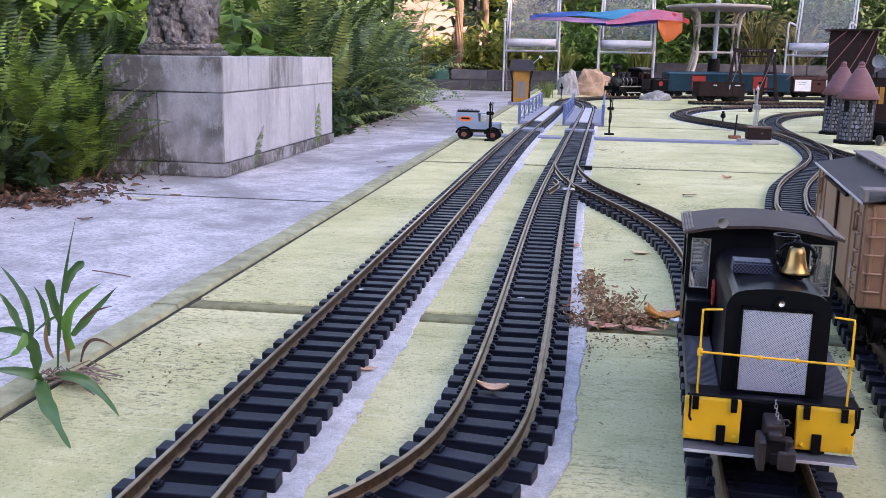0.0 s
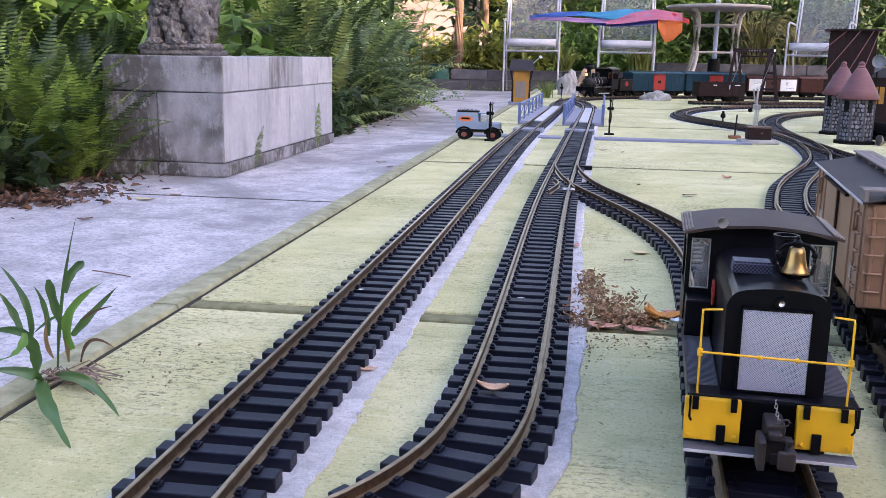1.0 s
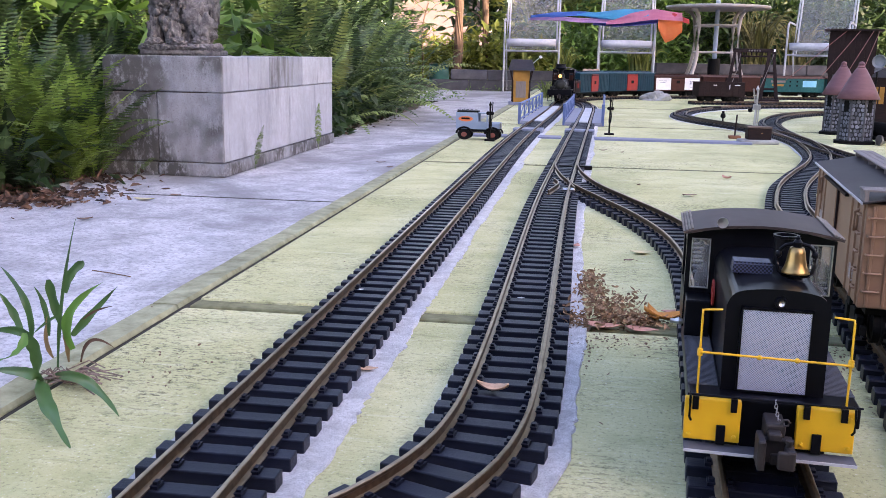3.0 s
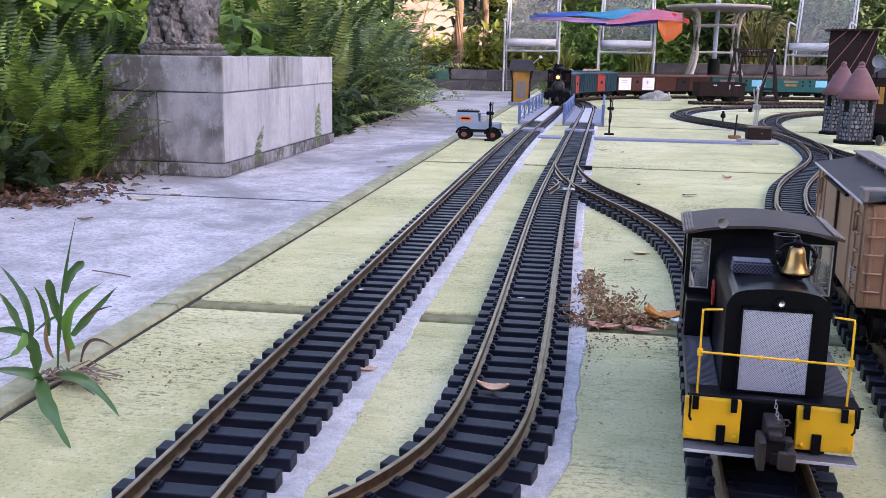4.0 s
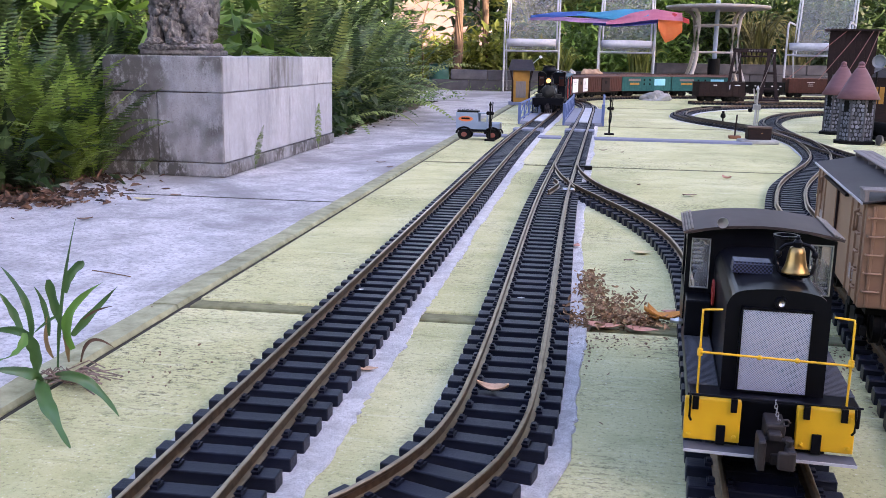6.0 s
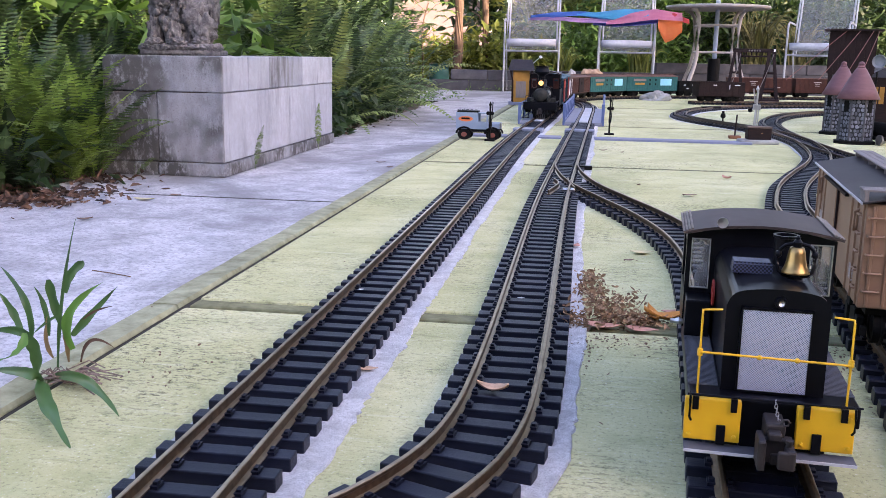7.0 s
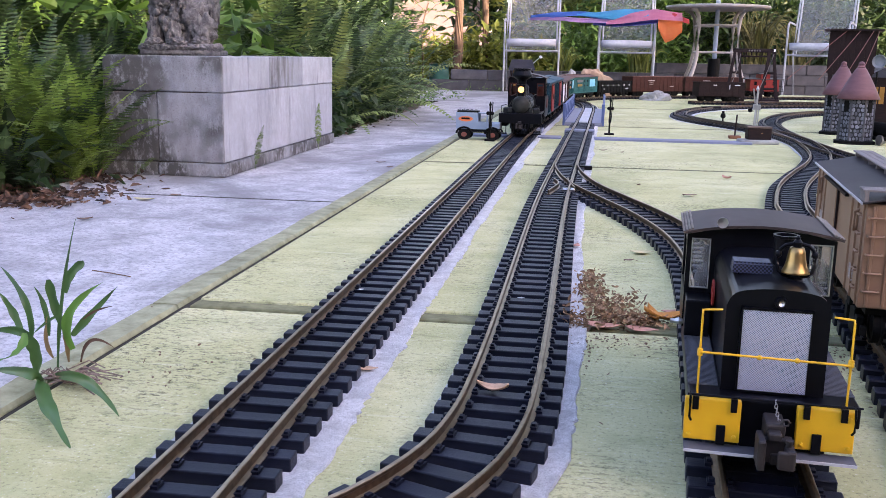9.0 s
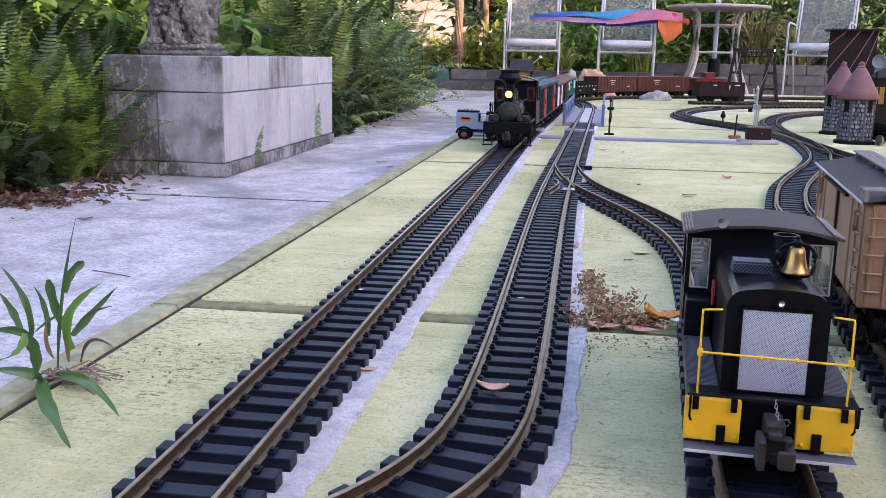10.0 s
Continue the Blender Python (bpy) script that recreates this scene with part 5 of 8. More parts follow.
def tender():
    e = thing("tender", None, "black toy tender with a round red emblem", "model tender", "moving train")
    bm = nb()
    box(bm, (-0.052, -0.062, 0.050), (0.052, 0.062, 0.118), 0.004)
    part("tank", bm, M["black"], e)
    for s in (-1, 1):
        bm = nb()
        lathe(bm, [(0.015, 0), (0.015, 0.001), (0.0001, 0.001)], 20, pose(s * 0.0522, 0.0, 0.092, 0, s * 90, 0))
        part("emblem", bm, M["red"], e, "round red emblem")
    bm = nb()
    for k in range(40):
        a, b, c = random.uniform(-0.045, 0.045), random.uniform(-0.055, 0.055), random.uniform(0.004, 0.009)
        box(bm, (a - c, b - c, 0.112), (a + c, b + c, 0.118 + c), 0.002)
    part("coal", bm, M["black_matt"], e, "heap of coal")
    bogie(e, -0.036, 0.042)
    bogie(e, 0.036, 0.042)
    return e


def covered_car(name, ln, z1, body, roof, label, category, door=None, panels=(), half=0.050):
    """A boxcar or reefer: boarded body, doors, printed panels, ridged roof with a walk, bogies."""
    c = thing(name, None, label, category, "moving train")
    h = ln / 2
    bm = nb()
    box(bm, (-half, -h, 0.050), (half, h, z1), 0.001)
    b = part("body", bm, M[body], c)
    bm = nb()
    for s in (-1, 1):
        n = int(ln / 0.02)
        for k in range(n + 1):
            y = -h + ln * k / n
            box(bm, (s * half - 0.0012, y - 0.0012, 0.051), (s * half + 0.0012, y + 0.0012, z1 - 0.001))
        box(bm, (s * half - 0.002, -h, z1 - 0.007), (s * half + 0.002, h, z1 - 0.001))
        box(bm, (s * half - 0.002, -h, 0.050), (s * half + 0.002, h, 0.056))
    part("rib", bm, M[body], b)
    if door:
        for s in (-1, 1):
            bm = nb()
            box(bm, (s * (half + 0.002) - 0.0025, -0.046, 0.053), (s * (half + 0.002) + 0.0025, 0.046, z1 - 0.004), 0.001)
            d = part("door", bm, M[door], b, "contrasting sliding door")
            bm = nb()
            box(bm, (s * (half + 0.0045) - 0.001, -0.012, 0.095), (s * (half + 0.0045) + 0.001, 0.012, 0.112))
            box(bm, (s * (half + 0.0045) - 0.001, -0.046, z1 - 0.010), (s * (half + 0.0045) + 0.001, 0.046, z1 - 0.006))
            part("latch", bm, M["black_matt"], d)
    for y0, y1, z0, zz, mat in panels:
        for s in (-1, 1):
            bm = nb()
            a, e2 = (y0, y1)
            box(bm, (s * (half + 0.0015) - 0.001, a, z0), (s * (half + 0.0015) + 0.001, e2, zz))
            part("panel", bm, M[mat], b)
    bm = nb()
    prism(bm, [(-half - 0.005, z1), (-half - 0.005, z1 + 0.003), (0, z1 + 0.013), (half + 0.005, z1 + 0.003), (half + 0.005, z1)], -h - 0.004, h + 0.004)
    r = part("roof", bm, M[roof], c)
    bm = nb()
    box(bm, (-0.012, -h - 0.004, z1 + 0.0135), (0.012, h + 0.004, z1 + 0.0155))
    for k in range(9):
        y = -h + ln * (k + 0.5) / 9
        box(bm, (-0.010, y - 0.002, z1 + 0.009), (0.010, y + 0.002, z1 + 0.0145))
    part("roof_walk", bm, M[roof], r)
    bm = nb()
    for k in range(5):
        z = 0.060 + k * 0.017
        for s in (-1, 1):
            tube(bm, [(s * 0.015, -h, z), (s * 0.015, -h - 0.004, z), (s * 0.040, -h - 0.004, z), (s * 0.040, -h, z)], 0.0009, 5)
    part("ladder", bm, M[body], b)
    bm = nb()
    box(bm, (-0.036, -h + 0.01, 0.040), (0.036, h - 0.01, 0.051))
    box(bm, (-0.018, -0.05, 0.026), (0.018, 0.05, 0.041), 0.002)
    part("underframe", bm, M["black_matt"], c)
    bogie(c, -h + 0.065)
    bogie(c, h - 0.065)
    coupler(c, -h, -1)
    coupler(c, h, 1)
    return c


def open_car(ln, z1, mat, label, marks, top=None, parked=None):
    c = thing("gondola", parked, label, "model gondola", "" if parked else "moving train")
    h, half = ln / 2, 0.049
    bm = nb()
    for s in (-1, 1):
        box(bm, (s * half - 0.002, -h, 0.050), (s * half + 0.002, h, z1), 0.0006)
        box(bm, (-half, s * (h - 0.002) - 0.002, 0.050), (half, s * (h - 0.002) + 0.002, z1), 0.0006)
    box(bm, (-half, -h, 0.046), (half, h, 0.054))
    b = part("body", bm, M[mat], c)
    bm = nb()
    n = max(6, int(ln / 0.03))
    for s in (-1, 1):
        for k in range(n + 1):
            y = -h + 0.003 + (ln - 0.006) * k / n
            box(bm, (s * (half + 0.003) - 0.0015, y - 0.002, 0.047), (s * (half + 0.003) + 0.0015, y + 0.002, z1 - 0.001))
    part("stake", bm, M[mat], b)
    bm = nb()
    for s in (-1, 1):
        box(bm, (s * (half + 0.001) - 0.004, -h - 0.002, z1 - 0.002), (s * (half + 0.001) + 0.004, h + 0.002, z1 + 0.0015), 0.0006)
        box(bm, (-half, s * h - 0.003, z1 - 0.002), (half, s * h + 0.003, z1 + 0.0012), 0.0006)
    part("rim", bm, M[top or mat], b)
    if marks:
        bm = nb()
        for y, z, w, hh in marks:
            for s in (-1, 1):
                box(bm, (s * (half + 0.0048) - 0.0006, y, z), (s * (half + 0.0048) + 0.0006, y + w, z + hh))
        part("marking", bm, M["faded"] if mat == "oxide" else M["white"], b, "small white marking bars")
    bm = nb()
    box(bm, (-0.036, -h + 0.01, 0.040), (0.036, h - 0.01, 0.047))
    part("underframe", bm, M["black_matt"], c)
    bogie(c, -h + 0.06)
    bogie(c, h - 0.06)
    coupler(c, -h, -1)
    coupler(c, h, 1)
    return c


def caboose():
    c = thing("caboose", None, "red toy caboose with a raised cupola and dark roof", "model caboose", "moving train")
    bm = nb()
    box(bm, (-0.047, -0.095, 0.052), (0.047, 0.095, 0.125), 0.001)
    box(bm, (-0.040, -0.025, 0.130), (0.040, 0.035, 0.158), 0.001)
    b = part("body", bm, M["red"], c)
    for s in (-1, 1):
        for y in (-0.06, 0.0, 0.06):
            bm = nb()
            box(bm, (s * 0.0475 - 0.001, y - 0.009, 0.090), (s * 0.0475 + 0.001, y + 0.009, 0.112))
            w = part("window", bm, M["black"], b, "dark window")
    bm = nb()
    prism(bm, [(-0.053, 0.125), (-0.053, 0.128), (0, 0.136), (0.053, 0.128), (0.053, 0.125)], -0.125, 0.125)
    prism(bm, [(-0.044, 0.158), (-0.044, 0.160), (0, 0.164), (0.044, 0.160), (0.044, 0.158)], -0.030, 0.040)
    part("roof", bm, M["roof_grey"], c)
    bm = nb()
    box(bm, (-0.046, -0.125, 0.048), (0.046, 0.125, 0.053))
    for s in (-1, 1):
        for x in (-0.044, -0.02, 0.02, 0.044):
            tube(bm, [(x, s * 0.122, 0.052), (x, s * 0.122, 0.126 if abs(x) > 0.03 else 0.082)], 0.0012, 5)
        tube(bm, [(-0.044, s * 0.122, 0.082), (0.044, s * 0.122, 0.082)], 0.0012, 5)
    part("platform", bm, M["black_matt"], c)
    bogie(c, -0.07)
    bogie(c, 0.07)
    return c


TRAIN = []   # (thing, distance of its middle behind the front, length between bogies)


def train():
    white = [(-0.155, -0.050, 0.056, 0.128, "white"), (0.050, 0.155, 0.056, 0.128, "white"), (-0.135, -0.08, 0.108, 0.112, "slate"), (-0.13, -0.09, 0.098, 0.101, "slate"), (0.085, 0.10, 0.09, 0.11, "slate"), (0.09, 0.14, 0.07, 0.073, "slate")]
    cold = [(0.060, 0.150, 0.082, 0.122, "lightblue"), (-0.150, -0.055, 0.108, 0.122, "walk"), (-0.140, -0.065, 0.086, 0.098, "ochre"), (-0.028, -0.018, 0.11, 0.12, "black"), (-0.028, -0.018, 0.085, 0.095, "black"),
            (0.018, 0.028, 0.11, 0.12, "black"), (0.018, 0.028, 0.085, 0.095, "black")]
    dots = [(-0.14 + k * 0.055, 0.083, 0.012, 0.005) for k in range(6)] + [(0.10, 0.062, 0.03, 0.006), (-0.12, 0.062, 0.012, 0.005)]
    few = [(-0.08, 0.110, 0.05, 0.005), (-0.07, 0.100, 0.03, 0.004), (0.09, 0.075, 0.03, 0.005), (-0.07, 0.088, 0.03, 0.004)]
    made = [(steam_locomotive(), 0.285, 0.13), (tender(), 0.115, 0.07),
            (covered_car("boxcar", 0.40, 0.153, "teal", "teal_roof", "dark teal toy boxcar with a red sliding door", "model boxcar", "red"), 0.40, 0.27),
            (covered_car("boxcar", 0.40, 0.153, "teal", "teal_roof", "dark teal toy boxcar with a red sliding door", "model boxcar", "red"), 0.40, 0.27),
            (covered_car("boxcar", 0.325, 0.135, "oxide", "oxide", "brown toy boxcar with large white side panels", "model boxcar", "oxide", white), 0.325, 0.20),
            (covered_car("boxcar", 0.385, 0.135, "oxide", "oxide_top", "oxide brown toy boxcar with a dark door", "model boxcar", "brown"), 0.385, 0.26),
            (covered_car("reefer", 0.40, 0.135, "reefer", "oxide_top", "sea green toy refrigerator car with a light blue panel", "model reefer", None, cold), 0.40, 0.27),
            (covered_car("reefer", 0.40, 0.135, "reefer", "oxide_top", "sea green toy refrigerator car with a light blue panel", "model reefer", None, cold), 0.40, 0.27),
            (open_car(0.345, 0.108, "black_matt", "low black toy gondola with small white markings", dots), 0.345, 0.22),
            (open_car(0.395, 0.135, "oxide", "high oxide brown toy gondola with white markings", few, "oxide_top"), 0.395, 0.27),
            (open_car(0.395, 0.135, "oxide", "high oxide brown toy gondola with white markings", few, "oxide_top"), 0.395, 0.27),
            (caboose(), 0.25, 0.14)]
    s = 0.0
    for ob, ln, base in made:
        TRAIN.append((ob, s + ln / 2, base))
        s += ln + 0.024
    return made


FRONT = [(0.0, 3.50), (1.0, 3.20), (2.5, 2.71), (4.0, 2.20), (5.5, 1.68), (7.5, 0.93), (10.0, 0.0)]
START = MAIN.run[next(i for i, q in enumerate(MAIN.pts) if q.y > 2.40)]


def front_at(t):
    for (a, sa), (b, sb) in zip(FRONT, FRONT[1:]):
        if t <= b:
            return START + sa + (sb - sa) * (t - a) / (b - a)
    return START


def motions():
    for ob, back, base in TRAIN:
        rows = []
        for k in range(0, 41):
            t = k * 0.25
            s = front_at(t) + back
            a, _ = MAIN.at(s - base / 2)
            b, _ = MAIN.at(s + base / 2)
            c, d = (a + b) / 2, (b - a).normalized()
            rows.append((t, pose(c.x, c.y, 0, 0, 0, heading(d))))
        walk(ob, rows)
    for w, x, y in DRIVERS:
        walk(w, [(k * 0.1, pose(x, y, RAIL_TOP + 0.0265, math.degrees((front_at(k * 0.1) - START) / 0.0265) % 360, 0, 0)) for k in range(101)])


train()


# ---------------------------------------------------------------- line-side things
M["lilac"] = grained("lilac_cloth", (0.50, 0.30, 0.55), (0.60, 0.38, 0.64), 20.0, 0.7)
M["cyan"] = grained("cyan_cloth", (0.05, 0.42, 0.70), (0.10, 0.52, 0.78), 20.0, 0.7)
M["blue_cloth"] = grained("blue_cloth", (0.05, 0.08, 0.42), (0.09, 0.13, 0.52), 20.0, 0.7)
M["midblue"] = grained("mid_blue_cloth", (0.06, 0.20, 0.62), (0.10, 0.28, 0.70), 20.0, 0.7)
M["pink"] = grained("pink_cloth", (0.70, 0.24, 0.38), (0.80, 0.34, 0.48), 20.0, 0.7)
M["redcloth"] = grained("red_cloth", (0.58, 0.05, 0.07), (0.68, 0.10, 0.12), 20.0, 0.7)
M["orangecloth"] = grained("orange_cloth", (0.80, 0.20, 0.05), (0.85, 0.28, 0.08), 20.0, 0.7)
M["tube"] = grained("cream_metal_tube", (0.33, 0.295, 0.26), (0.45, 0.41, 0.37), 30.0, 0.4)
M["white_tube"] = grained("white_metal_tube", (0.40, 0.41, 0.43), (0.52, 0.53, 0.55), 30.0, 0.4)
M["bluepole"] = grained("pale_blue_pole", (0.25, 0.32, 0.42), (0.34, 0.41, 0.50), 30.0, 0.4)
M["redrod"] = grained("dull_red_rod", (0.16, 0.05, 0.04), (0.25, 0.09, 0.07), 60.0, 0.6)


def bridge(line, s0, s1, sides, label):
    """A flat girder bridge: dark sill, white deck boards, walkways and lattice railings."""
    b = thing("bridge", None, label, "model bridge", "twin track bridges")

    def band(o0, o1, z0, z1, a=s0, e=s1):
        bm = nb()
        rows = []
        for i in range(13):
            p, d = line.at(a + (e - a) * i / 12)
            sd = Vector((d.y, -d.x, 0))
            rows.append([bm.verts.new(p + sd * o + Vector((0, 0, z))) for o, z in ((o0, z0), (o1, z0), (o1, z1), (o0, z1))])
        for u, v in zip(rows, rows[1:]):
            for k in range(4):
                bm.faces.new((u[k], u[(k + 1) % 4], v[(k + 1) % 4], v[k]))
        bm.faces.new(rows[0])
        bm.faces.new(rows[-1])
        bmesh.ops.recalc_face_normals(bm, faces=bm.faces)
        return bm

    n = 9
    for k in range(n):
        a, e = s0 + (s1 - s0) * k / n + 0.002, s0 + (s1 - s0) * (k + 1) / n - 0.002
        part("deck_board", band(-0.016, 0.016, 0.012, 0.0155, a, e), M["deck"], b, "white board between the rails")
    for sg in sides:
        part("walkway", band(min(sg * 0.030, sg * 0.066), max(sg * 0.030, sg * 0.066), 0.006, 0.0125), M["deck2"], b, "pale blue walkway")
        part("sill", band(min(sg * 0.028, sg * 0.068), max(sg * 0.028, sg * 0.068), 0.0, 0.0058, s0 - 0.006, s1 + 0.006), M["slate"], b, "slate blue sill")
        n = 7
        rail_pts = [[], []]
        for i in range(n):
            p, d = line.at(s0 + 0.01 + (s1 - s0 - 0.02) * i / (n - 1))
            q = p + Vector((d.y, -d.x, 0)) * (sg * 0.069)
            h = 0.078
            bm = nb()
            w = 0.005 if i in (0, n - 1) else 0.003
            box(bm, (-w, -w * 1.4, 0.0), (w, w * 1.4, h), 0.0006)
            ob = part("railing_post", bm, M["blue_rail"], b)
            ob.matrix_basis = pose(q.x, q.y, 0, 0, 0, heading(d))
            rail_pts[0].append(q + Vector((0, 0, h - 0.004)))
            rail_pts[1].append(q + Vector((0, 0, 0.018)))
        bm = nb()
        for r in rail_pts:
            tube(bm, r, 0.0042, 4)
        part("railing", bm, M["blue_rail"], b, "blue painted railing")
        bm = nb()
        for u, v in zip(rail_pts[1], rail_pts[0][1:]):
            tube(bm, [u, v], 0.0022, 4)
        part("railing_brace", bm, M["blue_rail"], b)
    return b


M["deck2"] = grained("pale_blue_walkway", (0.21, 0.23, 0.30), (0.33, 0.36, 0.44), 80.0, 0.7)


def s_of(line, y):
    return line.run[next(i for i, q in enumerate(line.pts) if q.y > y)]


def crossing_plates():
    for line, y in ((MAIN, 3.08), (SIDE, 3.09)):
        p, d = line.at(s_of(line, y))
        c = thing("crossing_plate", pose(p.x, p.y, 0, 0, 0, heading(d)), "pale grey plate set across the track between its rails", "crossing plate", "crossing plates")
        for x0, x1 in ((-0.047, -0.028), (-0.018, 0.018), (0.028, 0.047)):
            bm = nb()
            box(bm, (x0, -0.035, 0.0), (x1, 0.035, 0.0150), 0.001)
            part("plate", bm, M["deck2"], c)


def cover_strip():
    for x0, x1 in ((-0.372, -0.246), (-0.150, -0.080), (0.018, 0.475)):
        bm = nb()
        box(bm, (x0, 2.90, -0.002), (x1, 2.965, 0.006), 0.0015, pose(0, -0.03, 0, 0, 0, 0))
        tagged(part("cable_cover", bm, M["slate"], None), "flat slate blue cable cover strip on the patio", "cable cover", "cable cover strips")


def toy_truck():
    c = thing("toy_truck", pose(-0.323, 2.775, 0.0, 0, 0, 86) @ Matrix.Diagonal((1.0, 1.14, 0.92, 1)), "pale blue tin delivery truck with red wheels and orange sign", "toy truck")
    # local: front at -y
    bm = nb()
    prism(bm, [(-0.019, 0.034), (-0.019, 0.086), (0.019, 0.086), (0.019, 0.034)], -0.002, 0.052)
    b = part("van_body", bm, M["truck_blue"], c)
    for s in (-1, 1):
        bm = nb()
        lathe(bm, [(0.011, 0), (0.011, 0.0012), (0.0001, 0.0012)], 20, pose(s * 0.0192, 0.027, 0.066, 0, s * 90, 0) @ Matrix.Diagonal((0.75, 1.7, 1, 1)))
        sgn = part("sign", bm, M["orange"], b, "orange oval sign")
        bm = nb()
        box(bm, (s * 0.0206 - 0.0005, 0.016, 0.064), (s * 0.0206 + 0.0005, 0.038, 0.070))
        part("sign_bar", bm, M["black_matt"], sgn)
    bm = nb()
    box(bm, (-0.0165, -0.004, 0.086), (0.0165, 0.050, 0.091), 0.001)
    for k in range(5):
        tube(bm, [(-0.016, 0.004 + k * 0.011, 0.091), (-0.016, 0.004 + k * 0.011, 0.0945), (0.016, 0.004 + k * 0.011, 0.0945), (0.016, 0.004 + k * 0.011, 0.091)], 0.0009, 5)
    part("roof_rack", bm, M["black_matt"], c, "black roof rack")
    bm = nb()
    for s in (-1, 1):
        box(bm, (s * 0.018 - 0.001, -0.030, 0.034), (s * 0.018 + 0.001, -0.002, 0.056))
        box(bm, (s * 0.018 - 0.001, -0.030, 0.056), (s * 0.018 + 0.001, -0.027, 0.084))
        box(bm, (s * 0.018 - 0.001, -0.006, 0.056), (s * 0.018 + 0.001, -0.002, 0.084))
    box(bm, (-0.019, -0.032, 0.083), (0.019, 0.0, 0.086), 0.001)
    part("cab", bm, M["truck_blue"], c)
    bm = nb()
    prism(bm, [(-0.013, 0.036), (-0.013, 0.052), (-0.009, 0.057), (0.009, 0.057), (0.013, 0.052), (0.013, 0.036)], -0.060, -0.030)
    part("bonnet", bm, M["truck_blue"], c)
    bm = nb()
    box(bm, (-0.012, -0.063, 0.036), (0.012, -0.060, 0.056), 0.001)
    part("radiator", bm, M["steel"], c)
    bm = nb()
    box(bm, (-0.017, -0.058, 0.028), (0.017, 0.050, 0.035), 0.001)
    for s in (-1, 1):
        box(bm, (s * 0.021 - 0.004, -0.030, 0.024), (s * 0.021 + 0.004, 0.010, 0.027), 0.001)
        for y in (-0.044, 0.030):
            arc = [(s * 0.021, y + 0.020 * math.cos(a), 0.020 + 0.020 * math.sin(a)) for a in (k * math.pi / 8 for k in range(9))]
            tube(bm, arc, 0.0028, 5)
    part("chassis", bm, M["black_matt"], c)
    for y in (-0.044, 0.030):
        for s in (-1, 1):
            bm = nb()
            lathe(bm, [(0.0125, -0.003), (0.0165, -0.0035), (0.0172, 0), (0.0165, 0.0035), (0.0125, 0.003)], 20, pose(s * 0.021, y, 0.0172) @ ON_ITS_SIDE)
            w = part("tyre", bm, M["black_matt"], c)
            bm = nb()
            lathe(bm, [(0.0001, -0.0035), (0.005, -0.0035), (0.0128, -0.002), (0.0128, 0.002), (0.005, 0.0035), (0.0001, 0.0035)], 20, pose(s * 0.021, y, 0.0172) @ ON_ITS_SIDE)
            part("rim", bm, M["redrim"], w, "dull red wheel disc")


def crossing_signal(x, y, h, yaw, label):
    c = thing("crossing_signal", pose(x, y, 0, 0, 0, yaw), label, "model signal", "crossing signals")
    bm = nb()
    box(bm, (-0.014, -0.011, 0), (0.014, 0.011, 0.006), 0.001)
    part("base", bm, M["black_matt"], c)
    bm = nb()
    tube(bm, [(0, 0, 0.005), (0, 0, h)], 0.0028, 8)
    lathe(bm, [(0.003, h), (0.0045, h + 0.004), (0.0001, h + 0.014)], 8)
    part("post", bm, M["black_matt"], c)
    bm = nb()
    box(bm, (-0.0035, -0.005, h * 0.35), (0.0035, 0.005, h * 0.50), 0.001)
    lathe(bm, [(0.0055, 0), (0.0055, 0.003), (0.0001, 0.003)], 12, pose(0.006, -0.003, h * 0.80, 90, 0, 0))
    lathe(bm, [(0.0055, 0), (0.0055, 0.003), (0.0001, 0.003)], 12, pose(-0.006, -0.003, h * 0.80, 90, 0, 0))
    part("lamp_head", bm, M["black"], c)
    bm = nb()
    tube(bm, [(0.004, 0, h * 0.40), (0.007, 0, h + 0.012)], 0.0015, 5)
    part("barrier_arm", bm, M["black_matt"], c, "raised barrier arm")


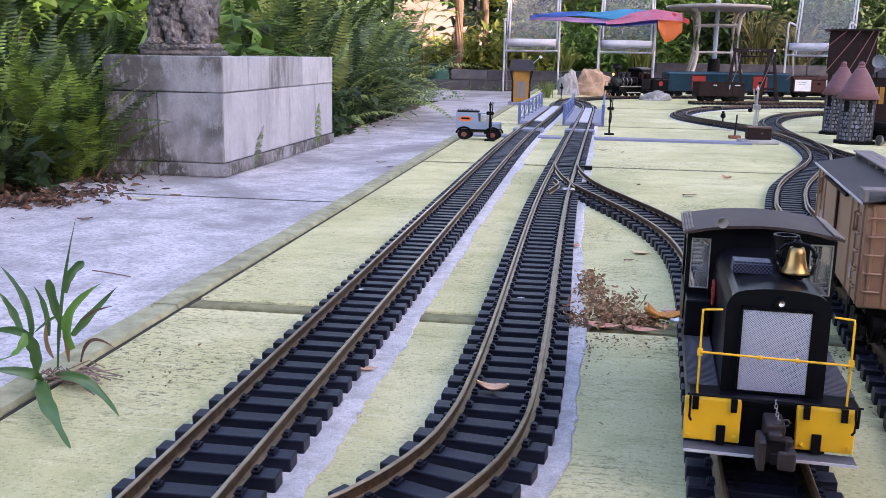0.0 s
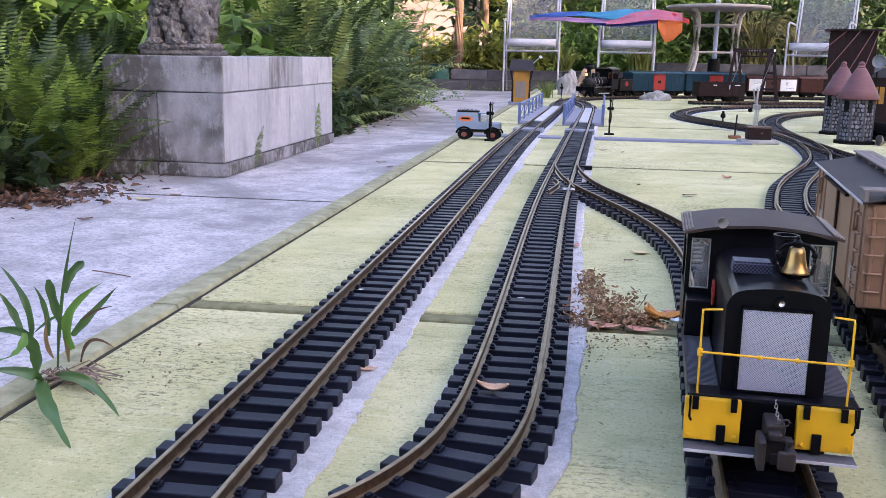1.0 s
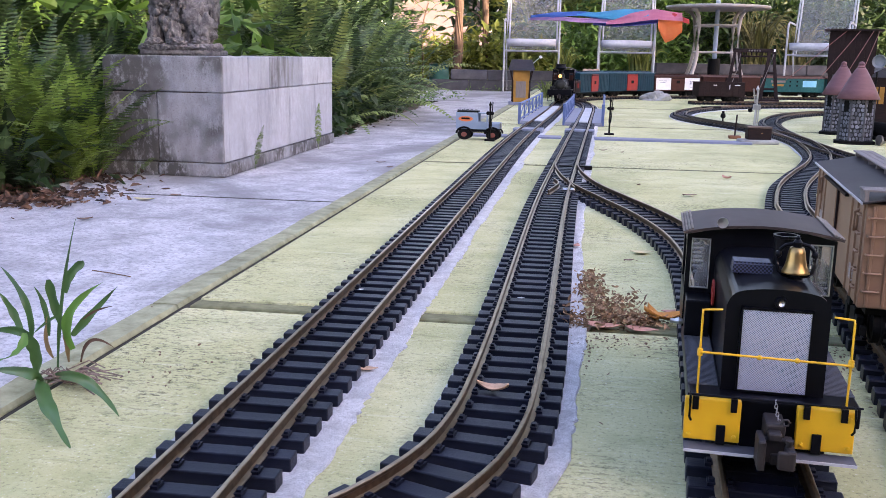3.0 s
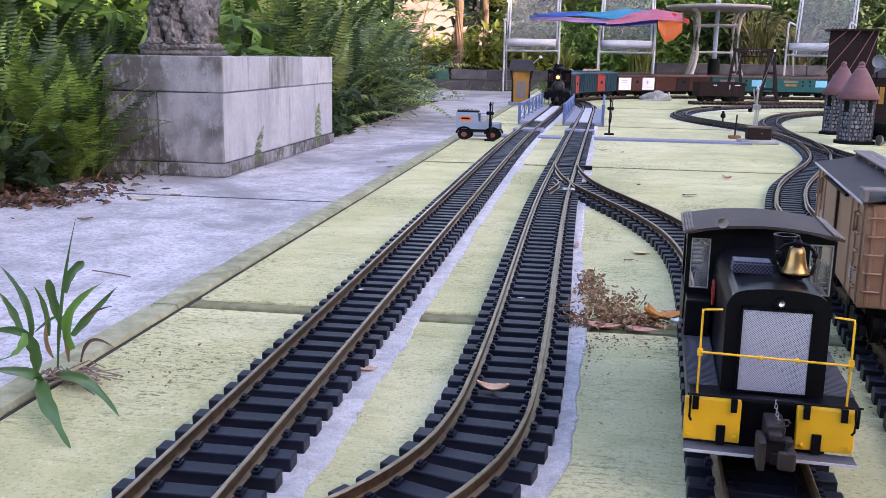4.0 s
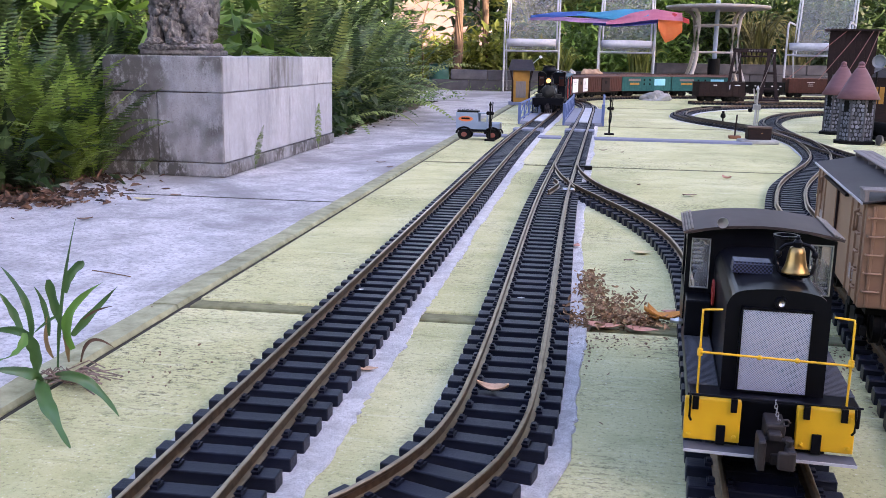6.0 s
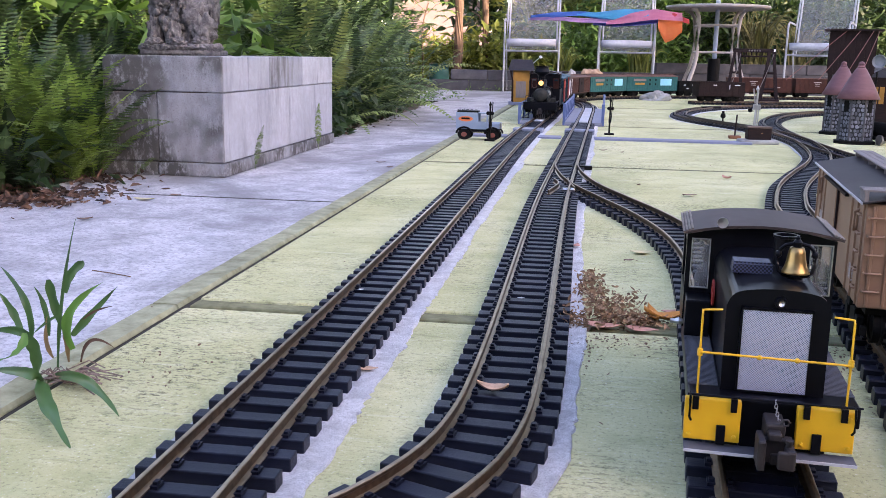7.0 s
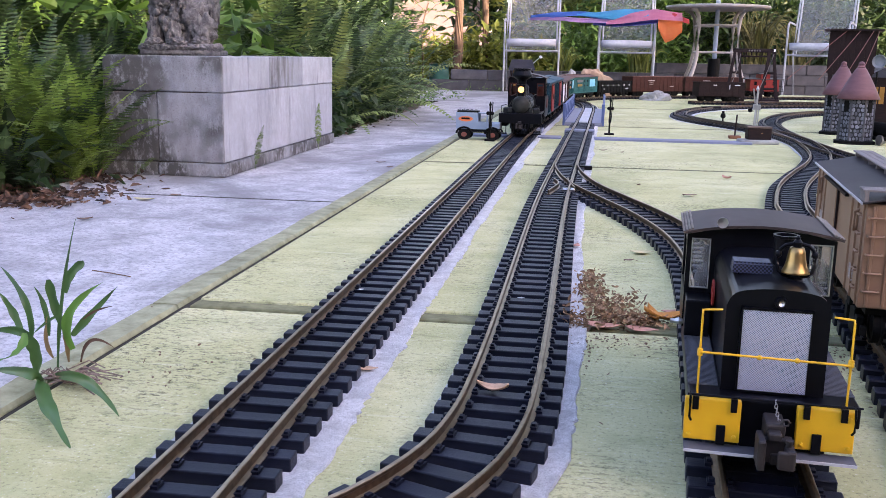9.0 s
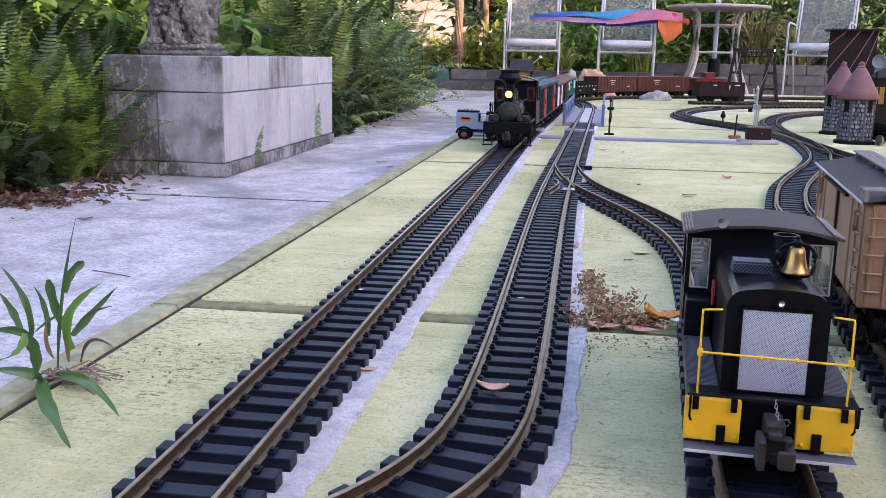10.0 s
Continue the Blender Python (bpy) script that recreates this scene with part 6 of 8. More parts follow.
def shed(x, y, sc, label):
    c = thing("trackside_shed", pose(x, y, 0, 0, 0, 6), label, "model shed")
    bm = nb()
    box(bm, (-0.062, -0.055, 0), (0.062, 0.055, 0.014), 0.002)
    part("base", bm, M["slate"], c)
    bm = nb()
    box(bm, (-0.042, -0.040, 0.014), (0.042, 0.040, 0.178), 0.001)
    w = part("wall", bm, M["ochre"], c)
    bm = nb()
    box(bm, (-0.027, -0.0425, 0.036), (0.024, -0.0395, 0.118), 0.001)
    d = part("door", bm, M["walk"], w, "grey panel door")
    bm = nb()
    for s in (-1, 1):
        tube(bm, [(s * 0.042, -0.041, 0.014), (s * 0.043, -0.041, 0.120), (s * 0.056, -0.050, 0.176)], 0.0045, 4)
        tube(bm, [(s * 0.042, 0.041, 0.014), (s * 0.043, 0.041, 0.120), (s * 0.056, 0.050, 0.176)], 0.0045, 4)
    part("corner_post", bm, M["brown"], w, "dark brown flared corner posts")
    bm = nb()
    prism(bm, [(-0.062, 0.172), (-0.066, 0.178), (-0.050, 0.2265), (0.050, 0.2265), (0.066, 0.178), (0.062, 0.172)], -0.060, 0.060)
    r = part("roof", bm, M["roof_slate"], c, "dark slate blue roof")
    bm = nb()
    for k in range(6):
        z = 0.182 + k * 0.008
        box(bm, (-0.0655 + k * 0.0027, -0.0615, z), (0.0655 - k * 0.0027, -0.0595, z + 0.0012))
    part("shingle_line", bm, M["roof_slate"], r)
    bm = nb()
    tube(bm, [(0.052, -0.035, 0.205), (0.085, -0.075, 0.236)], 0.0018, 6)
    lathe(bm, [(0.0001, 0), (0.007, 0.001), (0.009, 0.008), (0.0085, 0.009), (0.0001, 0.004)], 14, pose(0.088, -0.078, 0.236, 50, 0, 30))
    part("yard_lamp", bm, M["white"], c, "small white yard lamp")


M["roof_slate"] = grained("slate_roof", (0.028, 0.030, 0.045), (0.055, 0.058, 0.08), 60.0, 0.6, stretch=(1, 1, 8), relief=0.3)


def rock(x, y, size, mat, seed, label, sink=0.01):
    bm = nb()
    bmesh.ops.create_icosphere(bm, subdivisions=4, radius=1.0)
    for v in bm.verts:
        n = v.co.normalized()
        k = 1 + 0.42 * noise.noise(n * 1.3 + Vector((seed, 0, 0))) + 0.22 * noise.noise(n * 3.1 + Vector((seed, 5, 0))) + 0.08 * noise.noise(n * 8 + Vector((seed, 9, 0)))
        v.co = Vector((n.x * size[0] * k, n.y * size[1] * k, max(n.z * size[2] * k, -sink)))
    ob = part("rock", bm, M[mat], None)
    ob.matrix_basis = pose(x, y, 0.0)
    tagged(ob, label, "rock", "rocks on the patio")


def tower(x, y, yaw, seed):
    """An octagonal stone tower with a conical roof; every stone set by itself."""
    rng = random.Random(seed)
    c = thing("stone_tower", pose(x, y, 0, 0, 0, yaw), "dark cobblestone toy tower with a rose-coloured conical roof", "model tower", "stone towers")
    bm = nb()
    lathe(bm, [(0.062, 0), (0.062, 0.008), (0.058, 0.010), (0.0001, 0.010)], 8)
    part("plinth", bm, M["black_matt"], c)
    bm = nb()
    lathe(bm, [(0.0490, 0.009), (0.0490, 0.139)], 8)
    w = part("wall", bm, M["towergrout"], c)
    stones = []
    for k in range(4):
        bm = nb()
        bmesh.ops.create_icosphere(bm, subdivisions=1, radius=1.0)
        for v in bm.verts:
            n = v.co.normalized()
            f = 1 + 0.22 * noise.noise(n * 1.7 + Vector((k * 7 + seed, 0, 0)))
            sq = max(abs(n.x), abs(n.z), 0.5) ** 0.6
            v.co = Vector((n.x * f / sq, n.y * 0.5, n.z * f / sq))
        me = bpy.data.meshes.new("stone")
        bm.to_mesh(me)
        bm.free()
        me.materials.append(M["towerstone"])
        stones.append(me)
    apo = 0.0490 * math.cos(math.pi / 8)
    half = 0.0490 * math.sin(math.pi / 8)
    count = 0
    for f in range(8):
        a = (f + 0.5) * 45
        if f in (0, 1, 2):
            continue
        for r in range(10):
            n = 3 if r % 2 else 4
            for k in range(n):
                u = -half + 2 * half * (k + 0.5) / n + rng.uniform(-0.0012, 0.0012)
                z = 0.0165 + r * 0.0122 + rng.uniform(-0.0015, 0.0015)
                if f in (4, 6) and 0.095 < z < 0.128 and abs(u) < 0.011:
                    continue
                m = pose(0, 0, z, 0, 0, a) @ pose(apo, u, 0, 0, 0, -90) @ Matrix.Diagonal((half / n * rng.uniform(0.7, 0.92), 0.0042, 0.0056 * rng.uniform(0.8, 1.15), 1))
                ob = share("stone", stones[rng.randrange(4)], w, m)
                count += 1
        if f in (4, 6):
            bm = nb()
            box(bm, (-0.003, -0.0085, 0.094), (0.0012, 0.0085, 0.128))
            ob = part("window", bm, M["black_matt"], w, "dark arched window opening")
            ob.matrix_basis = pose(0, 0, 0, 0, 0, a) @ pose(apo, 0, 0)
    for f in range(8):
        bm = nb()
        a = radians(f * 45)
        tube(bm, [(0.0500 * math.cos(a), 0.0500 * math.sin(a), 0.009), (0.0500 * math.cos(a), 0.0500 * math.sin(a), 0.138)], 0.003, 5)
        part("corner_strip", bm, M["grey_trim"], w)
    bm = nb()
    lathe(bm, [(0.060, 0.133), (0.062, 0.135), (0.048, 0.162), (0.034, 0.190), (0.017, 0.219), (0.012, 0.226), (0.0001, 0.226)], 28)
    r = part("roof", bm, M["roof_pink"], c, "dusty rose conical roof", True)
    bm = nb()
    lathe(bm, [(0.011, 0.224), (0.0125, 0.228), (0.009, 0.231), (0.0085, 0.234), (0.0095, 0.238), (0.006, 0.243), (0.0001, 0.245)], 14)
    part("finial", bm, M["roof_pink"], r)


M["grey_trim"] = grained("grey_trim", (0.045, 0.045, 0.05), (0.10, 0.10, 0.11), 60.0, 0.8)


def water_tank():
    c = thing("water_tower", pose(0.992, 3.93, 0, 0, 0, -14), "dark brown plank water tank on timber legs", "model water tower")
    bm = nb()
    box(bm, (-0.079, -0.079, 0.195), (0.079, 0.079, 0.358))
    t = part("tank", bm, M["brown"], c, "dark brown plank tank")
    n = 9
    bm = nb()
    box(bm, (-0.0084, -0.084, 0.20), (0.0084, -0.079, 0.358), 0.0008)
    pl = part("plank", bm, M["brown"], t)
    pl.matrix_basis = pose(-0.0711, 0, 0)
    for side in range(4):
        for k in range(n):
            if side or k:
                share("plank", pl.data, t, pose(0, 0, 0, 0, 0, side * 90) @ pose(-0.080 + 0.160 * (k + 0.5) / n, 0, 0))
    bm = nb()
    box(bm, (-0.104, -0.104, 0.358), (0.104, 0.104, 0.364), 0.001)
    part("cover", bm, M["brown"], c, "wide thin plank cover")
    for x in (-0.07, 0.07):
        for y in (-0.07, 0.07):
            bm = nb()
            box(bm, (x - 0.007, y - 0.007, 0), (x + 0.007, y + 0.007, 0.2), 0.001)
            part("leg", bm, M["brown"], c)
    for u, v in (((-0.02, -0.09, 0.362), (-0.21, -0.40, 0.175)), ((0.025, -0.09, 0.362), (-0.10, -0.45, 0.18)), ((0.070, -0.09, 0.362), (-0.02, -0.45, 0.185)), ((0.09, -0.09, 0.362), (0.02, -0.42, 0.15))):
        bm = nb()
        tube(bm, [u, v], 0.0011, 5)
        part("guy_line", bm, M["redrod"], c, "thin dull red guy line")


def edge_things():
    c = thing("station_house", pose(1.125, 3.98, 0, 0, 0, -10), "small dark brown toy house with an ochre door", "model house")
    bm = nb()
    box(bm, (-0.050, -0.05, 0), (0.05, 0.05, 0.188), 0.001)
    part("wall", bm, M["brown"], c)
    bm = nb()
    box(bm, (-0.030, -0.0525, 0.085), (0.010, -0.0495, 0.150), 0.001)
    part("door", bm, M["ochre"], c, "ochre yellow door panel")
    bm = nb()
    prism(bm, [(-0.06, 0.186), (-0.06, 0.190), (0, 0.222), (0.06, 0.190), (0.06, 0.186)], -0.058, 0.058)
    part("roof", bm, M["roof_slate"], c)
    bm = nb()
    box(bm, (-0.013, -0.0545, 0.085), (-0.008, -0.0520, 0.150))
    part("shutter", bm, M["brown"], c)
    d = thing("globe_lamp", pose(1.000, 3.60, 0, 0, 0, 0), "grey round lamp disc on a thin post", "model lamp")
    bm = nb()
    tube(bm, [(0, 0, 0), (0, 0, 0.21)], 0.003, 8)
    lathe(bm, [(0.014, 0), (0.014, 0.005), (0.0001, 0.005)], 14)
    part("post", bm, M["black_matt"], d)
    bm = nb()
    lathe(bm, [(0.0001, 0.012), (0.016, 0.010), (0.0225, 0.0), (0.024, 0.001), (0.018, 0.014), (0.008, 0.022), (0.0001, 0.024)], 26, pose(0, -0.012, 0.246, -90, 0, 0) @ pose(0, 0, 0, 0, 20, 0))
    part("disc", bm, M["globe"], d, "grey translucent disc")
    e = thing("toy_engine", pose(0.872, 3.02, 0, 0, 0, 20), "small black toy engine with silver fittings beside the tower", "toy engine")
    bm = nb()
    lathe(bm, [(0.0001, -0.06), (0.018, -0.058), (0.022, -0.052), (0.022, 0.05), (0.0001, 0.05)], 18, pose(0, 0, 0.045) @ FORWARD)
    box(bm, (-0.026, -0.045, 0.014), (0.026, 0.06, 0.026), 0.002)
    part("boiler", bm, M["black_matt"], e)
    bm = nb()
    lathe(bm, [(0.006, 0.06), (0.006, 0.085), (0.010, 0.092), (0.0001, 0.092)], 12, pose(0, -0.035, 0))
    part("chimney", bm, M["black_matt"], e)
    for y in (-0.03, 0.03):
        for s in (-1, 1):
            bm = nb()
            lathe(bm, [(0.010, -0.003), (0.016, -0.003), (0.016, 0.003), (0.010, 0.003)], 16, pose(s * 0.028, y, 0.016) @ ON_ITS_SIDE)
            part("wheel", bm, M["steel"], e, "silver wheel")


M["globe"] = grained("grey_globe", (0.16, 0.18, 0.20), (0.26, 0.28, 0.31), 20.0, 0.25)


def gallows():
    c = thing("timber_crane", pose(0.985, 6.02, 0, 0, 0, -8), "dark brown timber gantry with a sign over the track", "model gantry")
    for x in (-0.122, 0.078):
        for q in (-1, 1):
            for e in (-1, 1):
                bm = nb()
                tube(bm, [(x + e * 0.048, q * 0.05, 0.0), (x + e * 0.010, q * 0.012, 0.30)], 0.0125, 4)
                part("leg", bm, M["brown"], c)
            bm = nb()
            tube(bm, [(x - 0.038, q * 0.042, 0.075), (x + 0.038, q * 0.042, 0.075)], 0.006, 4)
            part("brace", bm, M["brown"], c)
            bm = nb()
            tube(bm, [(x - 0.026, q * 0.028, 0.17), (x + 0.026, q * 0.028, 0.17)], 0.006, 4)
            part("brace", bm, M["brown"], c)
        bm = nb()
        box(bm, (x - 0.062, -0.07, 0.0), (x + 0.062, 0.07, 0.016), 0.003)
        part("foot", bm, M["brown"], c)
    bm = nb()
    box(bm, (-0.145, -0.014, 0.290), (0.098, 0.014, 0.312), 0.002)
    box(bm, (-0.110, -0.010, 0.262), (0.066, 0.010, 0.272), 0.002)
    for k in range(6):
        box(bm, (-0.100 + k * 0.030, -0.006, 0.270), (-0.094 + k * 0.030, 0.006, 0.292))
    part("beam", bm, M["brown"], c, "dark latticed beam")
    bm = nb()
    for k in range(5):
        box(bm, (-0.055 + k * 0.015, -0.0155, 0.296), (-0.046 + k * 0.015, -0.0135, 0.306))
    part("sign_bar", bm, M["walk"], c, "faded sign lettering bars")
    bm = nb()
    tube(bm, [(-0.10, -0.03, 0.28), (-0.11, -0.05, 0.2), (-0.165, -0.09, 0.02)], 0.002, 5)
    tube(bm, [(0.09, -0.03, 0.28), (0.05, -0.05, 0.15), (0.0, -0.08, 0.02)], 0.002, 5)
    part("rope", bm, M["walk"], c, "slack grey ropes")
    bm = nb()
    box(bm, (0.084, -0.022, 0.283), (0.100, -0.0142, 0.318), 0.002)
    part("lamp_box", bm, M["black_matt"], c)
    bm = nb()
    box(bm, (0.087, -0.0235, 0.296), (0.097, -0.0218, 0.310))
    part("lamp_glass", bm, M["white"], c, "small white lamp glass")


def switch_stand():
    c = thing("switch_box", pose(0.498, 2.925, 0, 0, 0, 3), "brown switch box on a grey stone slab", "switch box")
    bm = nb()
    box(bm, (-0.056, -0.032, 0), (0.056, 0.032, 0.013), 0.004)
    part("base_slab", bm, M["rock"], c, "grey stone base slab")
    bm = nb()
    box(bm, (-0.034, -0.020, 0.013), (0.034, 0.020, 0.047), 0.002)
    b = part("body", bm, M["brown"], c)
    bm = nb()
    box(bm, (-0.036, -0.022, 0.0465), (0.036, 0.022, 0.0515), 0.001)
    part("lid", bm, M["walk_dark"], c, "weathered brown lid")
    bm = nb()
    lathe(bm, [(0.002, 0), (0.002, 0.002), (0.0001, 0.002)], 10, pose(0.006, -0.0198, 0.032, 90, 0, 0))
    part("knob", bm, M["brass"], b)
    s = thing("semaphore", pose(0.520, 3.13, 0, 0, 0, 0), "silver semaphore post with crossed blades", "model semaphore")
    bm = nb()
    box(bm, (-0.016, -0.012, 0), (0.016, 0.012, 0.010), 0.002)
    part("base", bm, M["black_matt"], s)
    bm = nb()
    tube(bm, [(-0.002, 0, 0.008), (0.002, 0, 0.150)], 0.0048, 8, 0.0030)
    tube(bm, [(0.006, 0, 0.008), (0.008, 0, 0.10)], 0.0022, 6)
    lathe(bm, [(0.004, 0.15), (0.0055, 0.154), (0.0001, 0.166)], 10)
    part("post", bm, M["steel"], s, "silver post")
    bm = nb()
    box(bm, (-0.010, -0.004, 0.088), (0.014, 0.004, 0.106), 0.002)
    tube(bm, [(-0.012, 0, 0.155), (-0.004, 0, 0.11)], 0.0025, 6)
    part("blade", bm, M["steel"], s, "silver blade")
    bm = nb()
    lathe(bm, [(0.007, 0), (0.007, 0.008), (0.0001, 0.008)], 14, pose(-0.018, 0.004, 0.088, 90, 0, 0))
    part("lamp", bm, M["black"], s)
    t = thing("hand_lever", pose(0.455, 3.09, 0, 0, 0, 0), "rusty switch lever on a small plank base", "switch lever")
    bm = nb()
    box(bm, (-0.018, -0.014, 0), (0.018, 0.014, 0.010), 0.002)
    part("base", bm, M["rust"], t)
    bm = nb()
    tube(bm, [(0, 0, 0.008), (0.003, 0, 0.075)], 0.0026, 6)
    part("lever", bm, M["brown"], t)
    u = thing("dwarf_signal", pose(0.500, 3.72, 0, 0, 0, 0), "small black dwarf signal beside the loop", "model signal")
    bm = nb()
    tube(bm, [(0, 0, 0), (0, 0, 0.03)], 0.003, 6)
    lathe(bm, [(0.0075, 0.028), (0.010, 0.034), (0.0075, 0.044), (0.004, 0.046), (0.005, 0.052), (0.0001, 0.054)], 12)
    part("head", bm, M["black_matt"], u)
    v = thing("point_motor", pose(0.585, 4.80, 0, 0, 0, -40), "low black point motor beside the loop", "point motor")
    bm = nb()
    box(bm, (-0.025, -0.055, 0), (0.025, 0.055, 0.020), 0.004)
    box(bm, (-0.015, -0.075, 0), (0.015, 0.075, 0.010), 0.003)
    part("case", bm, M["black_matt"], v)


M["rust"] = grained("rusty_plank", (0.16, 0.06, 0.03), (0.26, 0.11, 0.06), 60.0, 0.8)
M["walk_dark"] = grained("weathered_brown_lid", (0.09, 0.065, 0.05), (0.15, 0.11, 0.09), 50.0, 0.7)


def turnout():
    """Frog, guard rails and blade ends of the turnout."""
    c = thing("turnout_frog", None, "bare brass turnout frog and guard rails", "turnout")
    for a, b, d in (((-0.0625, 1.615), (-0.0490, 1.72), (-0.0590, 1.78)), ((-0.018, 1.66), (-0.030, 1.74), (-0.034, 1.80))):
        bm = nb()
        ln = Line([a, b, d])
        part("guard_rail", rail_bm(ln, 0, ln.length, 0), M["rail"], c)
    bm = nb()
    box(bm, (-0.040, 1.655, TIE_TOP), (-0.018, 1.672, 0.0165), 0.002)
    part("frog_plate", bm, M["steel"], c, "bright metal frog plate")
    m = thing("point_motor", pose(-0.030, 2.06, 0, 0, 0, 2), "small black throw bar across the turnout", "point motor")
    bm = nb()
    box(bm, (-0.030, -0.006, 0.004), (0.042, 0.006, 0.0125), 0.001)
    part("throw_bar", bm, M["black_matt"], m)


bridge(MAIN, s_of(MAIN, 3.46), s_of(MAIN, 4.55), (-1,), "white-decked toy bridge with a blue side railing")
bridge(SIDE, s_of(SIDE, 3.46), s_of(SIDE, 4.45), (-1, 1), "white-decked toy bridge with blue railings on both sides")
crossing_plates()
cover_strip()
toy_truck()
crossing_signal(-0.281, 2.735, 0.100, 0, "black crossing signal post beside the toy truck")
crossing_signal(-0.165, 5.60, 0.085, 0, "black signal post beside the grey rock")
crossing_signal(0.066, 3.09, 0.105, 10, "black crossing signal post beside the twin bridge")
shed(-0.352, 4.92, 1, "ochre toy switchman shed with a dark slate roof")
rock(-0.140, 6.30, (0.075, 0.06, 0.150), "rock", 3.0, "upright pale grey rock beside the curve")
rock(0.005, 6.38, (0.135, 0.07, 0.15), "rock_pink", 8.0, "tan brown rock beside the curve")
rock(0.385, 5.80, (0.085, 0.05, 0.056), "rock", 14.0, "low pale grey rock in front of the track")
tower(0.800, 3.045, 12, 1)
tower(0.842, 3.420, 5, 2)
water_tank()
edge_things()
gallows()
open_car(0.26, 0.122, "brown", "dark brown toy gondola parked on the siding", [(-0.05, 0.105, 0.02, 0.004), (0.04, 0.085, 0.004, 0.025), (0.07, 0.105, 0.03, 0.004)], None, pose(0.700, 5.47, 0, 0, 0, -76))
SIDING = Line([(0.545, 5.42), (0.70, 5.47), (1.3, 5.66)])
track(SIDING, 0.0, SIDING.length, "short black-tied siding under the parked gondola", (), "rail_dull_shaded")
switch_stand()
turnout()


# ---------------------------------------------------------------- patio furniture
def sling_chair(m, label):
    """White tubular chair with a slack translucent sling for seat and back."""
    c = thing("sling_chair", m, label, "patio chair", "sling chairs")
    W2 = 0.265
    for s in (-1, 1):
        bm = nb()
        tube(bm, [(s * W2, -0.30, 0), (s * W2, -0.29, 0.44), (s * W2, -0.28, 0.68), (s * W2, -0.22, 0.705), (s * W2, 0.16, 0.69)], 0.009, 8)
        part("front_leg", bm, M["white_tube"], c)
        bm = nb()
        tube(bm, [(s * W2, 0.36, 0), (s * W2, 0.12, 0.40), (s * W2, 0.20, 0.68), (s * W2 * 0.97, 0.34, 1.15)], 0.009, 8)
        part("back_post", bm, M["white_tube"], c)
        bm = nb()
        tube(bm, [(s * (W2 - 0.025), -0.29, 0.505), (s * (W2 - 0.025), 0.12, 0.42), (s * (W2 - 0.025), 0.34, 1.15)], 0.009, 8)
        part("sling_rail", bm, M["white_tube"], c)
    for y, z in ((-0.29, 0.405), (0.12, 0.40), (0.34, 1.15)):
        bm = nb()
        tube(bm, [(-W2, y, z), (W2, y, z)], 0.006, 8)
        part("cross_bar", bm, M["white_tube"], c)

    def cloth(pts, w, thick=0.003):
        bm = nb()
        n = 10
        rows = []
        for y, z, sag in pts:
            rows.append([bm.verts.new((-w + 2 * w * k / n, y, z - sag * math.sin(math.pi * k / n))) for k in range(n + 1)])
        for a, b in zip(rows, rows[1:]):
            for k in range(n):
                bm.faces.new((a[k], a[k + 1], b[k + 1], b[k]))
        return bm

    part("back_sling", cloth([(0.12 + 0.22 * i / 12, 0.42 + 0.73 * i / 12, 0.0) for i in range(13)], W2 - 0.026), M["sling"], c, "translucent white mesh back")
    part("seat_sling", cloth([(-0.30 + 0.42 * i / 8, 0.51 - 0.07 * i / 8, 0.02) for i in range(9)], W2 - 0.026), M["sling"], c, "translucent white mesh seat")
    bm = nb()
    lathe(bm, [(0.034, -W2 + 0.03), (0.036, -0.1), (0.035, 0.1), (0.034, W2 - 0.03)], 16, pose(0, -0.30, 0.482) @ ON_ITS_SIDE)
    part("seat_roll", bm, M["sling_white"], c, "white rolled seat edge", True)
    return c


M["sling_white"] = grained("white_sling_roll", (0.42, 0.43, 0.45), (0.56, 0.57, 0.59), 60.0, 0.6)


def table():
    c = thing("garden_table", pose(1.21, 9.95, -0.105), "round cream metal garden table with bent tube legs", "garden table")
    bm = nb()
    lathe(bm, [(0.0001, 0.835), (0.46, 0.835), (0.495, 0.840), (0.505, 0.852), (0.500, 0.866), (0.47, 0.870), (0.0001, 0.868)], 48)
    part("tabletop", bm, M["tube"], c, "round cream tabletop", True)
    for k in range(4):
        a = radians(45 + 90 * k)
        u, v = math.cos(a), math.sin(a)
        bm = nb()
        tube(bm, [(u * r, v * r, z) for r, z in ((0.40, 0.835), (0.33, 0.82), (0.28, 0.76), (0.265, 0.66), (0.27, 0.40), (0.30, 0.28), (0.36, 0.15), (0.43, 0.0))], 0.019, 10)
        part("leg", bm, M["tube"], c, "bent cream tube leg")
    for z, r in ((0.42, 0.27), (0.68, 0.265)):
        for k in range(4):
            bm = nb()
            a, b = radians(45 + 90 * k), radians(135 + 90 * k)
            tube(bm, [(math.cos(a) * r, math.sin(a) * r, z), (math.cos(b) * r, math.sin(b) * r, z)], 0.010, 8)
            part("stretcher", bm, M["tube"], c)
    p = thing("umbrella_stand", pose(1.21, 9.95, -0.105), "dark umbrella stand with a pale blue pole", "umbrella stand")
    bm = nb()
    lathe(bm, [(0.22, 0), (0.22, 0.04), (0.16, 0.07), (0.06, 0.09), (0.06, 0.36), (0.0001, 0.36)], 20)
    part("base", bm, M["black_matt"], p)
    bm = nb()
    tube(bm, [(0, 0, 0.34), (0, 0, 0.99)], 0.022, 12)
    part("pole", bm, M["bluepole"], p)


